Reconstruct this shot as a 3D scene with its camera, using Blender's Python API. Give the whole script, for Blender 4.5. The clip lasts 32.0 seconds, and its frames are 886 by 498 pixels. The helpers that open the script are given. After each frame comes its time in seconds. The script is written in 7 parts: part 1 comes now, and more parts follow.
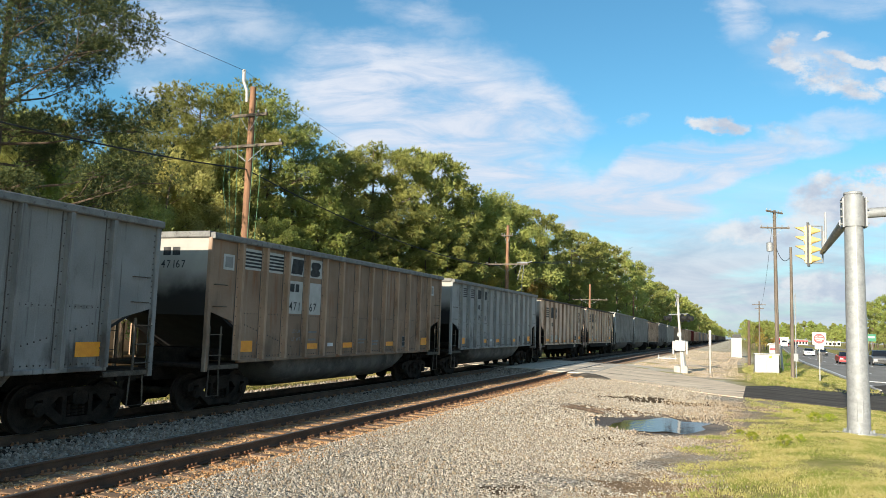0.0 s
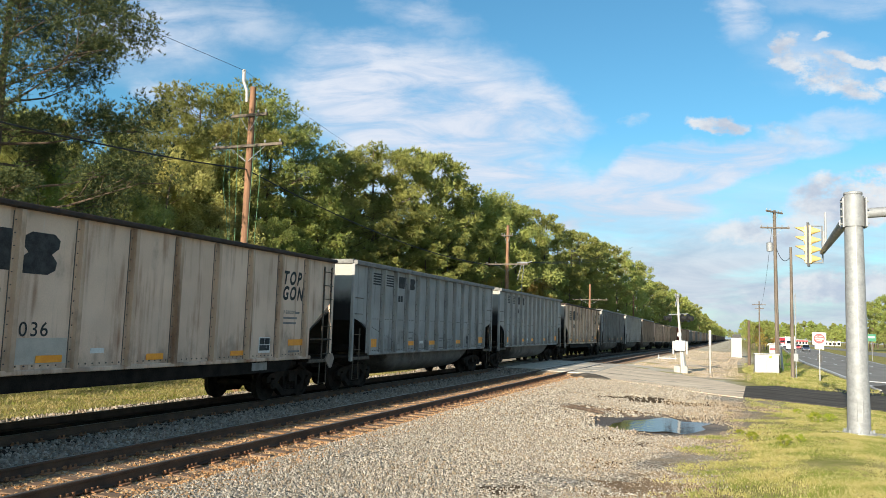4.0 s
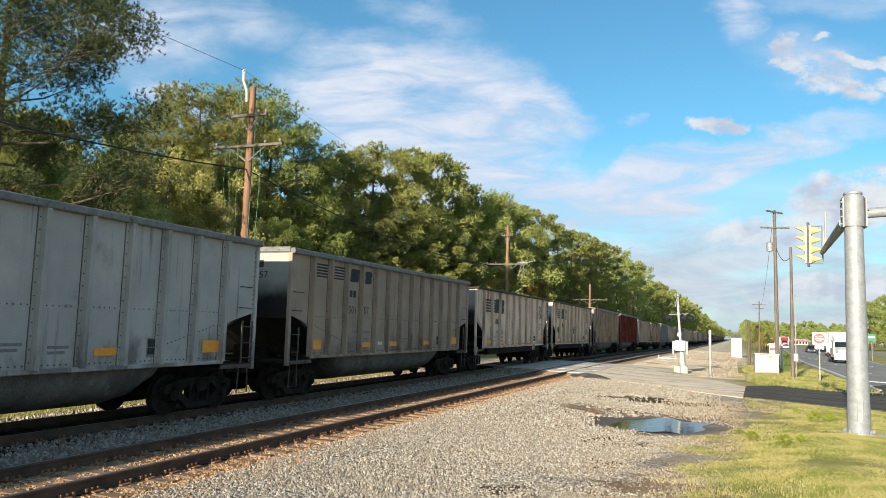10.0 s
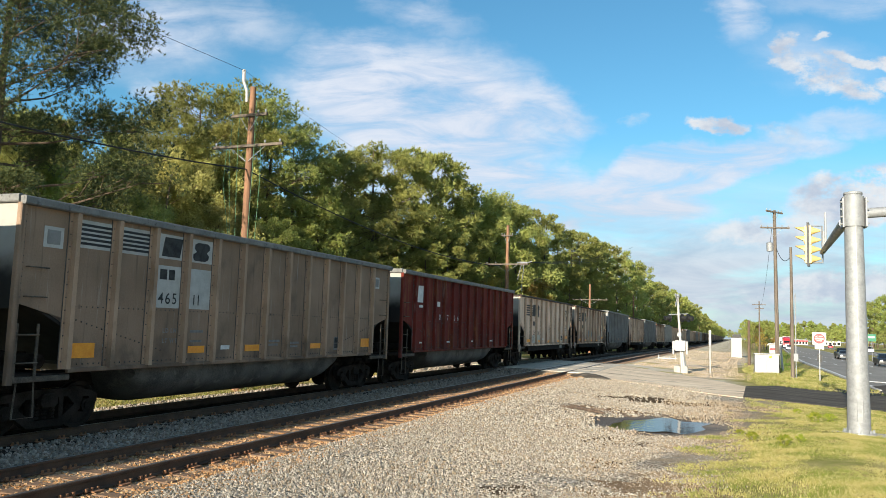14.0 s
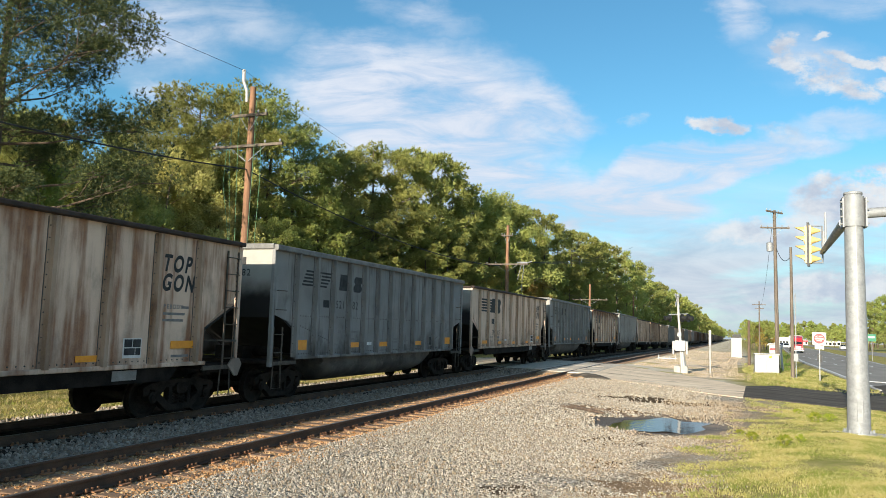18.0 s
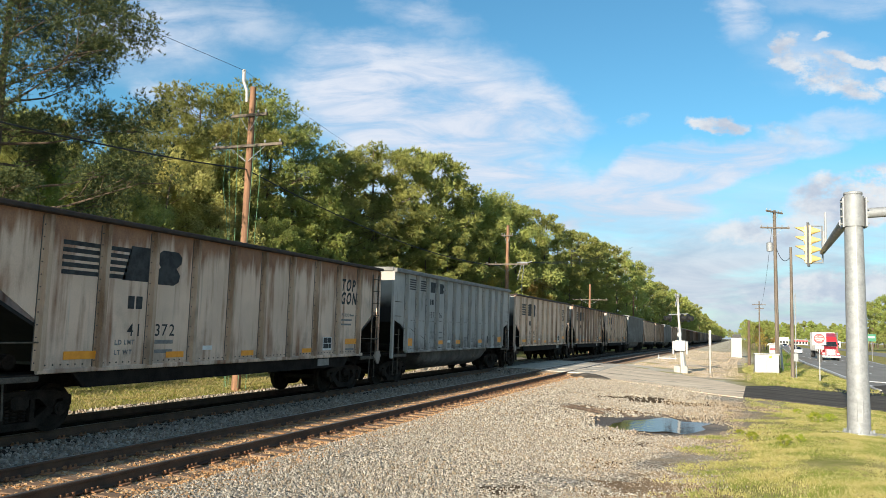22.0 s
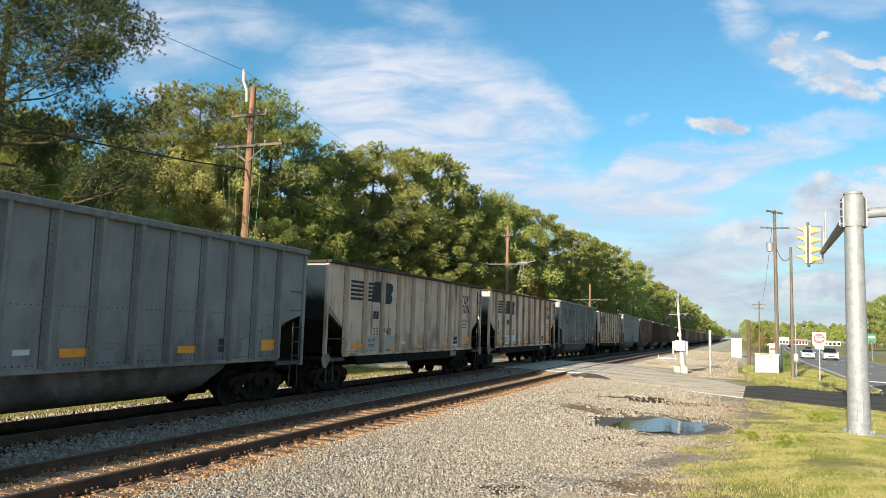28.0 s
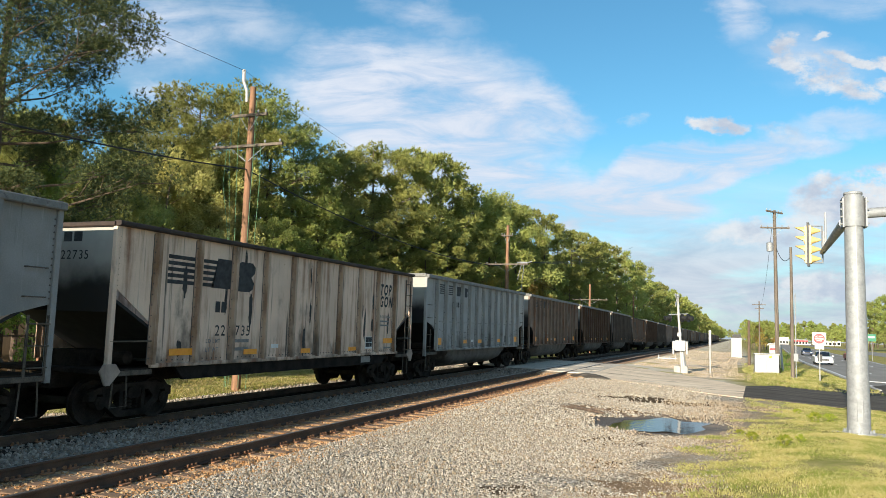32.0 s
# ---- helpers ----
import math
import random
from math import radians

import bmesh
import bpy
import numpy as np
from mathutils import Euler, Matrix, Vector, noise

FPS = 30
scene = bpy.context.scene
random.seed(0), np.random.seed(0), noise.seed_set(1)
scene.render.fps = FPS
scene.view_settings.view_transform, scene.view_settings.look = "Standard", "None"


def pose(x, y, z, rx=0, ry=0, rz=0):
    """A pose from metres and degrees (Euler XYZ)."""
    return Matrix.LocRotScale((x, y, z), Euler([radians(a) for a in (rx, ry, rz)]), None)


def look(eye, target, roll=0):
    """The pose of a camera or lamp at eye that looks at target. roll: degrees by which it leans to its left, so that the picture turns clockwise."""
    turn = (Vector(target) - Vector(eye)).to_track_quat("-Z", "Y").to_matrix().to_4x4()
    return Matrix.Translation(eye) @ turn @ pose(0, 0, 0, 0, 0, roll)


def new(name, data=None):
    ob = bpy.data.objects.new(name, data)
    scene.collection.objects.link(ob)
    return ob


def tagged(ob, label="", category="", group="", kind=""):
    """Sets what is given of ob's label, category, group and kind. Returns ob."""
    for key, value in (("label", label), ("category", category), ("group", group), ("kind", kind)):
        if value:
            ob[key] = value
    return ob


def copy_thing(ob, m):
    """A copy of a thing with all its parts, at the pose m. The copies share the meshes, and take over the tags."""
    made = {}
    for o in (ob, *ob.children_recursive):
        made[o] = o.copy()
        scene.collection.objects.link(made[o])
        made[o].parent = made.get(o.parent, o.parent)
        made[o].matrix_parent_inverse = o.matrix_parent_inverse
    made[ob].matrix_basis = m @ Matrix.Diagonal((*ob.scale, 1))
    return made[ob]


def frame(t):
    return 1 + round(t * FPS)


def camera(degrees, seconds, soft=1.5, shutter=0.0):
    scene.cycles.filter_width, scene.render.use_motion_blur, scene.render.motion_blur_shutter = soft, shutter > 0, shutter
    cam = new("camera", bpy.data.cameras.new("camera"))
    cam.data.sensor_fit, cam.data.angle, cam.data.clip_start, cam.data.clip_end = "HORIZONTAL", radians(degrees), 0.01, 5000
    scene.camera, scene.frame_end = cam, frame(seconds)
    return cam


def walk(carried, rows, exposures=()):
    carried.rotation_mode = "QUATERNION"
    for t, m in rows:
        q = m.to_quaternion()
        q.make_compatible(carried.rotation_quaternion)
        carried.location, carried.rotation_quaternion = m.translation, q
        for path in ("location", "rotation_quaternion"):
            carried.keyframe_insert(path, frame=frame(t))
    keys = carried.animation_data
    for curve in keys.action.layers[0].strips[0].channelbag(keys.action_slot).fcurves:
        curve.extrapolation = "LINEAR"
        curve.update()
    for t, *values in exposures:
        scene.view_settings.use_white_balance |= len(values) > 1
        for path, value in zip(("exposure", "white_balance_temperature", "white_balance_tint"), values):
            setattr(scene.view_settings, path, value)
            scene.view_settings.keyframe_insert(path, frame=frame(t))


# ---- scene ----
# Axes: y runs along the railway, away from the camera; x to the road side; z = 0 is the railhead.
cam = camera(61.75, 32.0, soft=0.7)
EYE = (0.0, 0.0, 2.25)
SIGHT = Vector((-0.36531, 0.92530, 0.10182))
STAND = look(EYE, Vector(EYE) + SIGHT * 50, 1.78)
walk(cam, [(0.0, STAND), (32.0, STAND)])

# ---- light ----
SUN_AZ, SUN_EL = 6.8, 15.0      # the light travels SUN_AZ degrees to the road side of the track's direction
scene.view_settings.exposure = 1.0


class Nodes:
    """Short hand for a node tree."""

    def __init__(self, tree):
        self.t = tree
        tree.nodes.clear()

    def add(self, kind, operation="", data_type="", blend_type=""):
        n = self.t.nodes.new(kind)
        if operation:
            n.operation = operation
        if data_type:
            n.data_type = data_type
        if blend_type:
            n.blend_type = blend_type
        return n

    def put(self, socket, value):
        if isinstance(value, bpy.types.NodeSocket):
            self.t.links.new(value, socket)
        elif value is not None:
            if isinstance(value, (tuple, list)) and len(value) == 3 and len(socket.default_value) == 4:
                value = (*value, 1.0)
            socket.default_value = value

    def math(self, op, a, b=None, c=None, clamp=False):
        n = self.add("ShaderNodeMath", operation=op)
        n.use_clamp = clamp
        for s, v in zip(n.inputs, (a, b, c)):
            self.put(s, v)
        return n.outputs[0]

    def vec(self, op, a, b=None):
        n = self.add("ShaderNodeVectorMath", operation=op)
        self.put(n.inputs[0], a)
        if b is not None:
            self.put(n.inputs[1], b)
        return n.outputs["Value"] if op in ("DOT_PRODUCT", "LENGTH") else n.outputs[0]

    def xyz(self, x, y, z):
        n = self.add("ShaderNodeCombineXYZ")
        for s, v in zip(n.inputs, (x, y, z)):
            self.put(s, v)
        return n.outputs[0]

    def split(self, v):
        n = self.add("ShaderNodeSeparateXYZ")
        self.put(n.inputs[0], v)
        return n.outputs

    def noise(self, v, scale, detail=3.0, rough=0.55, distort=0.0):
        n = self.add("ShaderNodeTexNoise")
        self.put(n.inputs["Vector"], v)
        self.put(n.inputs["Scale"], scale)
        self.put(n.inputs["Detail"], detail)
        self.put(n.inputs["Roughness"], rough)
        self.put(n.inputs["Distortion"], distort)
        return n.outputs["Fac"]

    def cells(self, v, scale, what="Distance"):
        n = self.add("ShaderNodeTexVoronoi")
        self.put(n.inputs["Vector"], v)
        self.put(n.inputs["Scale"], scale)
        return n.outputs[what]

    def step(self, v, lo, hi):
        n = self.add("ShaderNodeMapRange")
        n.interpolation_type = "SMOOTHSTEP"
        self.put(n.inputs[0], v)
        n.inputs[1].default_value, n.inputs[2].default_value = lo, hi
        return n.outputs[0]

    def mix(self, f, a, b):
        n = self.add("ShaderNodeMix", data_type="RGBA")
        self.put(n.inputs[0], f)
        self.put(n.inputs[6], a)
        self.put(n.inputs[7], b)
        return n.outputs[2]

    def scale(self, v, s):
        return self.vec("MULTIPLY", v, s)


def make_world():
    w = bpy.data.worlds.new("sky")
    scene.world = w
    w.use_nodes = True
    n = Nodes(w.node_tree)
    sky = n.add("ShaderNodeTexSky")
    sky.sky_type, sky.sun_disc = "NISHITA", False
    sky.sun_elevation, sky.sun_rotation = radians(SUN_EL), radians(180 + SUN_AZ)
    sky.altitude, sky.air_density, sky.dust_density, sky.ozone_density = 60, 1.0, 0.6, 2.5
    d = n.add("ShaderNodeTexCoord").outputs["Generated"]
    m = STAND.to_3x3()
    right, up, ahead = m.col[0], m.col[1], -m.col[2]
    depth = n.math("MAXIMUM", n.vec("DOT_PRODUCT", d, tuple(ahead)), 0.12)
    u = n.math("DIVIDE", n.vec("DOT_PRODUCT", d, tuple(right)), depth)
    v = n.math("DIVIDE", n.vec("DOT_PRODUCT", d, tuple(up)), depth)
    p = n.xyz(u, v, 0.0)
    # ragged edges: the cloud field is pushed about by noise at two scales
    wob = n.math("SUBTRACT", n.noise(n.scale(p, (1.0, 1.7, 1.0)), 7.0, 6.0, 0.62), 0.5)
    wob2 = n.math("SUBTRACT", n.noise(n.vec("ADD", n.scale(p, (1.0, 1.4, 1.0)), (5.2, 3.1, 0.0)), 6.0, 6.0, 0.6), 0.5)
    uw = n.math("ADD", u, n.math("MULTIPLY", wob, 0.16))
    vw = n.math("ADD", v, n.math("MULTIPLY", wob2, 0.10))

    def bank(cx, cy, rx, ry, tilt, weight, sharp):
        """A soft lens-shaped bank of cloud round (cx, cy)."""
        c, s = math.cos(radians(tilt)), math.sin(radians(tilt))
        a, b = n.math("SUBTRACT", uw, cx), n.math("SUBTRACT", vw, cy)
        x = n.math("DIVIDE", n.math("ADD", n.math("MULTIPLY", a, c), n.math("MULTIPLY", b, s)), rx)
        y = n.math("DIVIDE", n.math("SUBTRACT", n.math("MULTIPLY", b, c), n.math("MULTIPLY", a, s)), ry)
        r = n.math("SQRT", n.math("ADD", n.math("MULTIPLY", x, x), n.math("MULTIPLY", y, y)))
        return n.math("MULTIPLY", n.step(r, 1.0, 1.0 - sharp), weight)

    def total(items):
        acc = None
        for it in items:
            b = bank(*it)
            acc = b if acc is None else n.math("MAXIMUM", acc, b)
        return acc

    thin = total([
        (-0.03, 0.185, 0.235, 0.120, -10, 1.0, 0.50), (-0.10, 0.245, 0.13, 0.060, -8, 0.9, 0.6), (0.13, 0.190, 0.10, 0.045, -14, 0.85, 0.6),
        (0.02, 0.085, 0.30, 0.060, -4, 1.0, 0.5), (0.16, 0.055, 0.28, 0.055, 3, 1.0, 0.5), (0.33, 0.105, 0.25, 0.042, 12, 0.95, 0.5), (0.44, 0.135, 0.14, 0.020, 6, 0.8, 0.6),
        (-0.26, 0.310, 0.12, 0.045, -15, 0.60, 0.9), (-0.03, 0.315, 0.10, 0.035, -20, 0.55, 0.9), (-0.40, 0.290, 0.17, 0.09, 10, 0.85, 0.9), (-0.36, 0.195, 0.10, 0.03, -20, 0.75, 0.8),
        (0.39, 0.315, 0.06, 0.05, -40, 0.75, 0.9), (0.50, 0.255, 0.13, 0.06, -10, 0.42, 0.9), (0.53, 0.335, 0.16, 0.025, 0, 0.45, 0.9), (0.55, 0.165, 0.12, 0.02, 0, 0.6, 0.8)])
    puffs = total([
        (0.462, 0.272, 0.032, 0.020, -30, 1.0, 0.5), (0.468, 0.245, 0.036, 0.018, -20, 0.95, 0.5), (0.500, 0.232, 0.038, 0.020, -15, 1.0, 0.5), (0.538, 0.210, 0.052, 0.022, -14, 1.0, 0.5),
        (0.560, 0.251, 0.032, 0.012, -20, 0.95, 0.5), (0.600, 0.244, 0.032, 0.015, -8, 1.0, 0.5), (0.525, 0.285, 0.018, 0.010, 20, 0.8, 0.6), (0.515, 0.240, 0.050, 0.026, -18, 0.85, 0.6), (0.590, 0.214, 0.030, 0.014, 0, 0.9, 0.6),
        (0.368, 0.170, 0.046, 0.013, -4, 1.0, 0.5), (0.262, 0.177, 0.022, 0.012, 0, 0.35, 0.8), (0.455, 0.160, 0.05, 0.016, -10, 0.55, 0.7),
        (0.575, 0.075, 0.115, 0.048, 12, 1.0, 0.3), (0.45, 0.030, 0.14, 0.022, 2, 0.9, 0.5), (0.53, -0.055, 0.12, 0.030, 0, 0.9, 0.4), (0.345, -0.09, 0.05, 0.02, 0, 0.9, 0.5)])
    wisps = n.noise(n.scale(p, (1.3, 5.0, 1.0)), 5.5, 8.0, 0.62, 0.6)
    thin = n.math("MULTIPLY", thin, n.step(wisps, 0.10, 0.62))
    low = n.math("MULTIPLY", n.step(v, 0.16, -0.04), n.step(n.noise(n.scale(p, (1.0, 4.5, 1.0)), 4.0, 7.0, 0.6), 0.15, 0.60))
    veil = n.mix(n.step(wisps, 0.3, 0.8), (0.62, 0.74, 0.94), (0.90, 0.95, 1.04))
    veil = n.mix(n.step(v, 0.10, -0.03), veil, n.mix(n.step(wisps, 0.3, 0.75), (0.50, 0.60, 0.75), (0.76, 0.82, 0.91)))
    soft = n.math("MAXIMUM", thin, n.math("MULTIPLY", low, 0.97))
    behind = n.step(n.vec("DOT_PRODUCT", d, tuple(ahead)), 0.30, 0.05)
    away = n.math("MULTIPLY", n.step(n.noise(d, 3.0, 6.0, 0.6), 0.45, 0.65), behind)
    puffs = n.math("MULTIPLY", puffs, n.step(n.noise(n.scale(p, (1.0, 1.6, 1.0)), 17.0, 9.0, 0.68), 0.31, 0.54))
    lump = n.noise(n.scale(p, (1.0, 1.5, 1.0)), 14.0, 6.0, 0.6)
    shade = n.mix(n.step(lump, 0.32, 0.62), (0.56, 0.65, 0.79), (0.89, 0.93, 0.97))
    tint = n.add("ShaderNodeMix", data_type="RGBA", blend_type="MULTIPLY")
    n.put(tint.inputs[0], 1.0)
    n.put(tint.inputs[6], sky.outputs[0])
    n.put(tint.inputs[7], (SKY * 0.62, SKY * 1.06, SKY * 1.10))
    col = n.mix(n.math("MAXIMUM", soft, away), tint.outputs[2], n.scale(veil, (CLOUD, CLOUD, CLOUD)))
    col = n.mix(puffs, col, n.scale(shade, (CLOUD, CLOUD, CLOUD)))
    bg = n.add("ShaderNodeBackground")
    n.put(bg.inputs[0], col)
    bg.inputs[1].default_value = 1.0
    out = n.add("ShaderNodeOutputWorld")
    w.node_tree.links.new(bg.outputs[0], out.inputs[0])


SKY, CLOUD = 0.080, 0.46
make_world()
sun = new("sun", bpy.data.lights.new("sun", "SUN"))
sun.data.energy, sun.data.angle, sun.data.color = 4.4, radians(0.55), (1.0, 0.90, 0.74)
to = Vector((math.sin(radians(SUN_AZ)) * math.cos(radians(SUN_EL)), math.cos(radians(SUN_AZ)) * math.cos(radians(SUN_EL)), -math.sin(radians(SUN_EL))))
sun.matrix_world = look((-30, -80, 40), Vector((-30, -80, 40)) + to)


# ---- materials ----
def principled(n, colour, rough, metal=0.0, bump=None, strength=0.3, dist=0.01, spec=None):
    b = n.add("ShaderNodeBsdfPrincipled")
    n.put(b.inputs["Base Color"], colour)
    n.put(b.inputs["Roughness"], rough)
    n.put(b.inputs["Metallic"], metal)
    if spec is not None:
        n.put(b.inputs["Specular IOR Level"], spec)
    if bump is not None:
        k = n.add("ShaderNodeBump")
        n.put(k.inputs["Height"], bump)
        k.inputs["Strength"].default_value, k.inputs["Distance"].default_value = strength, dist
        n.t.links.new(k.outputs[0], b.inputs["Normal"])
    out = n.add("ShaderNodeOutputMaterial")
    n.t.links.new(b.outputs[0], out.inputs[0])
    return b


def material(name):
    m = bpy.data.materials.new(name)
    m.use_nodes = True
    return m, Nodes(m.node_tree)


def surface(name, a, b, rough=0.8, scale=4.0, metal=0.0, bump=0.25, fine=40.0, stretch=(1, 1, 1), worn=None, spec=None):
    """Two tones mixed by coarse and fine noise, a fine relief, and stains of a third colour."""
    m, n = material(name)
    p = n.scale(n.add("ShaderNodeTexCoord").outputs["Object"], stretch)
    p = n.vec("ADD", p, n.scale(n.xyz(1, 1, 1), n.xyz(*[n.math("MULTIPLY", n.add("ShaderNodeObjectInfo").outputs["Random"], 37.0)] * 3)))
    big, small = n.noise(p, scale, 5.0), n.noise(p, fine, 4.0)
    f = n.step(n.math("ADD", n.math("MULTIPLY", big, 0.65), n.math("MULTIPLY", small, 0.35)), 0.33, 0.67)
    c = n.mix(f, a, b)
    if worn:
        c = n.mix(n.math("MULTIPLY", n.step(n.noise(p, scale * 2.3, 6.0, 0.65), 0.55, 0.68), 0.8), c, worn)
    r = n.math("ADD", rough - 0.08, n.math("MULTIPLY", small, 0.16), clamp=True)
    principled(n, c, r, metal, small, bump, 0.006, spec)
    return m


STEEL_DARK = surface("sooty truck steel", (0.014, 0.011, 0.009), (0.044, 0.033, 0.026), 0.92, 3.0, 0.0, 0.4, spec=0.06)
GREASE = surface("black coal dust", (0.006, 0.006, 0.006), (0.020, 0.019, 0.018), 0.9, 3.0)
RAIL_TOP = surface("worn rail head", (0.30, 0.27, 0.24), (0.42, 0.38, 0.34), 0.38, 3.0, 0.9, 0.1, 30, (6, 0.4, 6))
RAIL_SIDE = surface("dark rusted rail", (0.065, 0.038, 0.024), (0.135, 0.074, 0.043), 0.85, 3.0, 0.15, 0.4, 50)
RUST = surface("orange rust", (0.20, 0.085, 0.040), (0.33, 0.16, 0.075), 0.9, 4.0, 0.0, 0.5, 50)
TIE = surface("creosoted tie", (0.13, 0.078, 0.048), (0.27, 0.165, 0.098), 0.92, 3.0, 0, 0.6, 30, (1, 6, 6), worn=(0.12, 0.08, 0.055))
# TIE darkened: coal dust and the train's shade put into the colour
TIE_SHADED = surface("tie blackened by coal and shade", (0.025, 0.020, 0.016), (0.075, 0.058, 0.045), 0.95, 3.0, 0, 0.6, 30, (1, 6, 6), spec=0.1)
POLE_WOOD = surface("weathered pole wood", (0.16, 0.085, 0.050), (0.34, 0.18, 0.10), 0.9, 2.0, 0, 0.6, 25, (5, 5, 0.4), worn=(0.12, 0.07, 0.05))
GREY_WOOD = surface("grey pole wood", (0.09, 0.072, 0.058), (0.20, 0.16, 0.125), 0.9, 2.0, 0, 0.6, 25, (5, 5, 0.4))
GALV = surface("galvanised steel", (0.25, 0.255, 0.26), (0.34, 0.345, 0.35), 0.62, 7.0, 0.25, 0.08, 18, worn=(0.22, 0.23, 0.24))
GALV_DULL = surface("dull galvanised steel", (0.30, 0.31, 0.32), (0.44, 0.45, 0.45), 0.55, 5.0, 0.4, 0.1, 30)
WHITE_PAINT = surface("white painted steel", (0.39, 0.38, 0.365), (0.47, 0.46, 0.44), 0.5, 2.5, 0, 0.05, 30, worn=(0.36, 0.33, 0.29))
BLACK_PAINT = surface("black paint", (0.012, 0.012, 0.012), (0.03, 0.03, 0.03), 0.55, 4.0)
LETTER = surface("faded black lettering", (0.012, 0.012, 0.013), (0.05, 0.05, 0.05), 0.8, 6.0)
LETTER_W = surface("white stencil", (0.58, 0.58, 0.56), (0.75, 0.75, 0.72), 0.8, 5.0)
YELLOW = surface("yellow reflective sheeting", (0.78, 0.27, 0.008), (0.90, 0.36, 0.015), 0.45, 8.0)
SIGNAL_YELLOW = surface("yellow signal paint", (0.64, 0.43, 0.15), (0.72, 0.50, 0.20), 0.45, 5.0, 0, 0.04)
RED_SIGN = surface("red sign sheeting", (0.33, 0.012, 0.018), (0.42, 0.025, 0.03), 0.4, 6.0)
GREEN_SIGN = surface("green sign sheeting", (0.0, 0.13, 0.07), (0.01, 0.18, 0.09), 0.4, 6.0)
CONCRETE = surface("pale concrete", (0.34, 0.325, 0.29), (0.45, 0.43, 0.39), 0.9, 3.0, 0, 0.4, 40, worn=(0.27, 0.25, 0.22))
ASPHALT = surface("grey highway asphalt", (0.22, 0.20, 0.175), (0.31, 0.285, 0.25), 0.9, 0.5, 0, 0.3, 30, (1, 0.25, 1), spec=0.2)
ASPHALT_OLD = surface("bleached dusty asphalt", (0.60, 0.465, 0.33), (0.85, 0.69, 0.51), 0.95, 0.7, 0, 0.5, 14, (0.35, 1.8, 1), worn=(0.17, 0.135, 0.10), spec=0.08)
ASPHALT_NEW = surface("fresh black asphalt", (0.06, 0.05, 0.041), (0.125, 0.108, 0.088), 0.9, 0.8, 0, 0.6, 25, (0.4, 1.8, 1), worn=(0.20, 0.17, 0.135), spec=0.1)
ROAD_WHITE = surface("white road paint", (0.55, 0.55, 0.53), (0.72, 0.72, 0.70), 0.7, 3.0, worn=(0.35, 0.35, 0.34))
BARK = surface("pine bark", (0.075, 0.050, 0.036), (0.17, 0.12, 0.085), 0.95, 3.0, 0, 0.8, 14, (4, 4, 0.7))
RUBBER = surface("tyre rubber", (0.015, 0.015, 0.015), (0.03, 0.03, 0.03), 0.85, 5.0)
CABLE = surface("black cable", (0.012, 0.012, 0.012), (0.03, 0.03, 0.03), 0.7, 4.0)
VINE = surface("green vine stem", (0.07, 0.17, 0.09), (0.12, 0.25, 0.13), 0.8, 4.0)
GLASS_DARK = surface("dark vehicle glass", (0.01, 0.012, 0.014), (0.02, 0.022, 0.025), 0.08, 3.0)


def leaves(name, a, b, c, spec=0.25, patch=0.35, thin=0.48):
    """Foliage: each leaf clump takes its own tone; some light passes through."""
    m, n = material(name)
    r = n.add("ShaderNodeNewGeometry").outputs["Random Per Island"]
    p = n.add("ShaderNodeTexCoord").outputs["Object"]
    col = n.mix(n.step(n.noise(p, patch, 3.0), 0.38, 0.62), a, b)
    col = n.mix(n.math("MULTIPLY", n.step(r, 0.45, 1.0), 0.75), col, c)
    o = n.add("ShaderNodeObjectInfo").outputs["Random"]
    hsv = n.add("ShaderNodeHueSaturation")
    n.put(hsv.inputs["Hue"], n.math("ADD", 0.485, n.math("MULTIPLY", o, 0.03)))
    n.put(hsv.inputs["Value"], n.math("ADD", 0.92, n.math("MULTIPLY", o, 0.38)))
    n.put(hsv.inputs["Color"], col)
    b1 = n.add("ShaderNodeBsdfPrincipled")
    n.put(b1.inputs["Base Color"], hsv.outputs[0])
    b1.inputs["Roughness"].default_value = 0.6
    b1.inputs["Specular IOR Level"].default_value = spec
    b2 = n.add("ShaderNodeBsdfTranslucent")
    n.put(b2.inputs["Color"], hsv.outputs[0])
    mx = n.add("ShaderNodeMixShader")
    mx.inputs[0].default_value = thin
    n.t.links.new(b1.outputs[0], mx.inputs[1])
    n.t.links.new(b2.outputs[0], mx.inputs[2])
    out = n.add("ShaderNodeOutputMaterial")
    n.t.links.new(mx.outputs[0], out.inputs[0])
    return m


PINE_LEAF = leaves("pine needles", (0.22, 0.25, 0.075), (0.34, 0.345, 0.10), (0.47, 0.445, 0.14))
# darker green for the big pine, with its shade put into the colour
SHADED_PINE_LEAF = leaves("shade-darkened pine needles", (0.04, 0.068, 0.032), (0.085, 0.115, 0.045), (0.25, 0.245, 0.075), thin=0.25)
OAK_LEAF = leaves("spring oak leaves", (0.25, 0.29, 0.085), (0.36, 0.39, 0.11), (0.47, 0.475, 0.15))
OLIVE_LEAF = leaves("olive young leaves", (0.31, 0.30, 0.10), (0.43, 0.395, 0.13), (0.54, 0.485, 0.165))
CATKIN_LEAF = leaves("yellow spring leaves", (0.30, 0.23, 0.06), (0.42, 0.32, 0.08), (0.52, 0.40, 0.11))
SHRUB_LEAF = leaves("undergrowth leaves", (0.17, 0.25, 0.055), (0.27, 0.37, 0.08), (0.38, 0.47, 0.115))
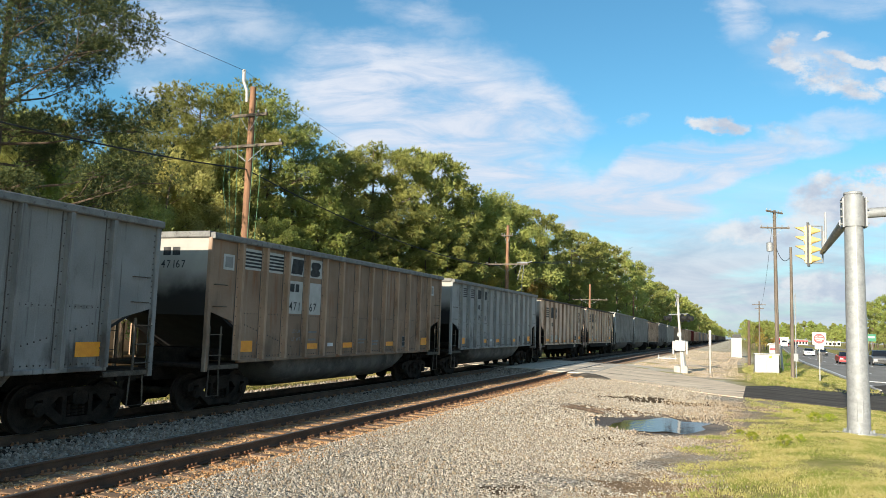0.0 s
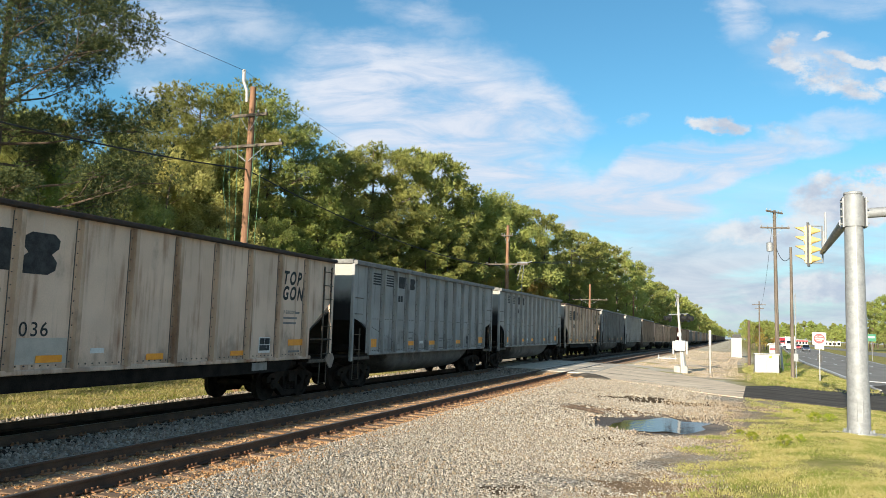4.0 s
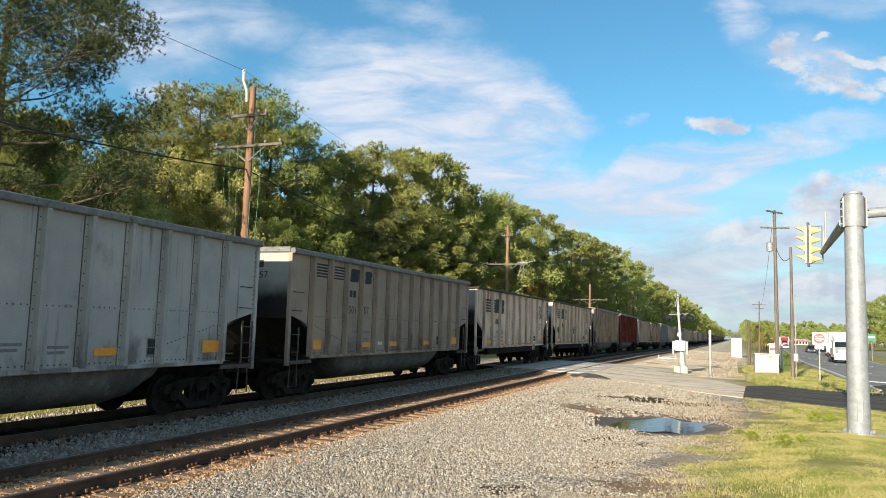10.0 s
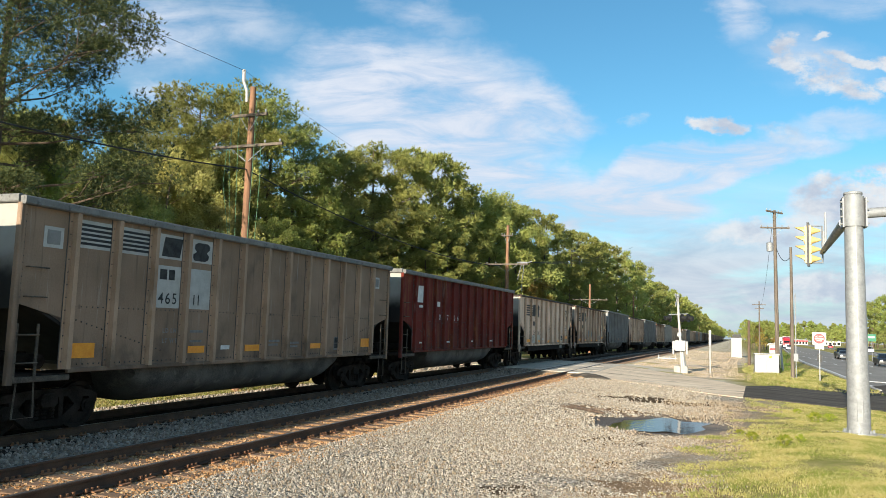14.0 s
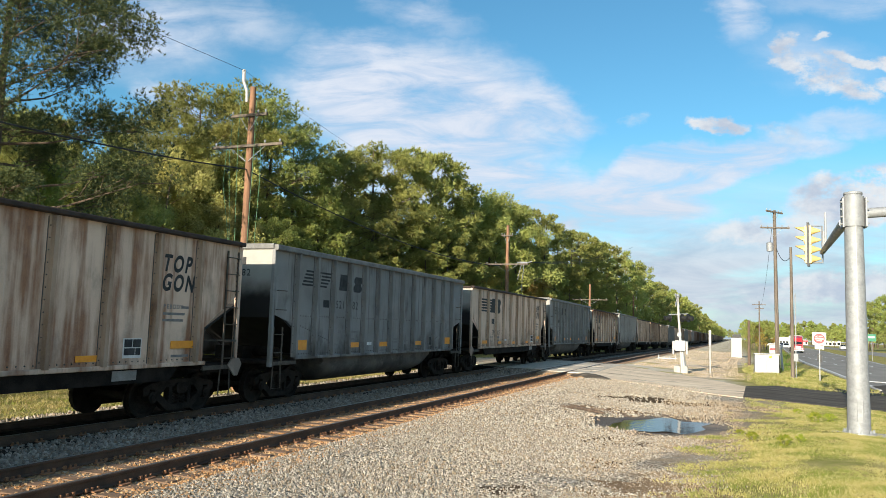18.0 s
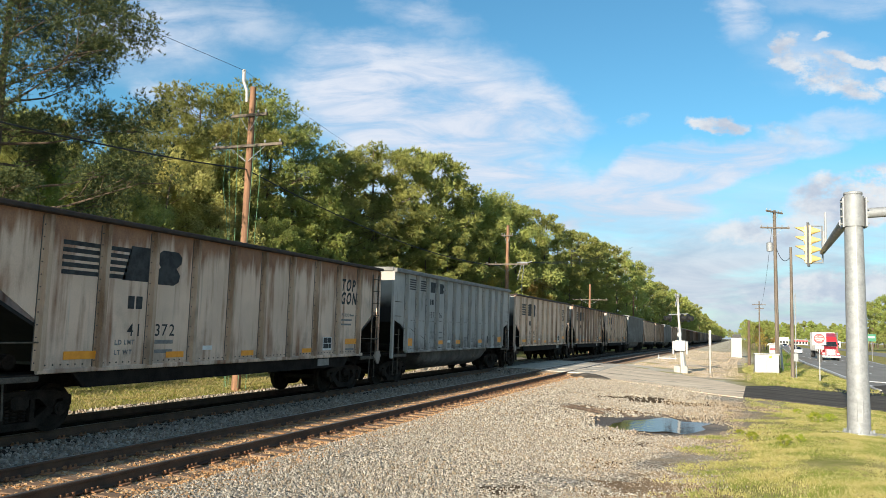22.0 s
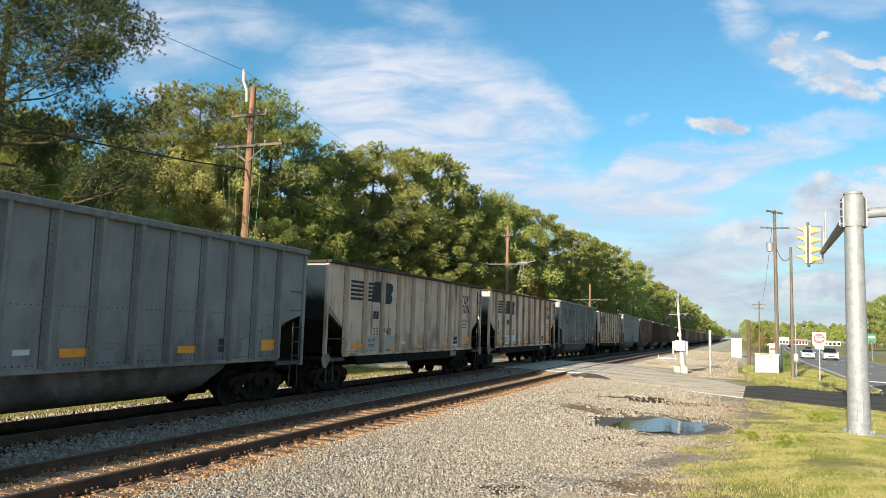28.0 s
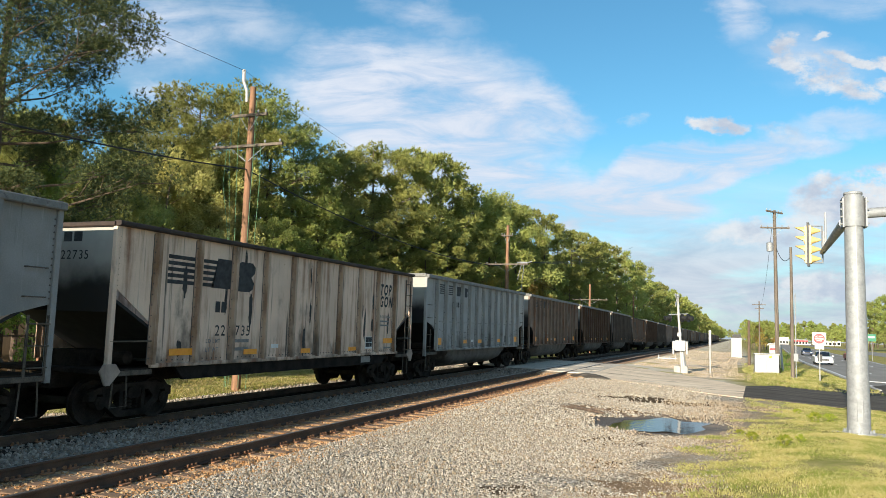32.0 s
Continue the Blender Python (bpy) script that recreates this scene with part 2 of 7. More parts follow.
GRASS_LEAF = leaves("grass blades", (0.23, 0.25, 0.055), (0.43, 0.365, 0.14), (0.60, 0.49, 0.25), 0.05, 1.0)


# ---- mesh building ----
class Geo:
    def __init__(self):
        self.v, self.f = [], []

    def poly(self, pts):
        k = len(self.v)
        self.v += [tuple(p) for p in pts]
        self.f.append(tuple(range(k, k + len(pts))))
        return self

    def box(self, x0, x1, y0, y1, z0, z1, bevel=0.0):
        """An upright block; bevel cuts its four long edges along the longest side."""
        if not bevel:
            k = len(self.v)
            self.v += [(x, y, z) for z in (z0, z1) for y in (y0, y1) for x in (x0, x1)]
            for q in ((0, 2, 3, 1), (4, 5, 7, 6), (0, 1, 5, 4), (2, 6, 7, 3), (0, 4, 6, 2), (1, 3, 7, 5)):
                self.f.append(tuple(k + i for i in q))
            return self
        size = (x1 - x0, y1 - y0, z1 - z0)
        ax = size.index(max(size))
        lo, hi = (x0, y0, z0), (x1, y1, z1)
        i, j = [(1, 2), (2, 0), (0, 1)][ax]
        b = min(bevel, size[i] * 0.45, size[j] * 0.45)
        ring = [(lo[i] + b, lo[j]), (hi[i] - b, lo[j]), (hi[i], lo[j] + b), (hi[i], hi[j] - b), (hi[i] - b, hi[j]), (lo[i] + b, hi[j]), (lo[i], hi[j] - b), (lo[i], lo[j] + b)]
        out = []
        for w in (lo[ax], hi[ax]):
            for a, c in ring:
                q = [0, 0, 0]
                q[ax], q[i], q[j] = w, a, c
                out.append(tuple(q))
        return self.rings([out[:8], out[8:]])

    def rings(self, rings, caps=True):
        k, n = len(self.v), len(rings[0])
        for r in rings:
            self.v += [tuple(p) for p in r]
        for a in range(len(rings) - 1):
            for i in range(n):
                j = (i + 1) % n
                self.f.append((k + a * n + i, k + a * n + j, k + a * n + n + j, k + a * n + n + i))
        if caps:
            self.f.append(tuple(k + i for i in reversed(range(n))))
            self.f.append(tuple(k + (len(rings) - 1) * n + i for i in range(n)))
        return self

    def tube(self, pts, r, n=8, caps=True):
        """A round bar along the points; r is one radius or one a point."""
        pts = [Vector(p) for p in pts]
        rs = r if isinstance(r, (list, tuple)) else [r] * len(pts)
        d0 = (pts[1] - pts[0]).normalized()
        side = d0.cross(Vector((0, 0, 1)) if abs(d0.z) < 0.9 else Vector((1, 0, 0))).normalized()
        rings = []
        for i, p in enumerate(pts):
            d = (pts[min(i + 1, len(pts) - 1)] - pts[max(i - 1, 0)]).normalized()
            side = (side - d * side.dot(d)).normalized()
            o = d.cross(side)
            rings.append([p + (side * math.cos(a) + o * math.sin(a)) * rs[i] for a in [2 * math.pi * j / n for j in range(n)]])
        return self.rings(rings, caps)

    def extrude(self, outline, a, b, axis=0):
        """A flat outline (pairs) drawn out from a to b along an axis."""
        def place(q, w):
            return [(w, q[0], q[1]), (q[0], w, q[1]), (q[0], q[1], w)][axis]
        return self.rings([[place(q, a) for q in outline], [place(q, b) for q in outline]])


def mesh_of(name, geo, mat, smooth=False):
    me = bpy.data.meshes.new(name)
    me.from_pydata(geo.v, [], geo.f)
    me.materials.append(mat)
    if smooth:
        me.polygons.foreach_set("use_smooth", [True] * len(me.polygons))
        me.set_sharp_from_angle(angle=radians(40))
    return me


def part(name, geo, mat, parent, label="", smooth=False):
    ob = new(name, geo if isinstance(geo, bpy.types.Mesh) else mesh_of(name, geo, mat, smooth))
    ob.parent = parent
    if label:
        tagged(ob, label)
    return ob


def thing(name, label, category, group="", kind="", at=None):
    ob = new(name)
    ob.empty_display_size = 0.2
    tagged(ob, label, category, group, kind)
    if at is not None:
        ob.matrix_basis = at
    return ob


def solo(name, geo, mat, label, category, group="", kind="", smooth=False):
    return tagged(new(name, mesh_of(name, geo, mat, smooth)), label, category, group, kind)


# ---- the lie of the land ----
FALL_Y = [0, 45, 60, 85, 120, 140, 170, 210, 300, 600, 1500, 4500]
FALL_Z = [-0.5, -0.6, -0.72, -0.9, -1.2, -1.4, -1.65, -1.9, -2.3, -4.2, -10.0, -29.0]


def grade(y):
    """How far the railway has fallen, beyond the crossing."""
    return float(np.interp(y, [50, 80, 110, 150, 300, 900, 1500, 4500], [0.0, -0.18, -0.45, -0.85, -1.9, -5.7, -9.5, -28.5]))


def level(x, y):
    """Height of the ground."""
    z = float(np.interp(x, [-60, -20, -16.6, -15.4, -6.9, -5.5, 2, 5, 8, 60], [-1.0, -0.62, -0.5, -0.205, -0.205, -0.27, -0.38, -0.50, -0.72, -0.80]))
    rise = min(max((x + 2.0) / 4.5, 0.0), 1.0) * min(max((30.0 - y) / 12.0, 0.0), 1.0)
    k = min(max((y - 38.3) / 1.1, 0.0), 1.0) * min(max((55.0 - y) / 1.5, 0.0), 1.0) * min(max((-5.2 - x) / 1.6, 0.0), 1.0) * min(max((x + 17.5) / 2.0, 0.0), 1.0)
    z += (-0.06 - z) * k
    # a dish that holds the puddle, and the fill that carries the side road up to the rails
    z -= 0.07 * max(0.0, 1.35 - math.hypot((x + 1.9) / 1.9, (y - 21.9) / 2.2))
    if -7.6 < x < 0.5 and 28 < y < 58:
        edge = float(np.interp(x, [-7, -2, 0.3], [39.3, 35, 33]))
        k = min(max((y - edge + 3.2) / 3.0, 0.0), 1.0) * min(max((57.0 - y) / 4.0, 0.0), 1.0) * min((x + 7.6) / 0.5, 1.0)
        z += max(0.0, float(np.interp(x, [-7, -4.5, -2], [-0.045, -0.20, -0.335])) - z) * k
    z += grade(y)
    if x > 2.0:
        # the highway falls gently away from the crossing
        z += (float(np.interp(y, FALL_Y, FALL_Z)) - z) * min((x - 2.0) / 6.0, 1.0)
    return z + 0.42 * rise * rise * (3 - 2 * rise)


def make_ground():
    xs = [-2500, -900, -300, -120, -60, -40, -30, -24, -20] + [-18 + 0.4 * i for i in range(70)] + [10.4, 11, 12, 15, 20, 30, 60, 120, 300, 900, 2500]
    ys = [-2500, -600, -120, -40, -10] + [0.8 * i for i in range(80)] + [66, 70, 76, 80, 85, 95, 102, 110, 120, 130, 140, 155, 170, 190, 210, 260, 350, 500, 800, 1400, 2600, 4500]
    g = Geo()
    for y in ys:
        for x in xs:
            near = -18 < x < 10 and 0 < y < 64
            dip = 0.0
            if near:
                dip = 0.05 * (noise.noise((x * 0.5, y * 0.5, 0)) + 0.5 * noise.noise((x * 1.7, y * 1.7, 3)))
                if -16.5 < x < -6.5 or 30 < y < 58:
                    dip *= 0.3
            g.v.append((x, y, level(x, y) + dip))
    w = len(xs)
    for j in range(len(ys) - 1):
        for i in range(w - 1):
            g.f.append((j * w + i, j * w + i + 1, j * w + w + i + 1, j * w + w + i))
    m, n = material("trackside ground")
    pos = n.add("ShaderNodeNewGeometry").outputs["Position"]
    s = n.split(pos)
    flat = n.xyz(s[0], s[1], 0.0)
    wob = n.math("SUBTRACT", n.noise(flat, 0.7, 5.0, 0.6), 0.5)
    fine = n.noise(flat, 22.0, 5.0, 0.65)
    x = n.math("ADD", s[0], n.math("MULTIPLY", wob, 2.4))
    # crushed stone
    cell = n.cells(flat, 17.0, "Color")
    tone = n.split(cell)[0]
    edge = n.cells(flat, 17.0, "Distance")
    stone = n.mix(tone, (0.34, 0.29, 0.23), (0.66, 0.59, 0.49))
    stone = n.mix(n.step(edge, 0.40, 0.75), stone, (0.15, 0.13, 0.105))
    rusty = n.mix(n.step(n.noise(flat, 9.0), 0.35, 0.65), (0.32, 0.18, 0.085), (0.56, 0.37, 0.20))
    nearrail = n.step(n.math("ABSOLUTE", n.math("ADD", x, 9.06)), 2.5, 1.3)
    stone = n.mix(n.math("MULTIPLY", nearrail, 0.85), stone, n.mix(0.4, rusty, stone))
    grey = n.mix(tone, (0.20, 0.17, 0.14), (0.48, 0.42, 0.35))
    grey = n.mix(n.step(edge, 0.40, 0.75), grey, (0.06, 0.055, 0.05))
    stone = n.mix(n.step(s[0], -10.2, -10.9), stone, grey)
    # the train's shade, with coal dust and oil, is put into the bed's colour
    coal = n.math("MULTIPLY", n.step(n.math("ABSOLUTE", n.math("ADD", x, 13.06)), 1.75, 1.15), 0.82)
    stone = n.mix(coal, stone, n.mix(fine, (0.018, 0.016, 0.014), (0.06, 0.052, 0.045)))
    along = n.step(s[1], 34.0, 48.0)
    pale = n.mix(n.noise(flat, 5.0, 5.0, 0.7), (0.55, 0.47, 0.36), (0.80, 0.71, 0.57))
    pale = n.mix(n.step(n.noise(flat, 0.55, 4.0), 0.5, 0.62), pale, (0.46, 0.39, 0.18))
    stone = n.mix(n.math("MULTIPLY", along, n.step(s[0], -8.2, -6.8)), stone, pale)
    # dirt with trodden gravel
    dirt = n.mix(fine, (0.26, 0.19, 0.12), (0.48, 0.385, 0.27))
    dirt = n.mix(n.math("MULTIPLY", n.step(n.cells(flat, 26.0, "Distance"), 0.55, 0.32), n.step(n.noise(flat, 1.3), 0.28, 0.55)), dirt, n.mix(n.split(n.cells(flat, 26.0, "Color"))[0], (0.40, 0.36, 0.30), (0.66, 0.60, 0.52)))
    mud = n.mix(fine, (0.05, 0.034, 0.022), (0.13, 0.092, 0.06))
    # turf: green and straw
    turf = n.mix(n.step(n.noise(flat, 0.9, 6.0, 0.62), 0.36, 0.60), (0.27, 0.29, 0.06), (0.48, 0.41, 0.17))
    turf = n.mix(n.math("MULTIPLY", n.step(n.noise(flat, 55.0, 4.0, 0.7), 0.38, 0.62), 0.7), turf, (0.26, 0.20, 0.10))
    col = n.mix(n.step(x, -4.6, -2.0), stone, n.mix(n.step(n.noise(flat, 0.9, 5.0), 0.40, 0.60), dirt, stone))
    rag = n.math("MULTIPLY", n.math("SUBTRACT", n.noise(n.scale(flat, (0.5, 1.3, 1.0)), 1.5, 6.0, 0.65), 0.5), 3.2)

    def patch(cx, cy, sx, sy, lo=1.0, hi=0.7):
        d = n.vec("LENGTH", n.vec("MULTIPLY", n.vec("SUBTRACT", flat, (cx, cy, 0.0)), (sx, sy, 0.0)))
        return n.step(n.math("ADD", d, rag), lo, hi)
    wet = patch(-1.9, 21.9, 0.42, 0.40, 1.2, 0.9)
    spots = n.math("MAXIMUM", n.math("MAXIMUM", patch(-2.6, 28.9, 0.38, 0.62, 1.15, 0.85), patch(-2.75, 14.7, 1.2, 1.1, 0.75, 0.45)), n.math("MAXIMUM", patch(-2.9, 17.9, 0.8, 0.8, 0.8, 0.5), patch(-3.3, 11.6, 1.3, 1.3, 0.65, 0.4)))
    col = n.mix(n.math("MULTIPLY", n.math("MAXIMUM", wet, spots), 0.92), col, mud)
    bare = n.math("MAXIMUM", patch(-0.9, 12.8, 0.75, 0.75, 1.1, 0.7), patch(-3.6, 24.2, 0.5, 0.8, 0.9, 0.6))
    col = n.mix(n.math("MULTIPLY", bare, 0.85), col, n.mix(fine, (0.16, 0.095, 0.05), (0.30, 0.19, 0.11)))
    # bare earth widens between the gravel and the grass towards the side road
    bay = n.math("MULTIPLY", n.math("MULTIPLY", n.math("MINIMUM", n.math("MAXIMUM", n.math("SUBTRACT", s[1], 14.0), 0.0), 17.0), 0.11), n.step(s[1], 44.0, 36.0))
    inner = n.math("SUBTRACT", x, bay)
    earth = n.math("MULTIPLY", n.step(inner, -2.1, -1.2), n.step(n.noise(flat, 1.1, 5.0, 0.6), 0.34, 0.60))
    col = n.mix(n.math("MULTIPLY", earth, n.math("MULTIPLY", n.step(s[1], 34.0, 30.0), 0.75)), col, n.mix(fine, (0.23, 0.155, 0.09), (0.42, 0.31, 0.20)))
    sward = n.step(inner, -1.0, 0.6)
    far = n.step(s[0], -16.9, -18.2)
    shoulder = n.math("MULTIPLY", n.step(s[1], 60.0, 75.0), n.step(n.math("ADD", s[0], n.math("MULTIPLY", wob, 3.0)), 3.4, 1.0))
    sward = n.math("MULTIPLY", sward, n.math("SUBTRACT", 1.0, shoulder))
    col = n.mix(n.math("MAXIMUM", sward, far), col, turf)
    litter = n.mix(fine, (0.06, 0.04, 0.022), (0.14, 0.09, 0.05))
    col = n.mix(n.step(s[0], -25.0, -29.0), col, litter)
    principled(n, col, n.math("SUBTRACT", 0.95, n.math("MULTIPLY", wet, 0.35)), 0.0, n.math("ADD", n.math("MULTIPLY", fine, 0.6), n.math("MULTIPLY", edge, -0.8)), 0.7, 0.03, n.math("MULTIPLY", wet, 0.4))
    return solo("ground", g, m, "trackside ground of pale gravel, mud and grass", "ground", kind="structure", smooth=True)


make_ground()


# ---- railway ----
def rail_outline(c):
    return [(c - 0.07, -0.172), (c + 0.07, -0.172), (c + 0.07, -0.16), (c + 0.012, -0.14), (c + 0.011, -0.045), (c + 0.036, -0.034), (c + 0.036, -0.006), (c + 0.026, 0.0), (c - 0.026, 0.0), (c - 0.036, -0.006), (c - 0.036, -0.034), (c - 0.011, -0.045), (c - 0.012, -0.14), (c - 0.07, -0.16)]


TRACK_NEAR, TRACK_FAR = -9.064, -13.064


def make_track(centre, label, lit):
    tr = thing("railway_track", label, "railway track", "pair of tracks", "structure", pose(centre, 0, 0))
    for c in (-0.7535, 0.7535):
        runs = [-60, 50, 80, 110, 150, 220, 300, 600, 900, 1500]
        g = Geo().rings([[(a, y, b + grade(y)) for a, b in rail_outline(c)] for y in runs])
        r = part("rail", g, RAIL_SIDE, tr, "rusted steel rail with a worn shiny head")
        top = Geo().rings([[(c - 0.026, y, 0.0005 + grade(y)), (c + 0.026, y, 0.0005 + grade(y)), (c + 0.024, y, 0.003 + grade(y)), (c - 0.024, y, 0.003 + grade(y))] for y in runs])
        part("rail_head", top, RAIL_TOP, r)
    return tr


near_track = make_track(TRACK_NEAR, "near railway track with rusty rails on wooden ties", True)
far_track = make_track(TRACK_FAR, "railway track that carries the coal train", False)


# ---- coal train ----
SPEED = 14.08                 # metres a second, towards the camera
HALF_W = 1.60                 # side sheet from the car's centre line
TUB_L, GON_L = 14.72, 14.60   # body lengths
TUB_TOP, GON_TOP, SILL = 4.26, 4.13, 1.25


def paint(name, a, b, rust=0.0, soot=0.3, rust_tone=(0.16, 0.052, 0.024), top_rust=0.0):
    """Weathered car paint: two tones, vertical dirt streaks, rust that runs down, dust towards blotches."""
    m, n = material(name)
    a, b = [(t[0] * 1.17, t[1] * 0.92, t[2] * 0.765) for t in (a, b)]
    p = n.add("ShaderNodeTexCoord").outputs["Object"]
    s = n.split(p)
    sx = n.add("ShaderNodeObjectInfo").outputs["Random"]
    q = n.vec("ADD", p, n.xyz(n.math("MULTIPLY", sx, 9.0), n.math("MULTIPLY", sx, 23.0), 0.0))
    big, small = n.noise(p, 0.9, 5.0), n.noise(p, 35.0, 3.0)
    c = n.mix(n.step(n.math("ADD", n.math("MULTIPLY", big, 0.7), n.math("MULTIPLY", small, 0.3)), 0.35, 0.65), a, b)
    streak = n.noise(n.scale(q, (1.0, 5.0, 0.22)), 1.6, 6.0, 0.6)
    c = n.mix(n.math("MULTIPLY", n.step(streak, 0.56, 0.74), soot), c, (0.05, 0.046, 0.042))
    pale = n.noise(n.scale(q, (1.0, 7.0, 0.3)), 2.0, 5.0, 0.6)
    c = n.mix(n.math("MULTIPLY", n.step(pale, 0.60, 0.75), 0.25), c, (0.62, 0.60, 0.56))
    # coal grime thrown up in blotches from the trucks
    grime = n.math("ADD", n.noise(n.scale(q, (1.0, 0.8, 0.5)), 1.5, 6.0, 0.62), n.math("MULTIPLY", n.step(s[2], 2.3, 1.2), 0.16))
    c = n.mix(n.math("MULTIPLY", n.step(grime, 0.56, 0.78), 0.30 + 0.5 * soot), c, (0.06, 0.05, 0.042))
    if rust > 0:
        runs = n.noise(n.scale(q, (1.0, 3.4, 0.18)), 1.5, 4.0, 0.52)
        blot = n.noise(n.scale(q, (1.0, 1.4, 0.55)), 1.2, 4.0, 0.55)
        spots = n.noise(n.scale(q, (1.0, 1.0, 0.7)), 6.0, 6.0, 0.65)
        high = n.math("MULTIPLY", n.step(s[2], 3.2, 4.15), top_rust * 0.20)
        f = n.math("ADD", n.math("ADD", n.math("MULTIPLY", runs, 0.55), n.math("MULTIPLY", blot, 0.45)), high)
        f = n.step(f, 0.52 - 0.17 * rust, 0.72 - 0.19 * rust)
        f = n.math("MAXIMUM", n.math("MULTIPLY", f, 0.84), n.step(spots, 0.72 - 0.06 * rust, 0.78 - 0.06 * rust))
        c = n.mix(n.math("MULTIPLY", f, 0.97), c, n.mix(n.step(n.math("ADD", n.math("MULTIPLY", small, 0.4), n.math("MULTIPLY", spots, 0.6)), 0.35, 0.65), rust_tone, tuple(c * w for c, w in zip(rust_tone, (1.8, 2.4, 2.1)))))
    r = n.math("ADD", 0.66, n.math("MULTIPLY", small, 0.25))
    principled(n, c, r, 0.0, n.math("ADD", n.math("MULTIPLY", big, 0.5), small), 0.22, 0.012, 0.14)
    return m


def dark_below(name, a, b):
    """End sheets: pale above, near black towards the platform."""
    m, n = material(name)
    p = n.add("ShaderNodeTexCoord").outputs["Object"]
    s = n.split(p)
    c = n.mix(n.noise(p, 3.0, 5.0), a, b)
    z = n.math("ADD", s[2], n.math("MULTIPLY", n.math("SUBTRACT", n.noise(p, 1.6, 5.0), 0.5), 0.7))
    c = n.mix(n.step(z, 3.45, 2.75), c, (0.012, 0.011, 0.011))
    principled(n, c, 0.7, 0.0, n.noise(p, 30.0), 0.2, 0.01)
    return m


PROTO_PAINT = paint("grey car paint", (0.27, 0.275, 0.275), (0.36, 0.365, 0.36))
POST_PAINT = paint("grey post paint", (0.27, 0.275, 0.275), (0.36, 0.365, 0.36))
RIVET = surface("dark rivet heads", (0.05, 0.045, 0.04), (0.12, 0.10, 0.09), 0.7, 6.0)
END_PAINT = dark_below("end sheet black below", (0.30, 0.285, 0.25), (0.42, 0.395, 0.35))
INNER = surface("coal worn inner steel", (0.030, 0.027, 0.025), (0.07, 0.06, 0.055), 0.8, 2.0)
GRAB = surface("dirty painted grab iron", (0.06, 0.05, 0.04), (0.14, 0.115, 0.09), 0.85, 5.0, spec=0.2)


def wheel_geo(n):
    """Two wheels on an axle, turned about x, centred on the axle."""
    g = Geo()
    prof = [(-0.07, 0.0), (-0.07, 0.12), (-0.02, 0.16), (-0.015, 0.36), (-0.06, 0.39), (-0.07, 0.455), (0.05, 0.445), (0.05, 0.48), (0.078, 0.48), (0.078, 0.38), (0.03, 0.35), (0.02, 0.17), (0.07, 0.12), (0.07, 0.0)]
    for side in (-1, 1):
        rings = []
        for x, r in prof:
            rr = max(r, 0.001)
            rings.append([(side * (0.80 - x), rr * math.cos(2 * math.pi * i / n), rr * math.sin(2 * math.pi * i / n)) for i in range(n)])
        g.rings(rings, False)
    g.tube([(-0.98, 0, 0), (0.98, 0, 0)], 0.085, 12)
    for side in (-1, 1):
        for a in range(3):
            w = 2 * math.pi * a / 3
            x = side * 1.0
            g.tube([(x - 0.02 * side, 0.055 * math.cos(w), 0.055 * math.sin(w)), (x + 0.015 * side, 0.055 * math.cos(w), 0.055 * math.sin(w))], 0.016, 6)
    return g


def frame_geo(side):
    """A cast side frame with its two pedestal jaws and the window for the springs."""
    x0, x1 = side * 0.93, side * 1.09
    g = Geo()
    # four bars round the open spring window, and two outer jaws
    for o in ([(-1.16, 0.50), (-0.98, 0.50), (-0.96, 0.63), (-0.80, 0.63), (-0.79, 0.42), (-0.62, 0.50), (-0.45, 0.66), (0.45, 0.66), (0.62, 0.50), (0.79, 0.42), (0.80, 0.63), (0.96, 0.63), (0.98, 0.50), (1.16, 0.50), (1.16, 0.68), (0.95, 0.76), (0.45, 0.82), (-0.45, 0.82), (-0.95, 0.76), (-1.16, 0.68)],):
        g.extrude(o, x0, x1, 0)
    g.extrude([(-0.79, 0.42), (-0.40, 0.13), (-0.30, 0.26), (-0.62, 0.50)], x0, x1, 0)
    g.extrude([(0.79, 0.42), (0.62, 0.50), (0.30, 0.26), (0.40, 0.13)], x0, x1, 0)
    g.extrude([(-0.40, 0.13), (0.40, 0.13), (0.30, 0.26), (-0.30, 0.26)], x0, x1, 0)
    g.extrude([(-0.36, 0.27), (-0.26, 0.27), (-0.26, 0.66), (-0.36, 0.66)], x0, x1, 0)
    g.extrude([(0.26, 0.27), (0.36, 0.27), (0.36, 0.66), (0.26, 0.66)], x0, x1, 0)
    return g


def springs_geo(side):
    g = Geo()
    g.box(min(side * 0.945, side * 0.965), max(side * 0.945, side * 0.965), -0.26, 0.26, 0.26, 0.66)
    for y in (-0.17, 0.0, 0.17):
        for k in range(5):
            z = 0.28 + 0.062 * k
            g.tube([(side * 1.01, y, z), (side * 1.01, y, z + 0.038)], 0.062, 6)
    return g


def adapter_geo(side, g):
    for y in (-0.889, 0.889):
        g.tube([(side * 0.95, y, 0.455), (side * 1.13, y, 0.455)], 0.13, 14)
        g.tube([(side * 1.13, y, 0.455), (side * 1.15, y, 0.455)], 0.075, 10)
    return g


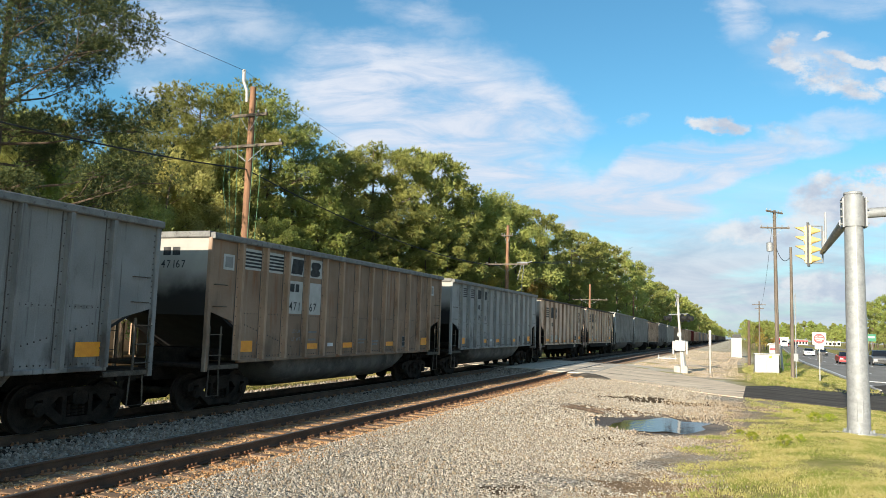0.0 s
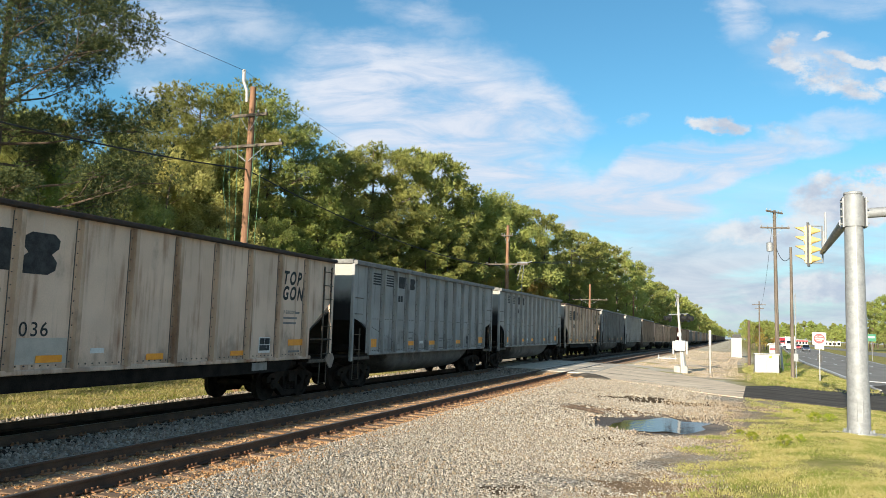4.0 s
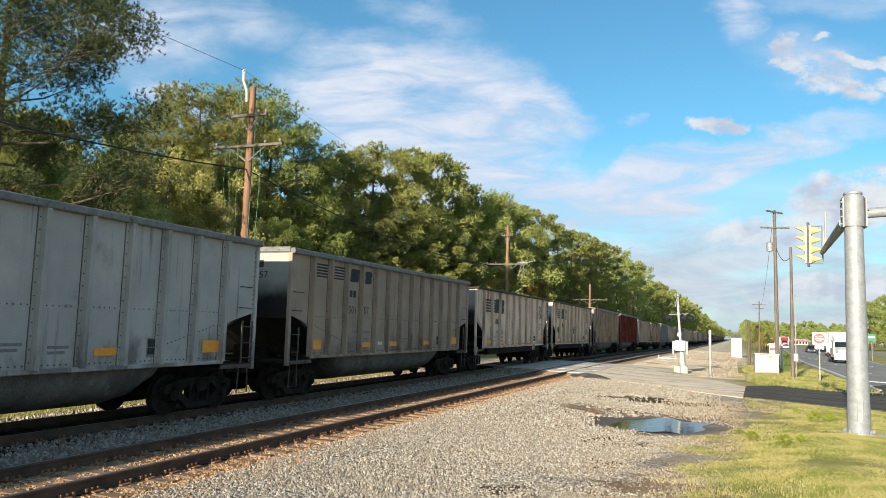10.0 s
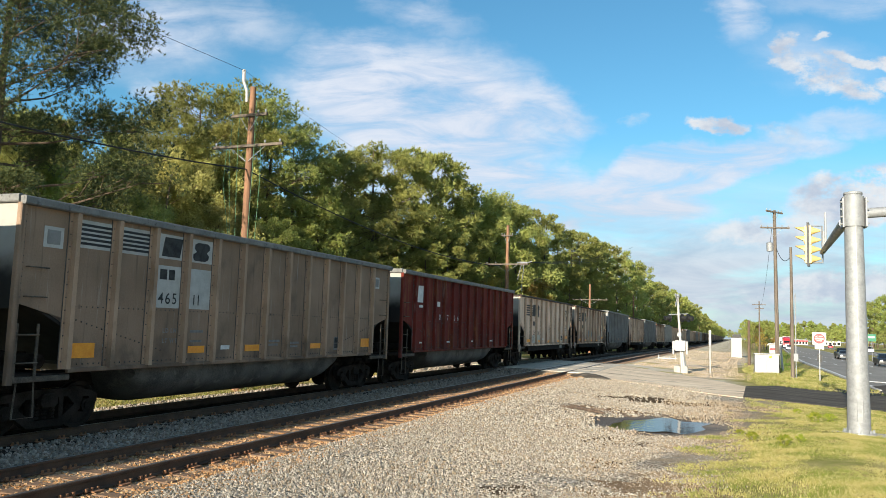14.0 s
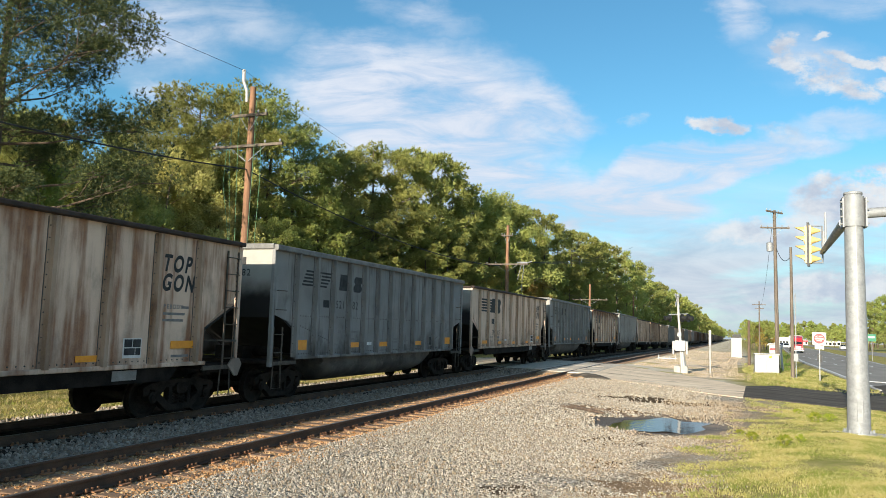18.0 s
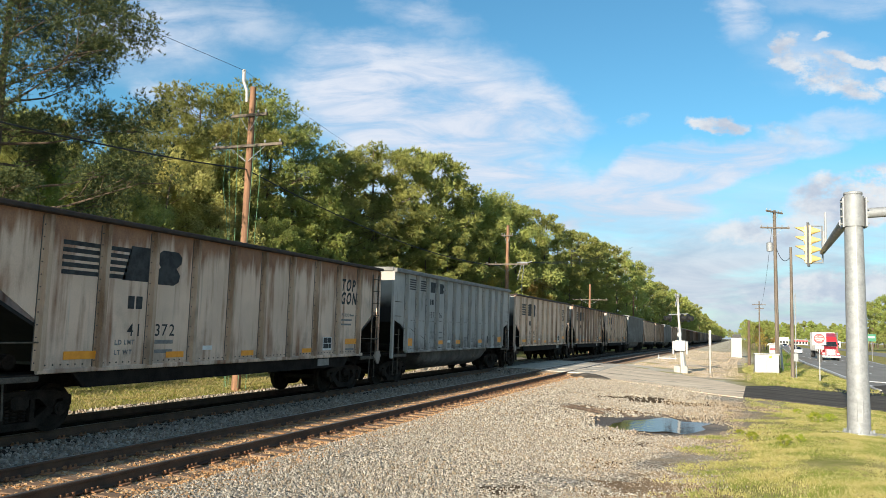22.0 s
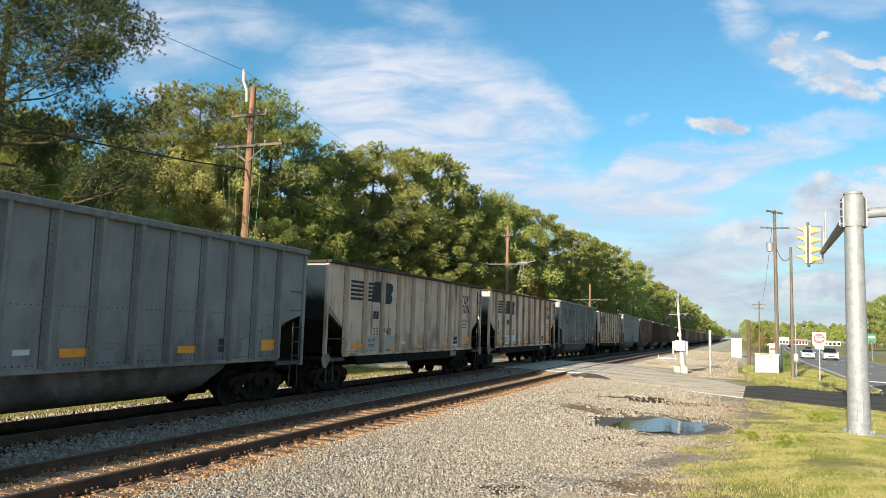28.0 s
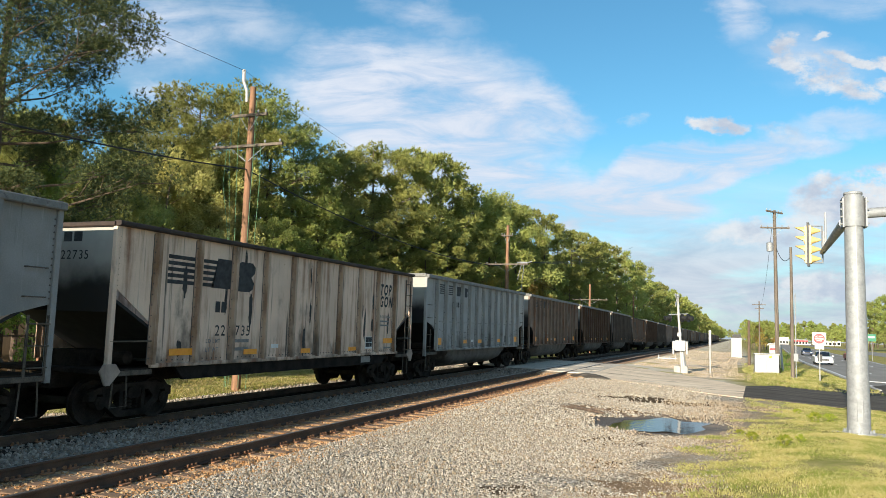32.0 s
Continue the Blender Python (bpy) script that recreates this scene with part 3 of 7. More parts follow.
TRUCK_MESH = {
    "bolster": mesh_of("bolster", Geo().box(-1.15, 1.15, -0.18, 0.18, 0.50, 0.74, 0.05).box(-0.35, 0.35, -0.35, 0.35, 0.74, 0.86), STEEL_DARK),
    "wheelset": mesh_of("wheelset", wheel_geo(20), STEEL_DARK, True), "far_wheelset": mesh_of("wheelset", wheel_geo(10), STEEL_DARK, True)}
for s_ in (-1, 1):
    TRUCK_MESH["side_frame", s_] = mesh_of("side_frame", adapter_geo(s_, frame_geo(s_)), STEEL_DARK)
    TRUCK_MESH["springs", s_] = mesh_of("springs", springs_geo(s_), STEEL_DARK, True)


def add_truck(car, y, detail):
    t = part("truck", TRUCK_MESH["bolster"], None, car, "black cast steel truck with coil springs")
    t.location = (0, y, 0)
    for s in (-1, 1):
        part("side_frame", TRUCK_MESH["side_frame", s], None, t)
        if detail:
            tagged(part("springing", TRUCK_MESH["springs", s], None, t), kind="stuff")
    for d in (-0.889, 0.889):
        w = part("wheelset", TRUCK_MESH["wheelset" if detail else "far_wheelset"], None, t)
        w.location = (0, d, 0.455)


def coupler_geo(e, length):
    y = e * length / 2
    g = Geo()
    g.box(-0.09, 0.09, min(y, y + e * 0.62), max(y, y + e * 0.62), 0.80, 0.98)
    g.extrude([(-0.16, y + e * 0.60), (-0.10, y + e * 0.80), (0.02, y + e * 0.74), (0.16, y + e * 0.72), (0.17, y + e * 0.56)][::e], 0.76, 1.02, 2)
    return g


def ladder(car, x, y, z0, z1, steps, width=0.42, along="y"):
    g = Geo()
    for k in (0, 1):
        if along == "y":
            g.box(x - 0.012, x + 0.012, y + k * width - 0.025, y + k * width + 0.025, z0, z1)
        else:
            g.box(x + k * width - 0.025, x + k * width + 0.025, y - 0.012, y + 0.012, z0, z1)
    ld = part("ladder", g, GRAB, car)
    key = (along, round(width, 3))
    if key not in RUNG:
        ends = [(0, 0, 0), (0.05, 0, 0), (0.05, width, 0), (0, width, 0)] if along == "y" else [(0, 0, 0), (width, 0, 0)]
        RUNG[key] = mesh_of("rung", Geo().tube(ends, 0.014, 6), GRAB)
    for i in range(steps):
        r = part("rung", RUNG[key], None, ld)
        r.location = (x, y, z0 + (i + 0.6) * (z1 - z0) / steps)


RUNG = {}


def side_sheet(s, length, top, cut_in, cut_hi, cut_lo):
    """Side sheet with the two lower corners cut away over the end platforms."""
    h = length / 2
    o = [(-h, cut_hi), (-h + cut_in, cut_lo), (-h + cut_in, SILL), (h - cut_in, SILL), (h - cut_in, cut_lo), (h, cut_hi), (h, top), (-h, top)]
    return Geo().extrude(o, s * (HALF_W - 0.02), s * HALF_W, 0)


def rib_geo(s, y, z0, z1, d=0.135, flange=0.13):
    """A side post: a narrow riveted flange and a deep hat-shaped rib."""
    a, b = s * HALF_W, s * (HALF_W + d)
    sec = [(a, y - flange), (s * (HALF_W + 0.018), y - flange), (s * (HALF_W + 0.020), y - 0.012), (b, y + 0.004), (b, y + 0.100), (s * (HALF_W + 0.02), y + 0.112), (a, y + 0.12)]
    return Geo().rings([[(p, q, z0) for p, q in sec], [(p, q, z1) for p, q in sec]])


def rivets(s, posts, z0, z1, n, tub, h):
    """Rivet heads down every post, along the sill, the seam, the corners and the line of the sloping floor, and dark
    strips beside the posts that draw joint grime and crease shade.
    """
    g = Geo()

    def head(y, z, out=0.020, r=0.0175):
        x0, x1 = s * HALF_W, s * (HALF_W + out)
        g.rings([[(x0, y - r, z), (x0, y, z - r), (x0, y + r, z), (x0, y, z + r)], [(x1, y - r * 0.6, z), (x1, y, z - r * 0.6), (x1, y + r * 0.6, z), (x1, y, z + r * 0.6)]])
    for y in posts:
        for i in range(n):
            head(y - 0.045, z0 + (i + 0.5) * (z1 - z0) / n, 0.036)
        # two dark strips a post: grimy joint, and the crease shade as colour
        for a, b in ((y - (0.098 if tub else 0.086), y - (0.079 if tub else 0.069)), (y + 0.119, y + 0.140)):
            g.box(min(s * HALF_W, s * (HALF_W + 0.007)), max(s * HALF_W, s * (HALF_W + 0.007)), a, b, z0, z1 + 0.05)
    y = posts[0] + 0.2
    while y < posts[-1]:
        if min(abs(y - q + 0.02) for q in posts) > 0.12:
            head(y, SILL + 0.06)
            if tub:
                head(y, 2.38)
        y += 0.131 if tub else 0.165
    for e in (-1, 1):
        for i in range(13):
            head(e * (h - 0.115), 2.5 + i * (z1 - 2.5) / 13)
        if tub:
            for i in range(19):
                y = e * (6.02 - 0.125 * i)
                if min(abs(y - q + 0.02) for q in posts) > 0.12:
                    head(y, 2.13 - 0.0335 * i)
    return g


def hopper(tub, detail, posts_too=True):
    """A coal car at the origin, its own -y end first; tub: rounded belly between the trucks, else a straight sill."""
    length, top = (TUB_L, TUB_TOP) if tub else (GON_L, GON_TOP)
    h = length / 2
    if tub:
        car = thing("tub_gondola", "grey steel coal gondola with a rounded belly", "coal car", "coal train")
        cut_in, cut_hi, cut_lo = 1.26, 2.42, 2.10
        posts = [-6.26 + 1.023 * i for i in range(13)]
    else:
        car = thing("flat_gondola", "pale steel coal gondola with a straight sill", "coal car", "coal train")
        cut_in, cut_hi, cut_lo = 1.20, 2.85, 2.02
        posts = [-6.17 + 1.323 * i for i in range(10)]
    for s in (-1, 1):
        part("side_sheet", side_sheet(s, length, top - 0.1, cut_in, cut_hi, cut_lo), PROTO_PAINT, car)
        for y in posts:
            if posts_too and (detail or s > 0):
                part("side_post", rib_geo(s, y, SILL - 0.02, top - 0.12, 0.12 if tub else 0.10, 0.08 if tub else 0.07), POST_PAINT, car)
        if detail and s > 0:
            tagged(part("riveting", rivets(s, posts, SILL, top - 0.2, 12, tub, h), RIVET, car), kind="stuff")
        c = (s * (HALF_W - 0.05), s * (HALF_W + 0.14))
        part("top_chord", Geo().box(min(c), max(c), -h - 0.02, h + 0.02, top - 0.15 if tub else top - 0.10, top, 0.02), CHORD_GREY if tub else RUST_DARK, car)
        c = (s * (HALF_W - 0.02), s * (HALF_W + 0.05))
        part("side_sill", Geo().box(min(c), max(c), -h + cut_in - 0.05, h - cut_in + 0.05, SILL - 0.09, SILL, 0.015), PROTO_PAINT, car)
        if tub:
            part("belt_seam", Geo().box(min(s * HALF_W, s * (HALF_W + 0.008)), max(s * HALF_W, s * (HALF_W + 0.006)), -h + cut_in, h - cut_in, 2.34, 2.42), PROTO_PAINT, car)
    for e in (-1, 1):
        y = e * (h - 0.03)
        part("end_sheet", Geo().extrude([(-HALF_W, 2.3), (HALF_W, 2.3), (HALF_W, top - 0.1), (-HALF_W, top - 0.1)], y - 0.02, y + 0.02, 1), END_PAINT, car, "end sheet, pale above and near black below")
        c = sorted((e * (h - 0.10), e * (h + 0.06)))
        part("end_chord", Geo().box(-HALF_W, HALF_W, c[0], c[1], top - 0.12, top + (0.03 if tub else -0.02), 0.02), CHORD_GREY if tub else RUST_DARK, car)
        # sloping floor over the platform
        a, b = e * (h - 0.04), e * (h - 2.55)
        part("slope_sheet", Geo().rings([[(-HALF_W + 0.03, a, 2.55), (HALF_W - 0.03, a, 2.55), (HALF_W - 0.03, a, 2.62), (-HALF_W + 0.03, a, 2.62)], [(-HALF_W + 0.03, b, 1.20), (HALF_W - 0.03, b, 1.20), (HALF_W - 0.03, b, 1.27), (-HALF_W + 0.03, b, 1.27)]]), GREASE, car)
        c = sorted((e * (h - cut_in - 0.02), e * (h + 0.02)))
        part("platform", Geo().box(-HALF_W, HALF_W, c[0], c[1], 1.06, 1.16, 0.02), STEEL_DARK, car)
        part("coupler", coupler_geo(e, length), STEEL_DARK, car, "dark cast steel coupler")
        g = Geo()
        g.box(-0.45, 0.45, min(e * (h - 1.3), e * (h - 0.4)), max(e * (h - 1.3), e * (h - 0.4)), 1.16, 1.5)
        part("brake_gear", g.tube([(0.5, e * (h - 0.9), 1.36), (1.25, e * (h - 0.9), 1.36)], 0.14, 10), STEEL_DARK, car)
        for s in (-1, 1):
            yy = e * (h - 0.03)
            part("corner_post", Geo().box(s * HALF_W - 0.055, s * HALF_W + 0.055, yy - 0.06, yy + 0.06, 1.0, top - 0.12, 0.015), PROTO_PAINT, car)
            c = sorted((e * (h - cut_in), e * (h + 0.02)))
            if detail:
                part("sill_step", Geo().box(s * HALF_W - 0.04, s * HALF_W + 0.04, c[0], c[1], 1.03, 1.13, 0.01), GRAB, car)
                if e > 0:
                    ladder(car, s * (HALF_W + 0.03), h - 0.52, 1.05, top - 0.25 if not tub else 2.2, 7 if not tub else 3)
                elif tub:
                    ladder(car, s * (HALF_W + 0.03), -h + 0.10, 1.08, 2.05, 2)
                step = Geo().tube([(s * HALF_W, e * (h - 0.2), 1.05), (s * HALF_W, e * (h - 0.16), 0.42), (s * HALF_W, e * (h - 0.58), 0.42), (s * HALF_W, e * (h - 0.54), 1.05)], 0.018, 6)
                part("stirrup_step", step, GRAB, car)
                if not tub:
                    part("gusset_plate", Geo().extrude([(e * (h - 0.32), 1.12), (e * (h - 0.18), 1.28), (e * (h + 0.10), 1.28), (e * (h + 0.20), 1.14), (e * (h + 0.06), 0.86), (e * (h - 0.06), 0.86)][::e], s * HALF_W + 0.02, s * HALF_W + 0.06, 0), PROTO_PAINT, car)
                    part("handrail", Geo().tube([(s * (HALF_W + 0.04), e * h, 1.72), (s * (HALF_W + 0.04), e * (h - cut_in), 1.72)], 0.018, 6), GRAB, car)
                else:
                    for kk in range(2):
                        z = 2.52 + 0.52 * kk
                        yg = e * (h - 0.65) if e > 0 else e * (h - 0.2)
                        part("grab_iron", Geo().tube([(s * HALF_W, yg, z), (s * (HALF_W + 0.07), yg, z), (s * (HALF_W + 0.07), yg + 0.42, z), (s * HALF_W, yg + 0.42, z)], 0.013, 6), GRAB, car)
    if tub:
        # rounded belly let down between the trucks
        rings = []
        for y, d in ((-4.35, 0.0), (-4.2, 0.45), (-3.75, 0.80), (-3.3, 0.88), (3.3, 0.88), (3.75, 0.80), (4.2, 0.45), (4.35, 0.0)):
            z0 = SILL - d
            rings.append([(1.42 * math.cos(a), y, SILL - 0.04 - max(d, 0.02) * math.sin(a) ** 0.6) for a in [math.pi * i / 16 for i in range(17)]])
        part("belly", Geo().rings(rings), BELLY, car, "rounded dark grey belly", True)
    else:
        for s in (-1, 1):
            c = sorted((s * (HALF_W - 0.10), s * (HALF_W - 0.02)))
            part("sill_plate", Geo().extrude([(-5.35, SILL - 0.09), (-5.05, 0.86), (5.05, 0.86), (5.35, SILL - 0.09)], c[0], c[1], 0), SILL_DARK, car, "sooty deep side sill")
    part("floor", Geo().box(-HALF_W + 0.03, HALF_W - 0.03, -h + 2.4, h - 2.4, 1.20, 1.26), INNER, car)
    part("centre_sill", Geo().box(-0.24, 0.24, -h - 0.1, h + 0.1, 0.74, 1.06), STEEL_DARK, car)
    for y in (-6.02, 6.02) if not tub else (-6.05, 6.05):
        add_truck(car, y, detail)
    return car


CHORD_GREY = surface("sooty grey chord", (0.14, 0.135, 0.128), (0.225, 0.22, 0.205), 0.75, 4.0, 0, 0.25, 30, worn=(0.05, 0.045, 0.04))
RUST_DARK = surface("dark rusted chord", (0.020, 0.013, 0.010), (0.055, 0.034, 0.024), 0.8, 5.0, 0, 0.3)
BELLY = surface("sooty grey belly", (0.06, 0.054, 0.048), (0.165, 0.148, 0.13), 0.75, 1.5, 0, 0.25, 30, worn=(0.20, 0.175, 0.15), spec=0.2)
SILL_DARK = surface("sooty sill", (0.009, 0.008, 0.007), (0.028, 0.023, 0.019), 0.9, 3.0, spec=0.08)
protos = {(tub, grade): hopper(tub, grade == 2, grade > 0) for tub in (True, False) for grade in (0, 1, 2)}

# tones: a, b, rust, soot, rust at the top; then the kind (t tub, g flat), lettering style and number
SLATE = ((0.190, 0.238, 0.274), (0.250, 0.312, 0.362))
GREY, PALE, TAN = ((0.265, 0.332, 0.380), (0.335, 0.415, 0.475)), ((0.325, 0.397, 0.444), (0.41, 0.49, 0.54)), ((0.205, 0.18, 0.15), (0.285, 0.25, 0.21))
DUST = ((0.285, 0.272, 0.245), (0.355, 0.34, 0.305))
CREAM = ((0.54, 0.515, 0.47), (0.66, 0.635, 0.585))
TRAIN = [
    (-13, "t", GREY, 0, 0.4, 0, ""), (-12, "t", SLATE, 0, 0.9, 0, ""), (-11, "t", TAN, 0.05, 0.3, 0, "47167"), (-10, "t", GREY, 0, 0.5, 0, "49968"),
    (-9, "g", CREAM, 0.25, 0.3, 0, "21408"), (-8, "g", CREAM, 0.12, 0.3, 0, "42036"), (-7, "t", GREY, 0, 0.4, 0, ""), (-6, "t", GREY, 0, 0.3, 0, "48256"),
    (-5, "g", CREAM, 0.1, 0.9, 0, "39692"), (-4, "t", SLATE, 0, 1.0, 0, "52920"), (-3, "t", PALE, 0, 0.6, 0, "47670"), (-2, "t", DUST, 0, 0.4, 0, "50157"),
    (-1, "g", CREAM, 0.2, 0.3, 0, "39804"), (0, "g", CREAM, 0.38, 0.3, 0, "41811"), (1, "t", TAN, 0, 0.5, 0, "46511"), (2, "r", TAN, 0, 0.5, 0, "507726"),
    (3, "g", CREAM, 0.2, 0.5, 0, "25664"), (4, "g", CREAM, 0.46, 0.3, 0.2, "39954"), (5, "t", SLATE, 0, 0.7, 0, "52182"), (6, "g", CREAM, 0.2, 0.6, 0, "39085"),
    (7, "t", SLATE, 0, 0.4, 0, "52406"), (8, "g", CREAM, 0.30, 0.3, 1.15, "41372"), (9, "t", PALE, 0, 0.6, 0, "49706"), (10, "g", CREAM, 0.12, 0.3, 0, "41940"),
    (11, "g", CREAM, 0.55, 0.4, 0.2, "21369"), (12, "g", CREAM, 0.2, 0.9, 0, ""), (13, "t", SLATE, 0, 0.3, 0, "48807"), (14, "g", CREAM, 0.22, 0.4, 0, "25748"),
    (15, "g", CREAM, 0.3, 0.5, 0, "21625"), (16, "t", SLATE, 0, 0.9, 0, "52368"), (17, "g", CREAM, 0.25, 0.9, 0, "22735"), (18, "t", GREY, 0, 0.5, 0, "")]
PAINTED = ("end_chord", "side_sheet", "side_post", "top_chord", "side_sill", "belt_seam", "corner_post")
RED_PAINT = paint("maroon car paint", (0.10, 0.022, 0.020), (0.15, 0.034, 0.028), 0.1, 0.4)
cars = []
# how rusty the side posts of the straight-sill cars are
POST_RUST = {"21408": 0.45, "42036": 0.18, "39692": 0.15, "39954": 0.50, "41372": 0.28, "21369": 0.50, "25748": 0.22, "21625": 0.58, "22735": 0.42, "25664": 0.32, "39085": 0.22}
# how far the couplings are drawn out or run in, car by car
SLACK = {-13: -0.16, -12: -0.16, -11: 0.2, -10: 0.2, -9: 0.1, -8: -0.38, -7: -0.4, -6: -0.43, -5: -0.25, -4: -0.34, -2: 0.2, -1: 0.13, 0: 0.08, 1: 0.15, 3: 0.15, 5: 0.1, 6: 0.18, 8: 0.15, 9: -0.05, 10: -0.13, 11: -0.2, 12: -0.2, 13: -0.12, 14: -0.18, 15: -0.12, 16: -0.1, 17: -0.1}


def couple_train():
    ends, e = {}, 21.7
    kinds = {k: kind for k, kind, *_ in TRAIN}
    rng = random.Random(4)
    for k in range(19, 56):
        kinds[k] = rng.choice("ttg")
    ends[0] = e
    for k in range(1, 56):
        ends[k] = ends[k - 1] + (15.93 if kinds[k] == "g" else 16.07)
    for k in range(-1, -14, -1):
        ends[k] = ends[k + 1] - (15.93 if kinds[k + 1] == "g" else 16.07)
    for k, d in SLACK.items():
        ends[k] += d
    far = [paint("far grey car paint", (0.075, 0.075, 0.075), (0.11, 0.11, 0.105), 0, 0.8), paint("far sooty car paint", (0.13, 0.12, 0.11), (0.19, 0.175, 0.16), 0.2, 0.9), paint("far brown car paint", (0.07, 0.05, 0.04), (0.10, 0.08, 0.062), 0, 0.6)]
    specs = {row[0]: row for row in TRAIN}
    for k in range(-13, 56):
        tub = kinds[k] in "tr"
        car = copy_thing(protos[tub, 2 if k in specs else 1 if k < 25 else 0], Matrix())
        y0 = ends[k] - (TUB_L if tub else GON_L) / 2 + SPEED * 13.0     # where its middle is at the start
        if k in specs:
            _, kind, tone, rust, soot, high, number = specs[k]
            m = RED_PAINT if kind == "r" else paint("car paint", *tone, rust, soot, top_rust=high)
            worn = 1.45 if tone is TAN else 0.93 if tub else 0.90 - 0.5 * POST_RUST.get(number, 0.1)
            dark = [tuple(c * worn * w for c, w in zip(t, (1.0, 0.985, 0.97) if tub else (1.0, 0.96, 0.91))) for t in tone]
            mp = RED_PAINT if kind == "r" else paint("car post paint", *dark, rust if tub else POST_RUST.get(number, 0.15), soot, (0.13, 0.055, 0.030), top_rust=high)
        else:
            tone, rust = None, 0
            number, m = "", far[k % 3] if tub else far[1]
            mp = m
        for o in car.children_recursive:
            if o.name.split(".")[0] in PAINTED and o.data.materials[0] in (PROTO_PAINT, POST_PAINT):
                o.material_slots[0].link = "OBJECT"
                o.material_slots[0].material = m if o.data.materials[0] == PROTO_PAINT else mp
        hue = {id(GREY): "grey", id(SLATE): "dark grey", id(PALE): "pale grey", id(TAN): "soot-browned", id(DUST): "dusty grey", id(CREAM): "dirty cream"}[id(tone)] if tone else ("sooty grey", "sooty", "sooty brown")[k % 3]
        if kinds[k] == "r":
            hue = "maroon"
        state = ", streaked with rust" if rust > 0.45 else ", spotted with rust" if rust > 0.15 else ""
        tagged(car, hue + (" steel coal gondola with a rounded belly" if tub else " steel coal gondola with a straight sill") + state, "coal car", "coal train")
        cars.append((k, car, y0, tub, number))
    for p in protos.values():
        for o in (*p.children_recursive, p):
            bpy.data.objects.remove(o)


couple_train()


# ---- woods ----
def clump_cloud(blobs, count, size, rng, droop=0.0):
    """Leaf clumps, each a bent pair of triangles, strewn through and mostly near the skin of the blobs."""
    vol = np.array([b[3] * b[4] * b[5] for b in blobs]) ** 0.75
    pick = rng.choice(len(blobs), count, p=vol / vol.sum())
    b = np.array(blobs)[pick]
    d = rng.normal(size=(count, 3))
    d /= np.linalg.norm(d, axis=1)[:, None]
    r = rng.random(count) ** 0.38
    c = b[:, :3] + d * r[:, None] * b[:, 3:6]
    c[:, 2] -= droop * rng.random(count)
    a = rng.normal(size=(count, 3))
    a /= np.linalg.norm(a, axis=1)[:, None]
    w = np.cross(a, d + rng.normal(size=(count, 3)) * 0.7)
    w /= np.linalg.norm(w, axis=1)[:, None] + 1e-9
    s = size * (0.6 + 0.8 * rng.random(count))[:, None]
    v = np.stack([c - a * s, c + w * s * 0.9, c + a * s], 1).reshape(-1, 3)
    return v, np.arange(count * 3).reshape(-1, 3)


def needle_cloud(pads, tufts, size, rng, each=8, thin=0.16):
    """Pine tufts: small round brushes of needles sitting on the upper skin of the pads at the twig ends."""
    pads = np.array(pads)
    area = pads[:, 3] ** 2
    b = pads[rng.choice(len(pads), tufts, p=area / area.sum())]
    d = rng.normal(size=(tufts, 3))
    d[:, 2] = np.where(rng.random(tufts) < 0.5, np.abs(d[:, 2]), d[:, 2])
    d /= np.linalg.norm(d, axis=1)[:, None]
    c = b[:, :3] + d * (0.45 + 0.6 * rng.random(tufts))[:, None] * b[:, 3:6]
    c, d = np.repeat(c, each, 0), np.repeat(d, each, 0)
    n = len(c)
    a = d * 0.75 + rng.normal(size=(n, 3)) * 0.62 + np.array([0, 0, 0.25])
    a /= np.linalg.norm(a, axis=1)[:, None]
    w = np.cross(a, rng.normal(size=(n, 3)))
    w /= np.linalg.norm(w, axis=1)[:, None] + 1e-9
    s = size * (0.65 + 0.6 * rng.random(n))[:, None]
    v = np.stack([c - w * s * thin, c + w * s * thin, c + a * s], 1).reshape(-1, 3)
    return v, np.arange(n * 3).reshape(-1, 3)


def crown_mesh(name, v, f, mat):
    me = bpy.data.meshes.new(name)
    me.from_pydata(v.tolist(), [], f.tolist())
    me.materials.append(mat)
    return me


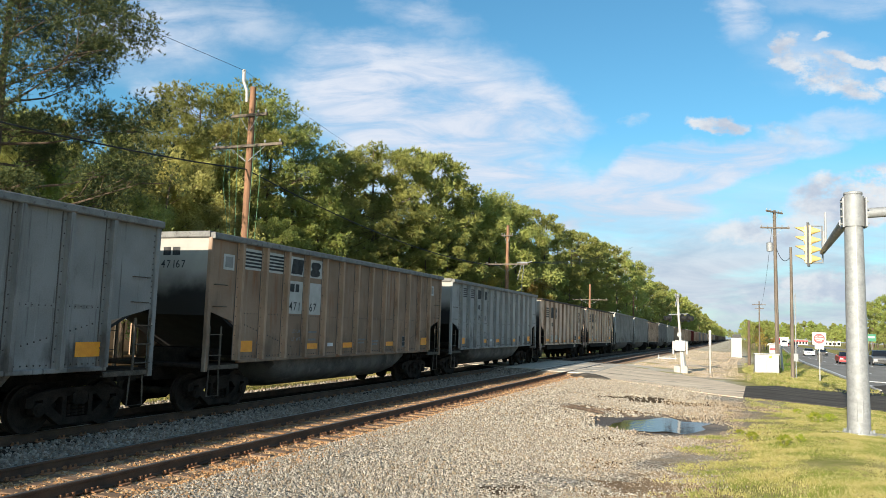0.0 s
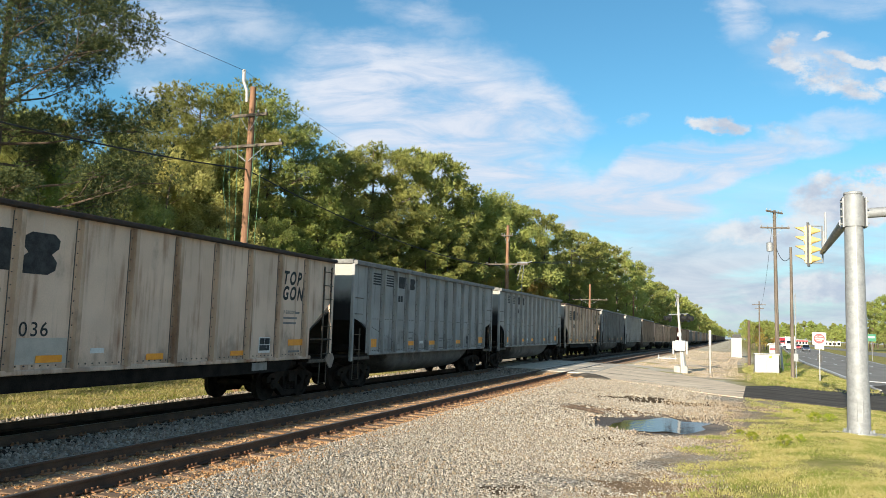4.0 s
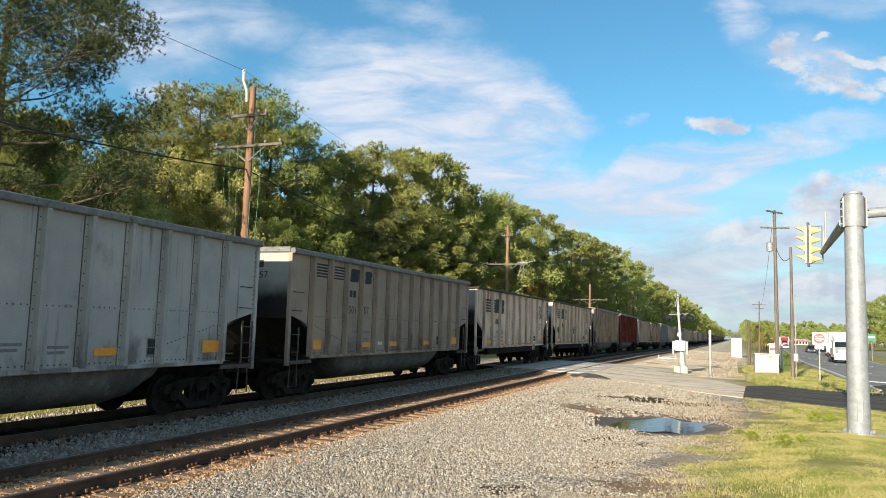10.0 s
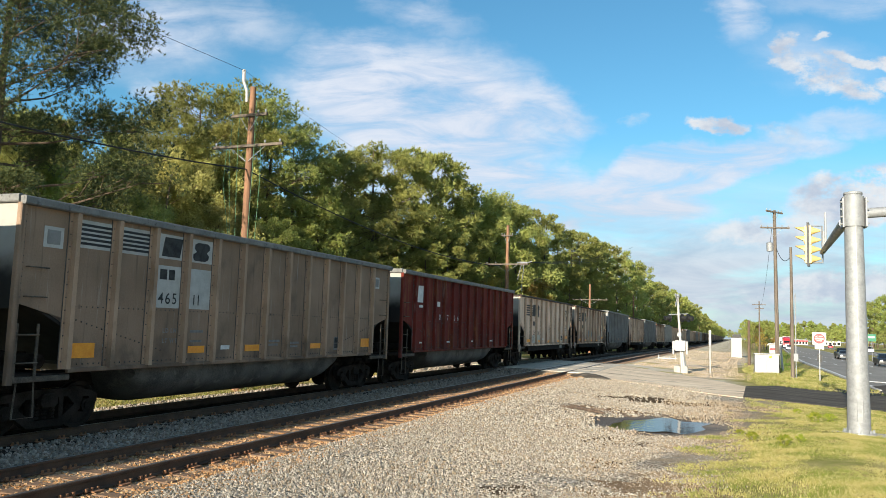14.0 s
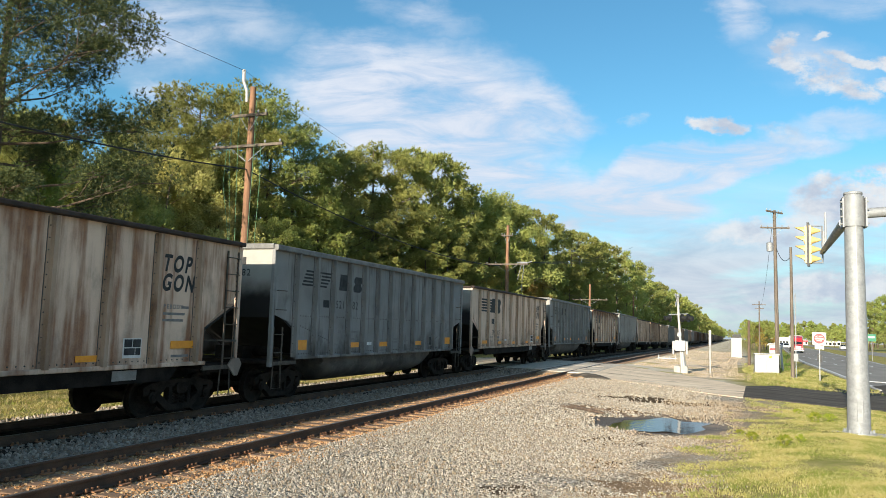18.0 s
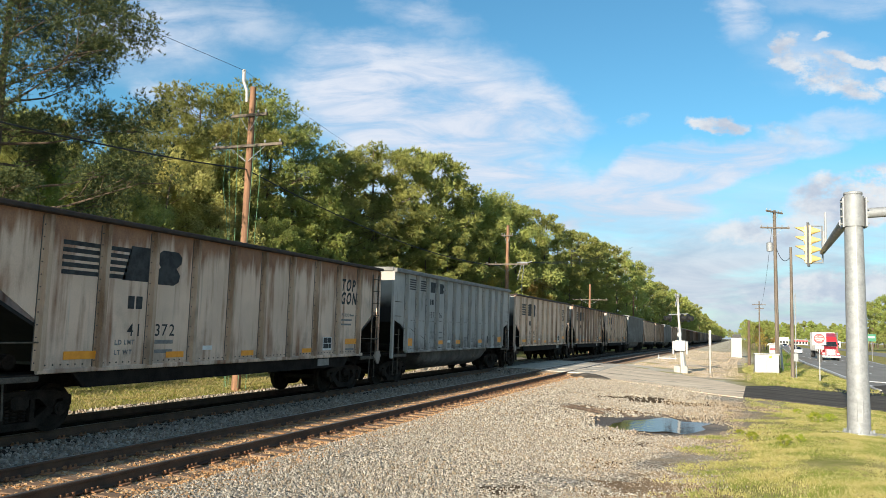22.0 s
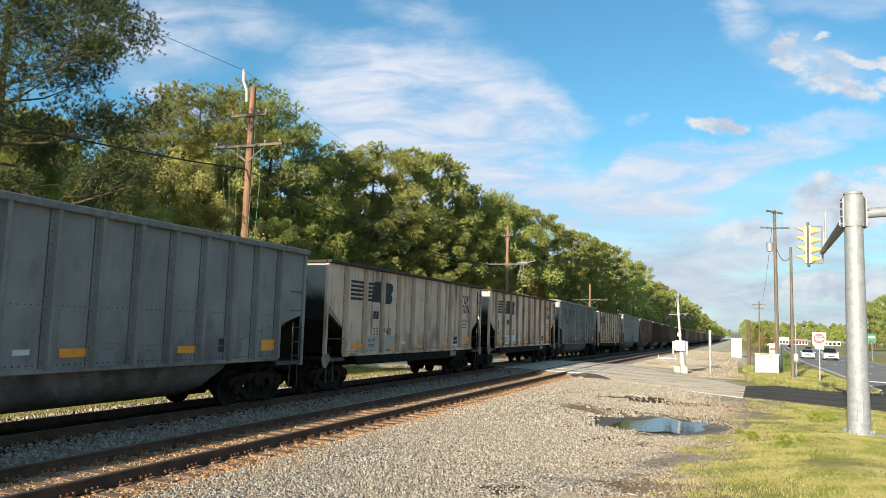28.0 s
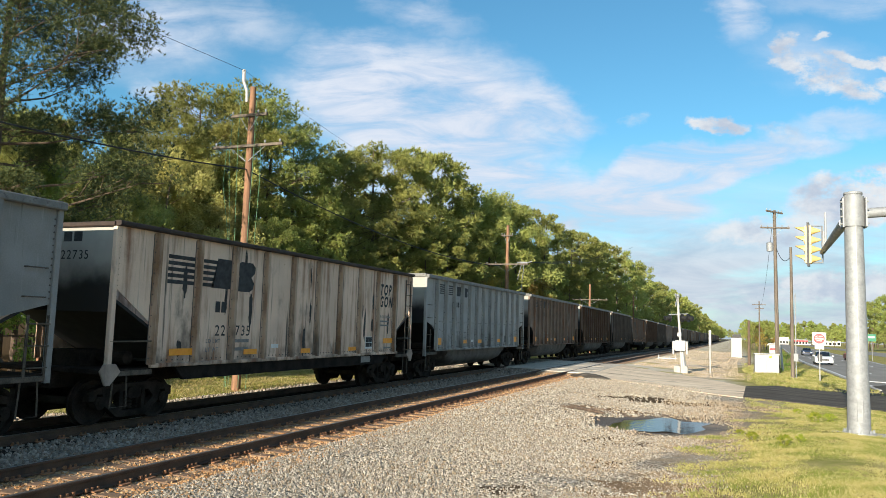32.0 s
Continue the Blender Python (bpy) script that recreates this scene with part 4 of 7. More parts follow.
def make_pine(height, spread, seed, tufts, each, size, thin, limb_count, shoots, low, waist, mat, pad=0.15):
    """A loblolly pine at the origin: long trunk, rising limbs with side shoots, a rounded crown of needle pads."""
    rng = np.random.default_rng(seed)
    t = thing("pine_tree", "tall loblolly pine with olive needle clumps", "tree", "wood beside the railway")
    bend = rng.normal(size=2) * height * 0.015
    r0 = 0.011 * height + 0.03
    spine = [(bend[0] * k * k, bend[1] * k * k, height * 0.95 * k) for k in (0, 0.2, 0.45, 0.7, 1.0)]
    part("trunk", Geo().tube(spine, [r0, r0 * 0.85, r0 * 0.68, r0 * 0.42, r0 * 0.1], 8), BARK, t, "", True)
    limbs, pads = Geo(), []
    for i in range(limb_count):
        k = low + (0.97 - low) * (i + rng.random() * 0.9) / limb_count
        a = i * 2.4 + rng.random() * 0.9
        f = math.sqrt(max(0.0, 1 - ((k - waist) / (1.03 - waist)) ** 2)) if k > waist else 0.45 + 0.55 * (k - low) / (waist - low)
        reach = spread * (0.10 + 0.90 * f) * rng.uniform(0.70, 1.08)
        b = (bend[0] * k * k, bend[1] * k * k, height * 0.95 * k - reach * 0.15)
        rise = reach * rng.uniform(0.15, 0.45) * (0.6 + k)
        tip = (b[0] + reach * math.cos(a), b[1] + reach * math.sin(a), b[2] + rise)
        limbs.tube([b, ((b[0] + tip[0]) / 2, (b[1] + tip[1]) / 2, (b[2] + tip[2]) / 2 - reach * 0.05), tip], [r0 * 0.34 * (1.2 - k), r0 * 0.2 * (1.2 - k), 0.015], 5)
        for j in range(shoots):
            g = 0.42 + 0.58 * (j + rng.random()) / shoots
            p = [b[q] + (tip[q] - b[q]) * g for q in range(3)]
            a2 = a + (1 if j % 2 else -1) * rng.uniform(0.3, 1.2)
            r2 = reach * rng.uniform(0.12, 0.34) * (1.3 - 0.5 * g)
            e = (p[0] + r2 * math.cos(a2), p[1] + r2 * math.sin(a2), p[2] + r2 * rng.uniform(0.1, 0.7))
            limbs.tube([p, e], [r0 * 0.11 * (1.2 - k), 0.012], 4)
            s = spread * pad * rng.uniform(0.6, 1.35)
            pads.append((*e, s, s, s * 0.88))
    s = spread * pad * 1.2
    pads += [(bend[0] + rng.normal() * s, bend[1] + rng.normal() * s, height * rng.uniform(0.93, 0.985), s, s, s * 0.7) for _ in range(3)]
    part("branchwork", limbs, BARK, t)
    v, f = needle_cloud(pads, tufts, size, rng, each, thin)
    crown = new("crown", crown_mesh("crown", v, f, mat))
    crown.parent = t
    return t


def make_tree(kind, height, seed, count, size):
    """A leafy tree or bush at the origin: tapered trunk, limbs, and a crown of clumps."""
    rng = np.random.default_rng(seed)
    names = {"oak": ("leafy_tree", "broadleaf tree in fresh spring leaf"), "olive": ("leafy_tree", "young tree with olive leaves just out"), "catkin": ("leafy_tree", "young tree with yellowish spring leaves"), "shrub": ("shrub", "leafy green undergrowth shrub"), "weed": ("weed", "bright yellow-green weed in the verge")}
    t = thing(names[kind][0], names[kind][1], "tree" if kind not in ("shrub", "weed") else kind, "wood beside the railway" if kind != "weed" else "weeds in the verge")
    bend = rng.normal(size=2) * height * 0.02
    g = Geo()
    spine = [(bend[0] * k * k, bend[1] * k * k, height * 0.96 * k) for k in (0, 0.2, 0.45, 0.7, 1.0)]
    r0 = 0.009 * height + 0.03
    g.tube(spine, [r0, r0 * 0.85, r0 * 0.65, r0 * 0.42, r0 * 0.1], 8)
    part("trunk", g, BARK, t, "", True)
    limbs = Geo()
    blobs = []
    low_bush = kind in ("shrub", "weed")
    n, low = (12, 0.08) if low_bush else (24, 0.20)
    mat = {"oak": OAK_LEAF, "olive": OLIVE_LEAF, "catkin": CATKIN_LEAF, "shrub": SHRUB_LEAF, "weed": WEED_LEAF}[kind]
    for i in range(n):
        k = low + (0.98 - low) * (i + rng.random() * 0.9) / n
        a = i * 2.4 + rng.random()
        if low_bush:
            reach = height * 0.42 * math.sin(math.pi * (0.25 + 0.7 * k)) * (0.6 + 0.6 * rng.random())
        else:
            reach = height * 0.25 * math.sin(math.pi * min(1, 0.22 + 0.74 * k)) * (0.55 + 0.7 * rng.random())
        b = (bend[0] * k * k, bend[1] * k * k, height * 0.96 * k * 0.97)
        tip = (b[0] + reach * math.cos(a), b[1] + reach * math.sin(a), b[2] + reach * (0.45 + 0.45 * rng.random()))
        limbs.tube([b, ((b[0] + tip[0]) / 2, (b[1] + tip[1]) / 2, (b[2] + tip[2]) / 2 - reach * 0.06), tip], [r0 * 0.28 * (1.15 - k), r0 * 0.2 * (1.15 - k), 0.012], 5)
        for f, q in ((1.0, 0.85), (0.80, 0.7), (0.55, 0.7)):
            s = height * 0.062 * (0.6 + 0.7 * rng.random()) * q
            if low_bush:
                s *= 2.2
            blobs.append((b[0] + (tip[0] - b[0]) * f + rng.normal() * s * 0.5, b[1] + (tip[1] - b[1]) * f + rng.normal() * s * 0.5, b[2] + (tip[2] - b[2]) * f + s * 0.3, s, s, s * 0.8))
    part("branchwork", limbs, BARK, t)
    s = height * 0.05
    blobs.append((bend[0], bend[1], height * 0.97, s, s, s))
    v, f = clump_cloud(blobs, count, size, rng, 0.4)
    crown = new("crown", crown_mesh("crown", v, f, mat))
    crown.parent = t
    return t


WEED_LEAF = leaves("yellow weed leaves", (0.22, 0.27, 0.03), (0.34, 0.36, 0.05), (0.50, 0.46, 0.06))
TREES = {}
TREES["bigpine", 0] = make_pine(20.0, 5.3, 110, 36000, 13, 0.16, 0.068, 46, 8, 0.25, 0.36, SHADED_PINE_LEAF, 0.155)
for i_ in range(3):
    TREES["pine", i_] = make_pine(20.0, 4.1, 10 + i_, 7500, 11, 0.24, 0.10, 38, 6, 0.24, 0.55, PINE_LEAF, 0.165)
    TREES["midpine", i_] = make_pine(20.0, 3.9, 14 + i_, 2600, 7, 0.40, 0.17, 28, 4, 0.24, 0.55, PINE_LEAF, 0.165)
    TREES["midoak", i_] = make_tree("oak", 20.0, 34 + i_, 12000, 0.17)
    TREES["far", i_] = make_pine(20.0, 4.0, 70 + i_, 600, 5, 0.75, 0.26, 16, 4, 0.25, 0.55, PINE_LEAF, 0.19)
for i_ in range(2):
    TREES["catkin", i_] = make_tree("catkin", 12.0, 50 + i_, 9000, 0.10)
    TREES["olive", i_] = make_tree("olive", 14.0, 54 + i_, 20000, 0.085)
    TREES["shrub", i_] = make_tree("shrub", 5.0, 60 + i_, 2600, 0.11)
for i_ in range(3):
    TREES["thin", i_] = make_tree("oak", 22.0, 90 + i_, 2200, 0.62)
TREES["weed", 0] = make_tree("weed", 5.0, 99, 900, 0.26)
HEIGHT = {"bigpine": 20.0, "midpine": 20.0, "midoak": 20.0, "weed": 5.0, "thin": 22.0, "pine": 20.0, "catkin": 12.0, "olive": 14.0, "shrub": 5.0, "far": 20.0}


def plant(kind, x, y, height, rng):
    keys = [k for k in TREES if k[0] == kind]
    src = TREES[keys[rng.randrange(len(keys))]]
    m = pose(x, y, level(x, y) - 0.1, 0, 0, rng.uniform(0, 360))
    t = copy_thing(src, m)
    s = height / HEIGHT[kind]
    w = s * (rng.uniform(0.92, 1.12) if kind != "bigpine" else 1.0)
    t.scale = (w, w, s)
    return t


def plant_woods():
    rng = random.Random(11)
    # the front of the wood, from the big pine outwards: kind, x, y, height
    front = [
        # the two midpines after the big pine are unseen, added to shade it
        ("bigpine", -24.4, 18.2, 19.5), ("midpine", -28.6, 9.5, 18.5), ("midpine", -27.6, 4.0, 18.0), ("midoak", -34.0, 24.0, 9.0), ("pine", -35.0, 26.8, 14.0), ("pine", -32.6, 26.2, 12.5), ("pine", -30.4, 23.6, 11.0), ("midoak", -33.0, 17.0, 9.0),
        ("midoak", -26.5, 22.0, 9.5), ("midoak", -28.5, 27.5, 10.5), ("midoak", -30.0, 20.0, 10.0), ("midoak", -31.5, 31.5, 12.0), ("midoak", -34.5, 29.0, 13.0),
        ("olive", -32.6, 35.2, 13.6), ("olive", -33.0, 38.6, 15.0), ("olive", -31.5, 40.5, 12.0),
        ("pine", -35.0, 38.2, 17.2), ("pine", -34.0, 40.6, 19.0), ("pine", -33.4, 43.2, 20.4), ("pine", -32.7, 46.2, 20.0), ("pine", -32.3, 49.6, 18.3),
        ("pine", -30.6, 46.7, 12.0), ("olive", -29.8, 50.5, 9.5), ("pine", -29.4, 42.5, 10.0), ("olive", -30.0, 37.5, 10.5), ("pine", -28.6, 54.5, 9.0), ("olive", -28.0, 58.0, 8.0), ("pine", -30.4, 50.0, 13.5), ("pine", -31.6, 53.0, 17.4), ("pine", -30.8, 56.6, 17.8), ("pine", -30.2, 59.4, 19.7),
        ("midpine", -29.6, 62.3, 19.2), ("midpine", -29.1, 65.4, 20.3), ("midpine", -28.2, 69.6, 20.6), ("midpine", -27.7, 72.8, 19.0),
        ("midpine", -25.8, 66.4, 12.0), ("midpine", -26.6, 63.4, 11.2), ("midpine", -25.2, 70.5, 11.5), ("midpine", -26.0, 74.5, 13.0), ("midpine", -27.6, 60.5, 9.5), ("midpine", -22.6, 99.0, 11.0), ("midpine", -22.2, 106.0, 12.0), ("midpine", -21.8, 114.0, 10.5), ("midpine", -21.6, 122.0, 12.0), ("midpine", -21.4, 133.0, 11.0),
        ("midoak", -26.8, 77.6, 18.5), ("midoak", -26.3, 81.2, 18.9), ("midoak", -25.9, 85.4, 19.2), ("midoak", -25.6, 90.5, 19.2), ("midpine", -24.4, 79.5, 10.0), ("midpine", -24.0, 86.0, 9.5),
        ("midpine", -25.4, 94.9, 19.3), ("midpine", -25.0, 101.6, 19.2), ("midpine", -24.6, 108.3, 18.9), ("midpine", -24.2, 116.5, 19.0), ("midpine", -23.9, 124.3, 20.1),
        ("midpine", -23.7, 131.0, 19.4), ("midpine", -23.5, 137.6, 20.2), ("midpine", -23.2, 147.0, 20.3), ("midpine", -22.9, 158.6, 20.7), ("midoak", -22.6, 171.6, 21.1), ("midoak", -22.3, 187.8, 21.4),
        ("midpine", -22.0, 200.3, 19.6), ("midpine", -21.9, 213.6, 18.5)]
    for kind, x, y, h in front:
        plant(kind, x, y, h, rng)
    # the wood's edge draws in towards the line further along
    ys = [38, 43.5, 50, 60, 71, 77, 83, 101, 120, 153, 200, 370, 756, 1500]
    xs = [-34, -33, -32, -30, -28, -27, -26, -25, -24, -23, -22, -21, -20, -20]
    y = 34.0
    while y < 225:
        # deeper rows close the gaps between the trunks
        x = float(np.interp(y, ys, xs))
        plant("midpine" if y < 48 else "far", x - rng.uniform(5, 8), y + 1, rng.uniform(15.0, 17.5), rng)
        if y < 120:
            plant("far", x - rng.uniform(10, 14), y + 3, rng.uniform(14.5, 17.0), rng)
        y += rng.uniform(4.4, 6.0) * (1.0 if y < 130 else 1.5)
    while y < 1500:
        x = float(np.interp(y, ys, xs))
        plant("far", x + rng.uniform(-1.5, 1.5), y, rng.uniform(16.8, 20.5), rng)
        y += rng.uniform(6.5, 9) * (1.0 if y < 400 else 2.4)
    for x, y, h in ((-22.6, 91.5, 9.8), (-22.8, 95.0, 8.0), (-24.5, 75.5, 9.0), (-22.2, 84.0, 8.6)):
        plant("catkin", x, y, h, rng)
    y = 14
    while y < 60:
        plant("midoak", -46 + rng.uniform(-3, 3), y, rng.uniform(12, 15), rng)
        y += 7
    for x, y, h in ((0.35, 18.6, 0.30), (0.95, 17.4, 0.34), (1.3, 18.0, 0.26), (0.1, 20.1, 0.22), (2.1, 23.8, 0.4), (2.6, 25.0, 0.35), (3.3, 23.0, 0.3), (1.9, 27.5, 0.3)):
        plant("weed", x, y, h, rng)
    y = 12
    while y < 200:
        plant("shrub", float(np.interp(y, ys, xs)) + 1.5 + rng.uniform(-1.5, 1.5) if y > 38 else -26 + rng.uniform(-2, 2), y, rng.uniform(2.2, 4.2), rng)
        y += rng.uniform(3.5, 6.0)
    # the far side of the highway, and the end of the road
    for kind, x, y, h in (("midoak", 45.5, 302, 18), ("midoak", 49, 296, 20), ("far", 53, 305, 20), ("far", 47, 318, 18), ("far", 52, 285, 19), ("midoak", 57, 300, 20)):
        plant(kind, x, y, h, rng)
    for i in range(34):
        plant("thin", 8 + i * 3.2 + rng.uniform(-1, 1), 640 + rng.uniform(-25, 40), rng.uniform(15.5, 18.5), rng)
    for i in range(30):
        plant("thin", 10 + i * 3.3 + rng.uniform(-1, 1), 612 + rng.uniform(-8, 8), rng.uniform(10.5, 13.5), rng)
    for x, y, h in ((4.2, 188, 7.0), (5.6, 197, 7.5), (7.2, 208, 8.0), (6.4, 226, 8.2), (8.6, 236, 8.6), (10.2, 256, 9.0), (8.8, 268, 9.0), (12.0, 300, 9.5), (3.6, 214, 7.0)):
        plant("midoak", x, y, h, rng)
    for i in range(12):
        plant("thin", 52 + i * 3.4 + rng.uniform(-1, 1), 470 + rng.uniform(-30, 30), rng.uniform(10, 12.5), rng)
    for i in range(10):
        plant("thin", -14 + i * 5.5, 1250 + rng.uniform(-60, 60), rng.uniform(14, 22), rng)
    for x, y, h in ((5.2, 190, 6.5), (6.5, 215, 7.5), (4.6, 230, 7), (8.0, 240, 8), (5.5, 265, 8), (9.0, 290, 9), (7.2, 160, 3.6), (5.4, 172, 4.5), (11, 330, 10), (8, 350, 10)):
        plant("catkin", x, y, h, rng)
    for x, y, h in ((3.6, 62.0, 0.6), (4.0, 66.0, 0.8), (3.1, 60.0, 0.5), (4.4, 70, 1.6), (3.4, 75, 1.2), (4.4, 84, 1.5)):
        plant("shrub", x, y, h, rng)
    for p in TREES.values():
        for o in (*p.children_recursive, p):
            bpy.data.objects.remove(o)




# ---- grass ----
def grass(name, label, zones, seed):
    """Single bent blades over zones (x0, x1, y0, y1, count, height, width)."""
    rng = np.random.default_rng(seed)
    vs, fs, k = [], [], 0
    for x0, x1, y0, y1, count, h, w in zones:
        x, y = rng.uniform(x0, x1, count), rng.uniform(y0, y1, count)
        tuft = np.array([noise.noise((a * 0.9, b * 0.9, 1.0)) + 0.6 * noise.noise((a * 2.7, b * 2.7, 4.0)) for a, b in zip(x, y)])
        edge = np.clip((x - x0 - 0.11 * np.clip(y - 14, 0, 17) * (y < 40) + 1.3 * tuft) / 2.2, 0, 1) if name == "verge_grass" else 1.0
        keep = rng.random(count) < np.clip(0.65 + 0.8 * tuft, 0.30, 1.0) * edge
        x, y, tuft = x[keep], y[keep], tuft[keep]
        count = len(x)
        z = np.array([level(a, b) for a, b in zip(x, y)])
        a = rng.uniform(0, 6.28, count)
        hh = h * (0.5 + 0.7 * rng.random(count)) * (1.0 + 0.7 * np.clip(tuft, -0.4, 1))
        dx, dy = np.cos(a), np.sin(a)
        lean = rng.uniform(0.3, 1.5, count) * hh
        ww = w * (0.6 + 0.8 * rng.random(count))
        p0 = np.stack([x - dy * ww, y + dx * ww, z - 0.02], 1)
        p1 = np.stack([x + dy * ww, y - dx * ww, z - 0.02], 1)
        p2 = np.stack([x + dx * lean * 0.4 + dy * ww * 0.7, y + dy * lean * 0.4 - dx * ww * 0.7, z + hh * 0.6], 1)
        p3 = np.stack([x + dx * lean, y + dy * lean, z + hh], 1)
        vs.append(np.stack([p0, p1, p2, p3], 1).reshape(-1, 3))
        fs.append(np.arange(count * 4).reshape(-1, 4) + k)
        k += count * 4
    me = bpy.data.meshes.new(name)
    me.from_pydata(np.concatenate(vs).tolist(), [], np.concatenate(fs).tolist())
    me.materials.append(GRASS_LEAF)
    return tagged(new(name, me), label, "grass", kind="stuff")


grass("verge_grass", "green and straw coloured grass of the roadside verge", [(-1.3, 4.0, 10, 20, 130000, 0.036, 0.0085), (-1.1, 6.0, 20, 33, 75000, 0.045, 0.014), (0.6, 7.0, 42, 75, 40000, 0.13, 0.016)], 7)
grass("far_grass", "yellowish grass beyond the tracks", [(-26, -17.4, 12, 45, 45000, 0.10, 0.014)], 8)


# ---- ties, plates and stones ----
def lay_ties():
    rng = random.Random(5)
    tie_mesh = {track: [mesh_of("tie", Geo().box(-1.3 + a, 1.3 + b, -0.112, 0.112, -0.36, -0.178, 0.012), wood) for a, b in ((0, 0), (0.05, 0.03), (-0.04, 0.06))] for track, wood in ((near_track, TIE), (far_track, TIE_SHADED))}
    plate = Geo().box(-0.17, 0.17, -0.09, 0.09, -0.178, -0.160, 0.004)
    for sx in (-0.085, 0.085):
        for sy in (-0.05, 0.05):
            plate.box(sx - 0.016, sx + 0.016, sy - 0.014, sy + 0.014, -0.16, -0.118)
    plate_mesh = mesh_of("tie_plate", plate, RUST)
    clip = Geo().box(-0.085, 0.085, -0.02, 0.02, -0.178, -0.145, 0.006)
    for sx in (-0.085, 0.085):
        clip.box(sx - 0.022, sx + 0.022, -0.022, 0.022, -0.165, -0.118, 0.006)
    clip_mesh = mesh_of("rail_anchor", clip, RUST)
    for track, y0, y1 in ((near_track, 4.0, 39.0), (far_track, 7.0, 38.0)):
        y = y0
        while y < y1:
            t = part("tie", tie_mesh[track][rng.randrange(3)], None, track)
            t.matrix_basis = pose(rng.uniform(-0.04, 0.04), y, rng.uniform(-0.012, 0.004), 0, 0, rng.uniform(-1.2, 1.2))
            for c in (-0.7535, 0.7535):
                if track is near_track or c > 0:
                    p = part("tie_plate", plate_mesh, None, track)
                    p.location = (c, y, 0)
            if track is near_track:
                for c in (-0.7535, 0.7535):
                    p = part("rail_anchor", clip_mesh, None, track)
                    p.location = (c, y + rng.choice((-0.15, 0.15)), 0)
            y += rng.uniform(0.49, 0.52)
        rest = Geo()
        while y < 260:
            rest.box(-1.3, 1.3, y - 0.11, y + 0.11, grade(y) - 0.36, grade(y) - 0.178)
            y += 0.5
        y = y0 - 0.5
        while y > -40:
            rest.box(-1.3, 1.3, y - 0.11, y + 0.11, -0.36, -0.178)
            y -= 0.5
        tagged(part("tie_row", rest, TIE if track is near_track else TIE_SHADED, track), kind="stuff")


lay_ties()


def stones(name, label, zones, mat, seed, sink=0.0):
    """Crushed stones, each a rough eight-cornered lump, strewn over zones (x0, x1, y0, y1, count, size)."""
    rng = np.random.default_rng(seed)
    cube = np.array([(x, y, z) for z in (-1, 1) for y in (-1, 1) for x in (-1, 1)], float)
    quads = np.array([(4, 5, 7, 6), (0, 1, 5, 4), (2, 6, 7, 3), (0, 4, 6, 2), (1, 3, 7, 5)])
    vs, fs, k = [], [], 0
    for x0, x1, y0, y1, count, size in zones:
        x, y = rng.uniform(x0, x1, count), rng.uniform(y0, y1, count)
        if name == "loose_stones":
            rag = np.array([noise.noise((a * 0.8, b * 1.1, 2.0)) + 0.5 * noise.noise((a * 2.4, b * 2.4, 6.0)) for a, b in zip(x, y)])
            keep = rng.random(count) < np.clip((-0.1 - x + rag) / 2.0, 0.06, 1)
            for cx, cy, rx, ry, thin in ((-1.9, 21.9, 2.1, 2.1, 0.0), (-2.6, 28.9, 2.0, 1.2, 0.05), (-0.9, 12.8, 0.9, 1.0, 0.35), (-3.6, 24.2, 1.3, 0.6, 0.35), (-2.75, 14.7, 0.55, 0.7, 0.45), (-2.9, 17.9, 0.6, 0.7, 0.45), (-3.3, 11.6, 0.5, 0.6, 0.5)):
                inside = np.hypot((x - cx) / rx, (y - cy) / ry) + 0.75 * rag < 1.0
                keep &= ~inside | (rng.random(count) < thin + 0.06)
            keep &= np.hypot((x + 1.85) / 1.7, (y - 21.9) / 1.75) >= 1.0
            close = np.clip((-0.4 - x + rag) / 2.6, 0.0, 1)[keep]
            x, y = x[keep], y[keep]
            count = len(x)
        else:
            dry = np.hypot((x + 1.85) / 1.8, (y - 21.9) / 1.9) >= 1.0
            x, y = x[dry], y[dry]
            count = len(x)
            close = np.ones(count)
        z = np.array([level(a, b) for a, b in zip(x, y)]) - sink
        s = size * (0.5 + rng.random((count, 1, 3)) * 0.8) * (0.45 + 0.55 * close)[:, None, None]
        lump = cube[None] * s + rng.normal(size=(count, 8, 3)) * size * 0.22
        lump[:, 4:, :2] *= 0.65
        a = rng.uniform(0, 6.28, count)
        c, sn = np.cos(a)[:, None], np.sin(a)[:, None]
        px, py = lump[:, :, 0] * c - lump[:, :, 1] * sn, lump[:, :, 0] * sn + lump[:, :, 1] * c
        tilt = rng.normal(size=(count, 1)) * 0.5
        pz = lump[:, :, 2] + px * tilt
        v = np.stack([px + x[:, None], py + y[:, None], pz + z[:, None] + size * (0.25 * close + 0.02)[:, None]], 2)
        vs.append(v.reshape(-1, 3))
        fs.append((quads[None] + (np.arange(count) * 8)[:, None, None] + k).reshape(-1, 4))
        k += count * 8
    me = bpy.data.meshes.new(name)
    me.from_pydata(np.concatenate(vs).tolist(), [], np.concatenate(fs).tolist())
    me.materials.append(mat)
    return tagged(new(name, me), label, "ballast", kind="stuff")


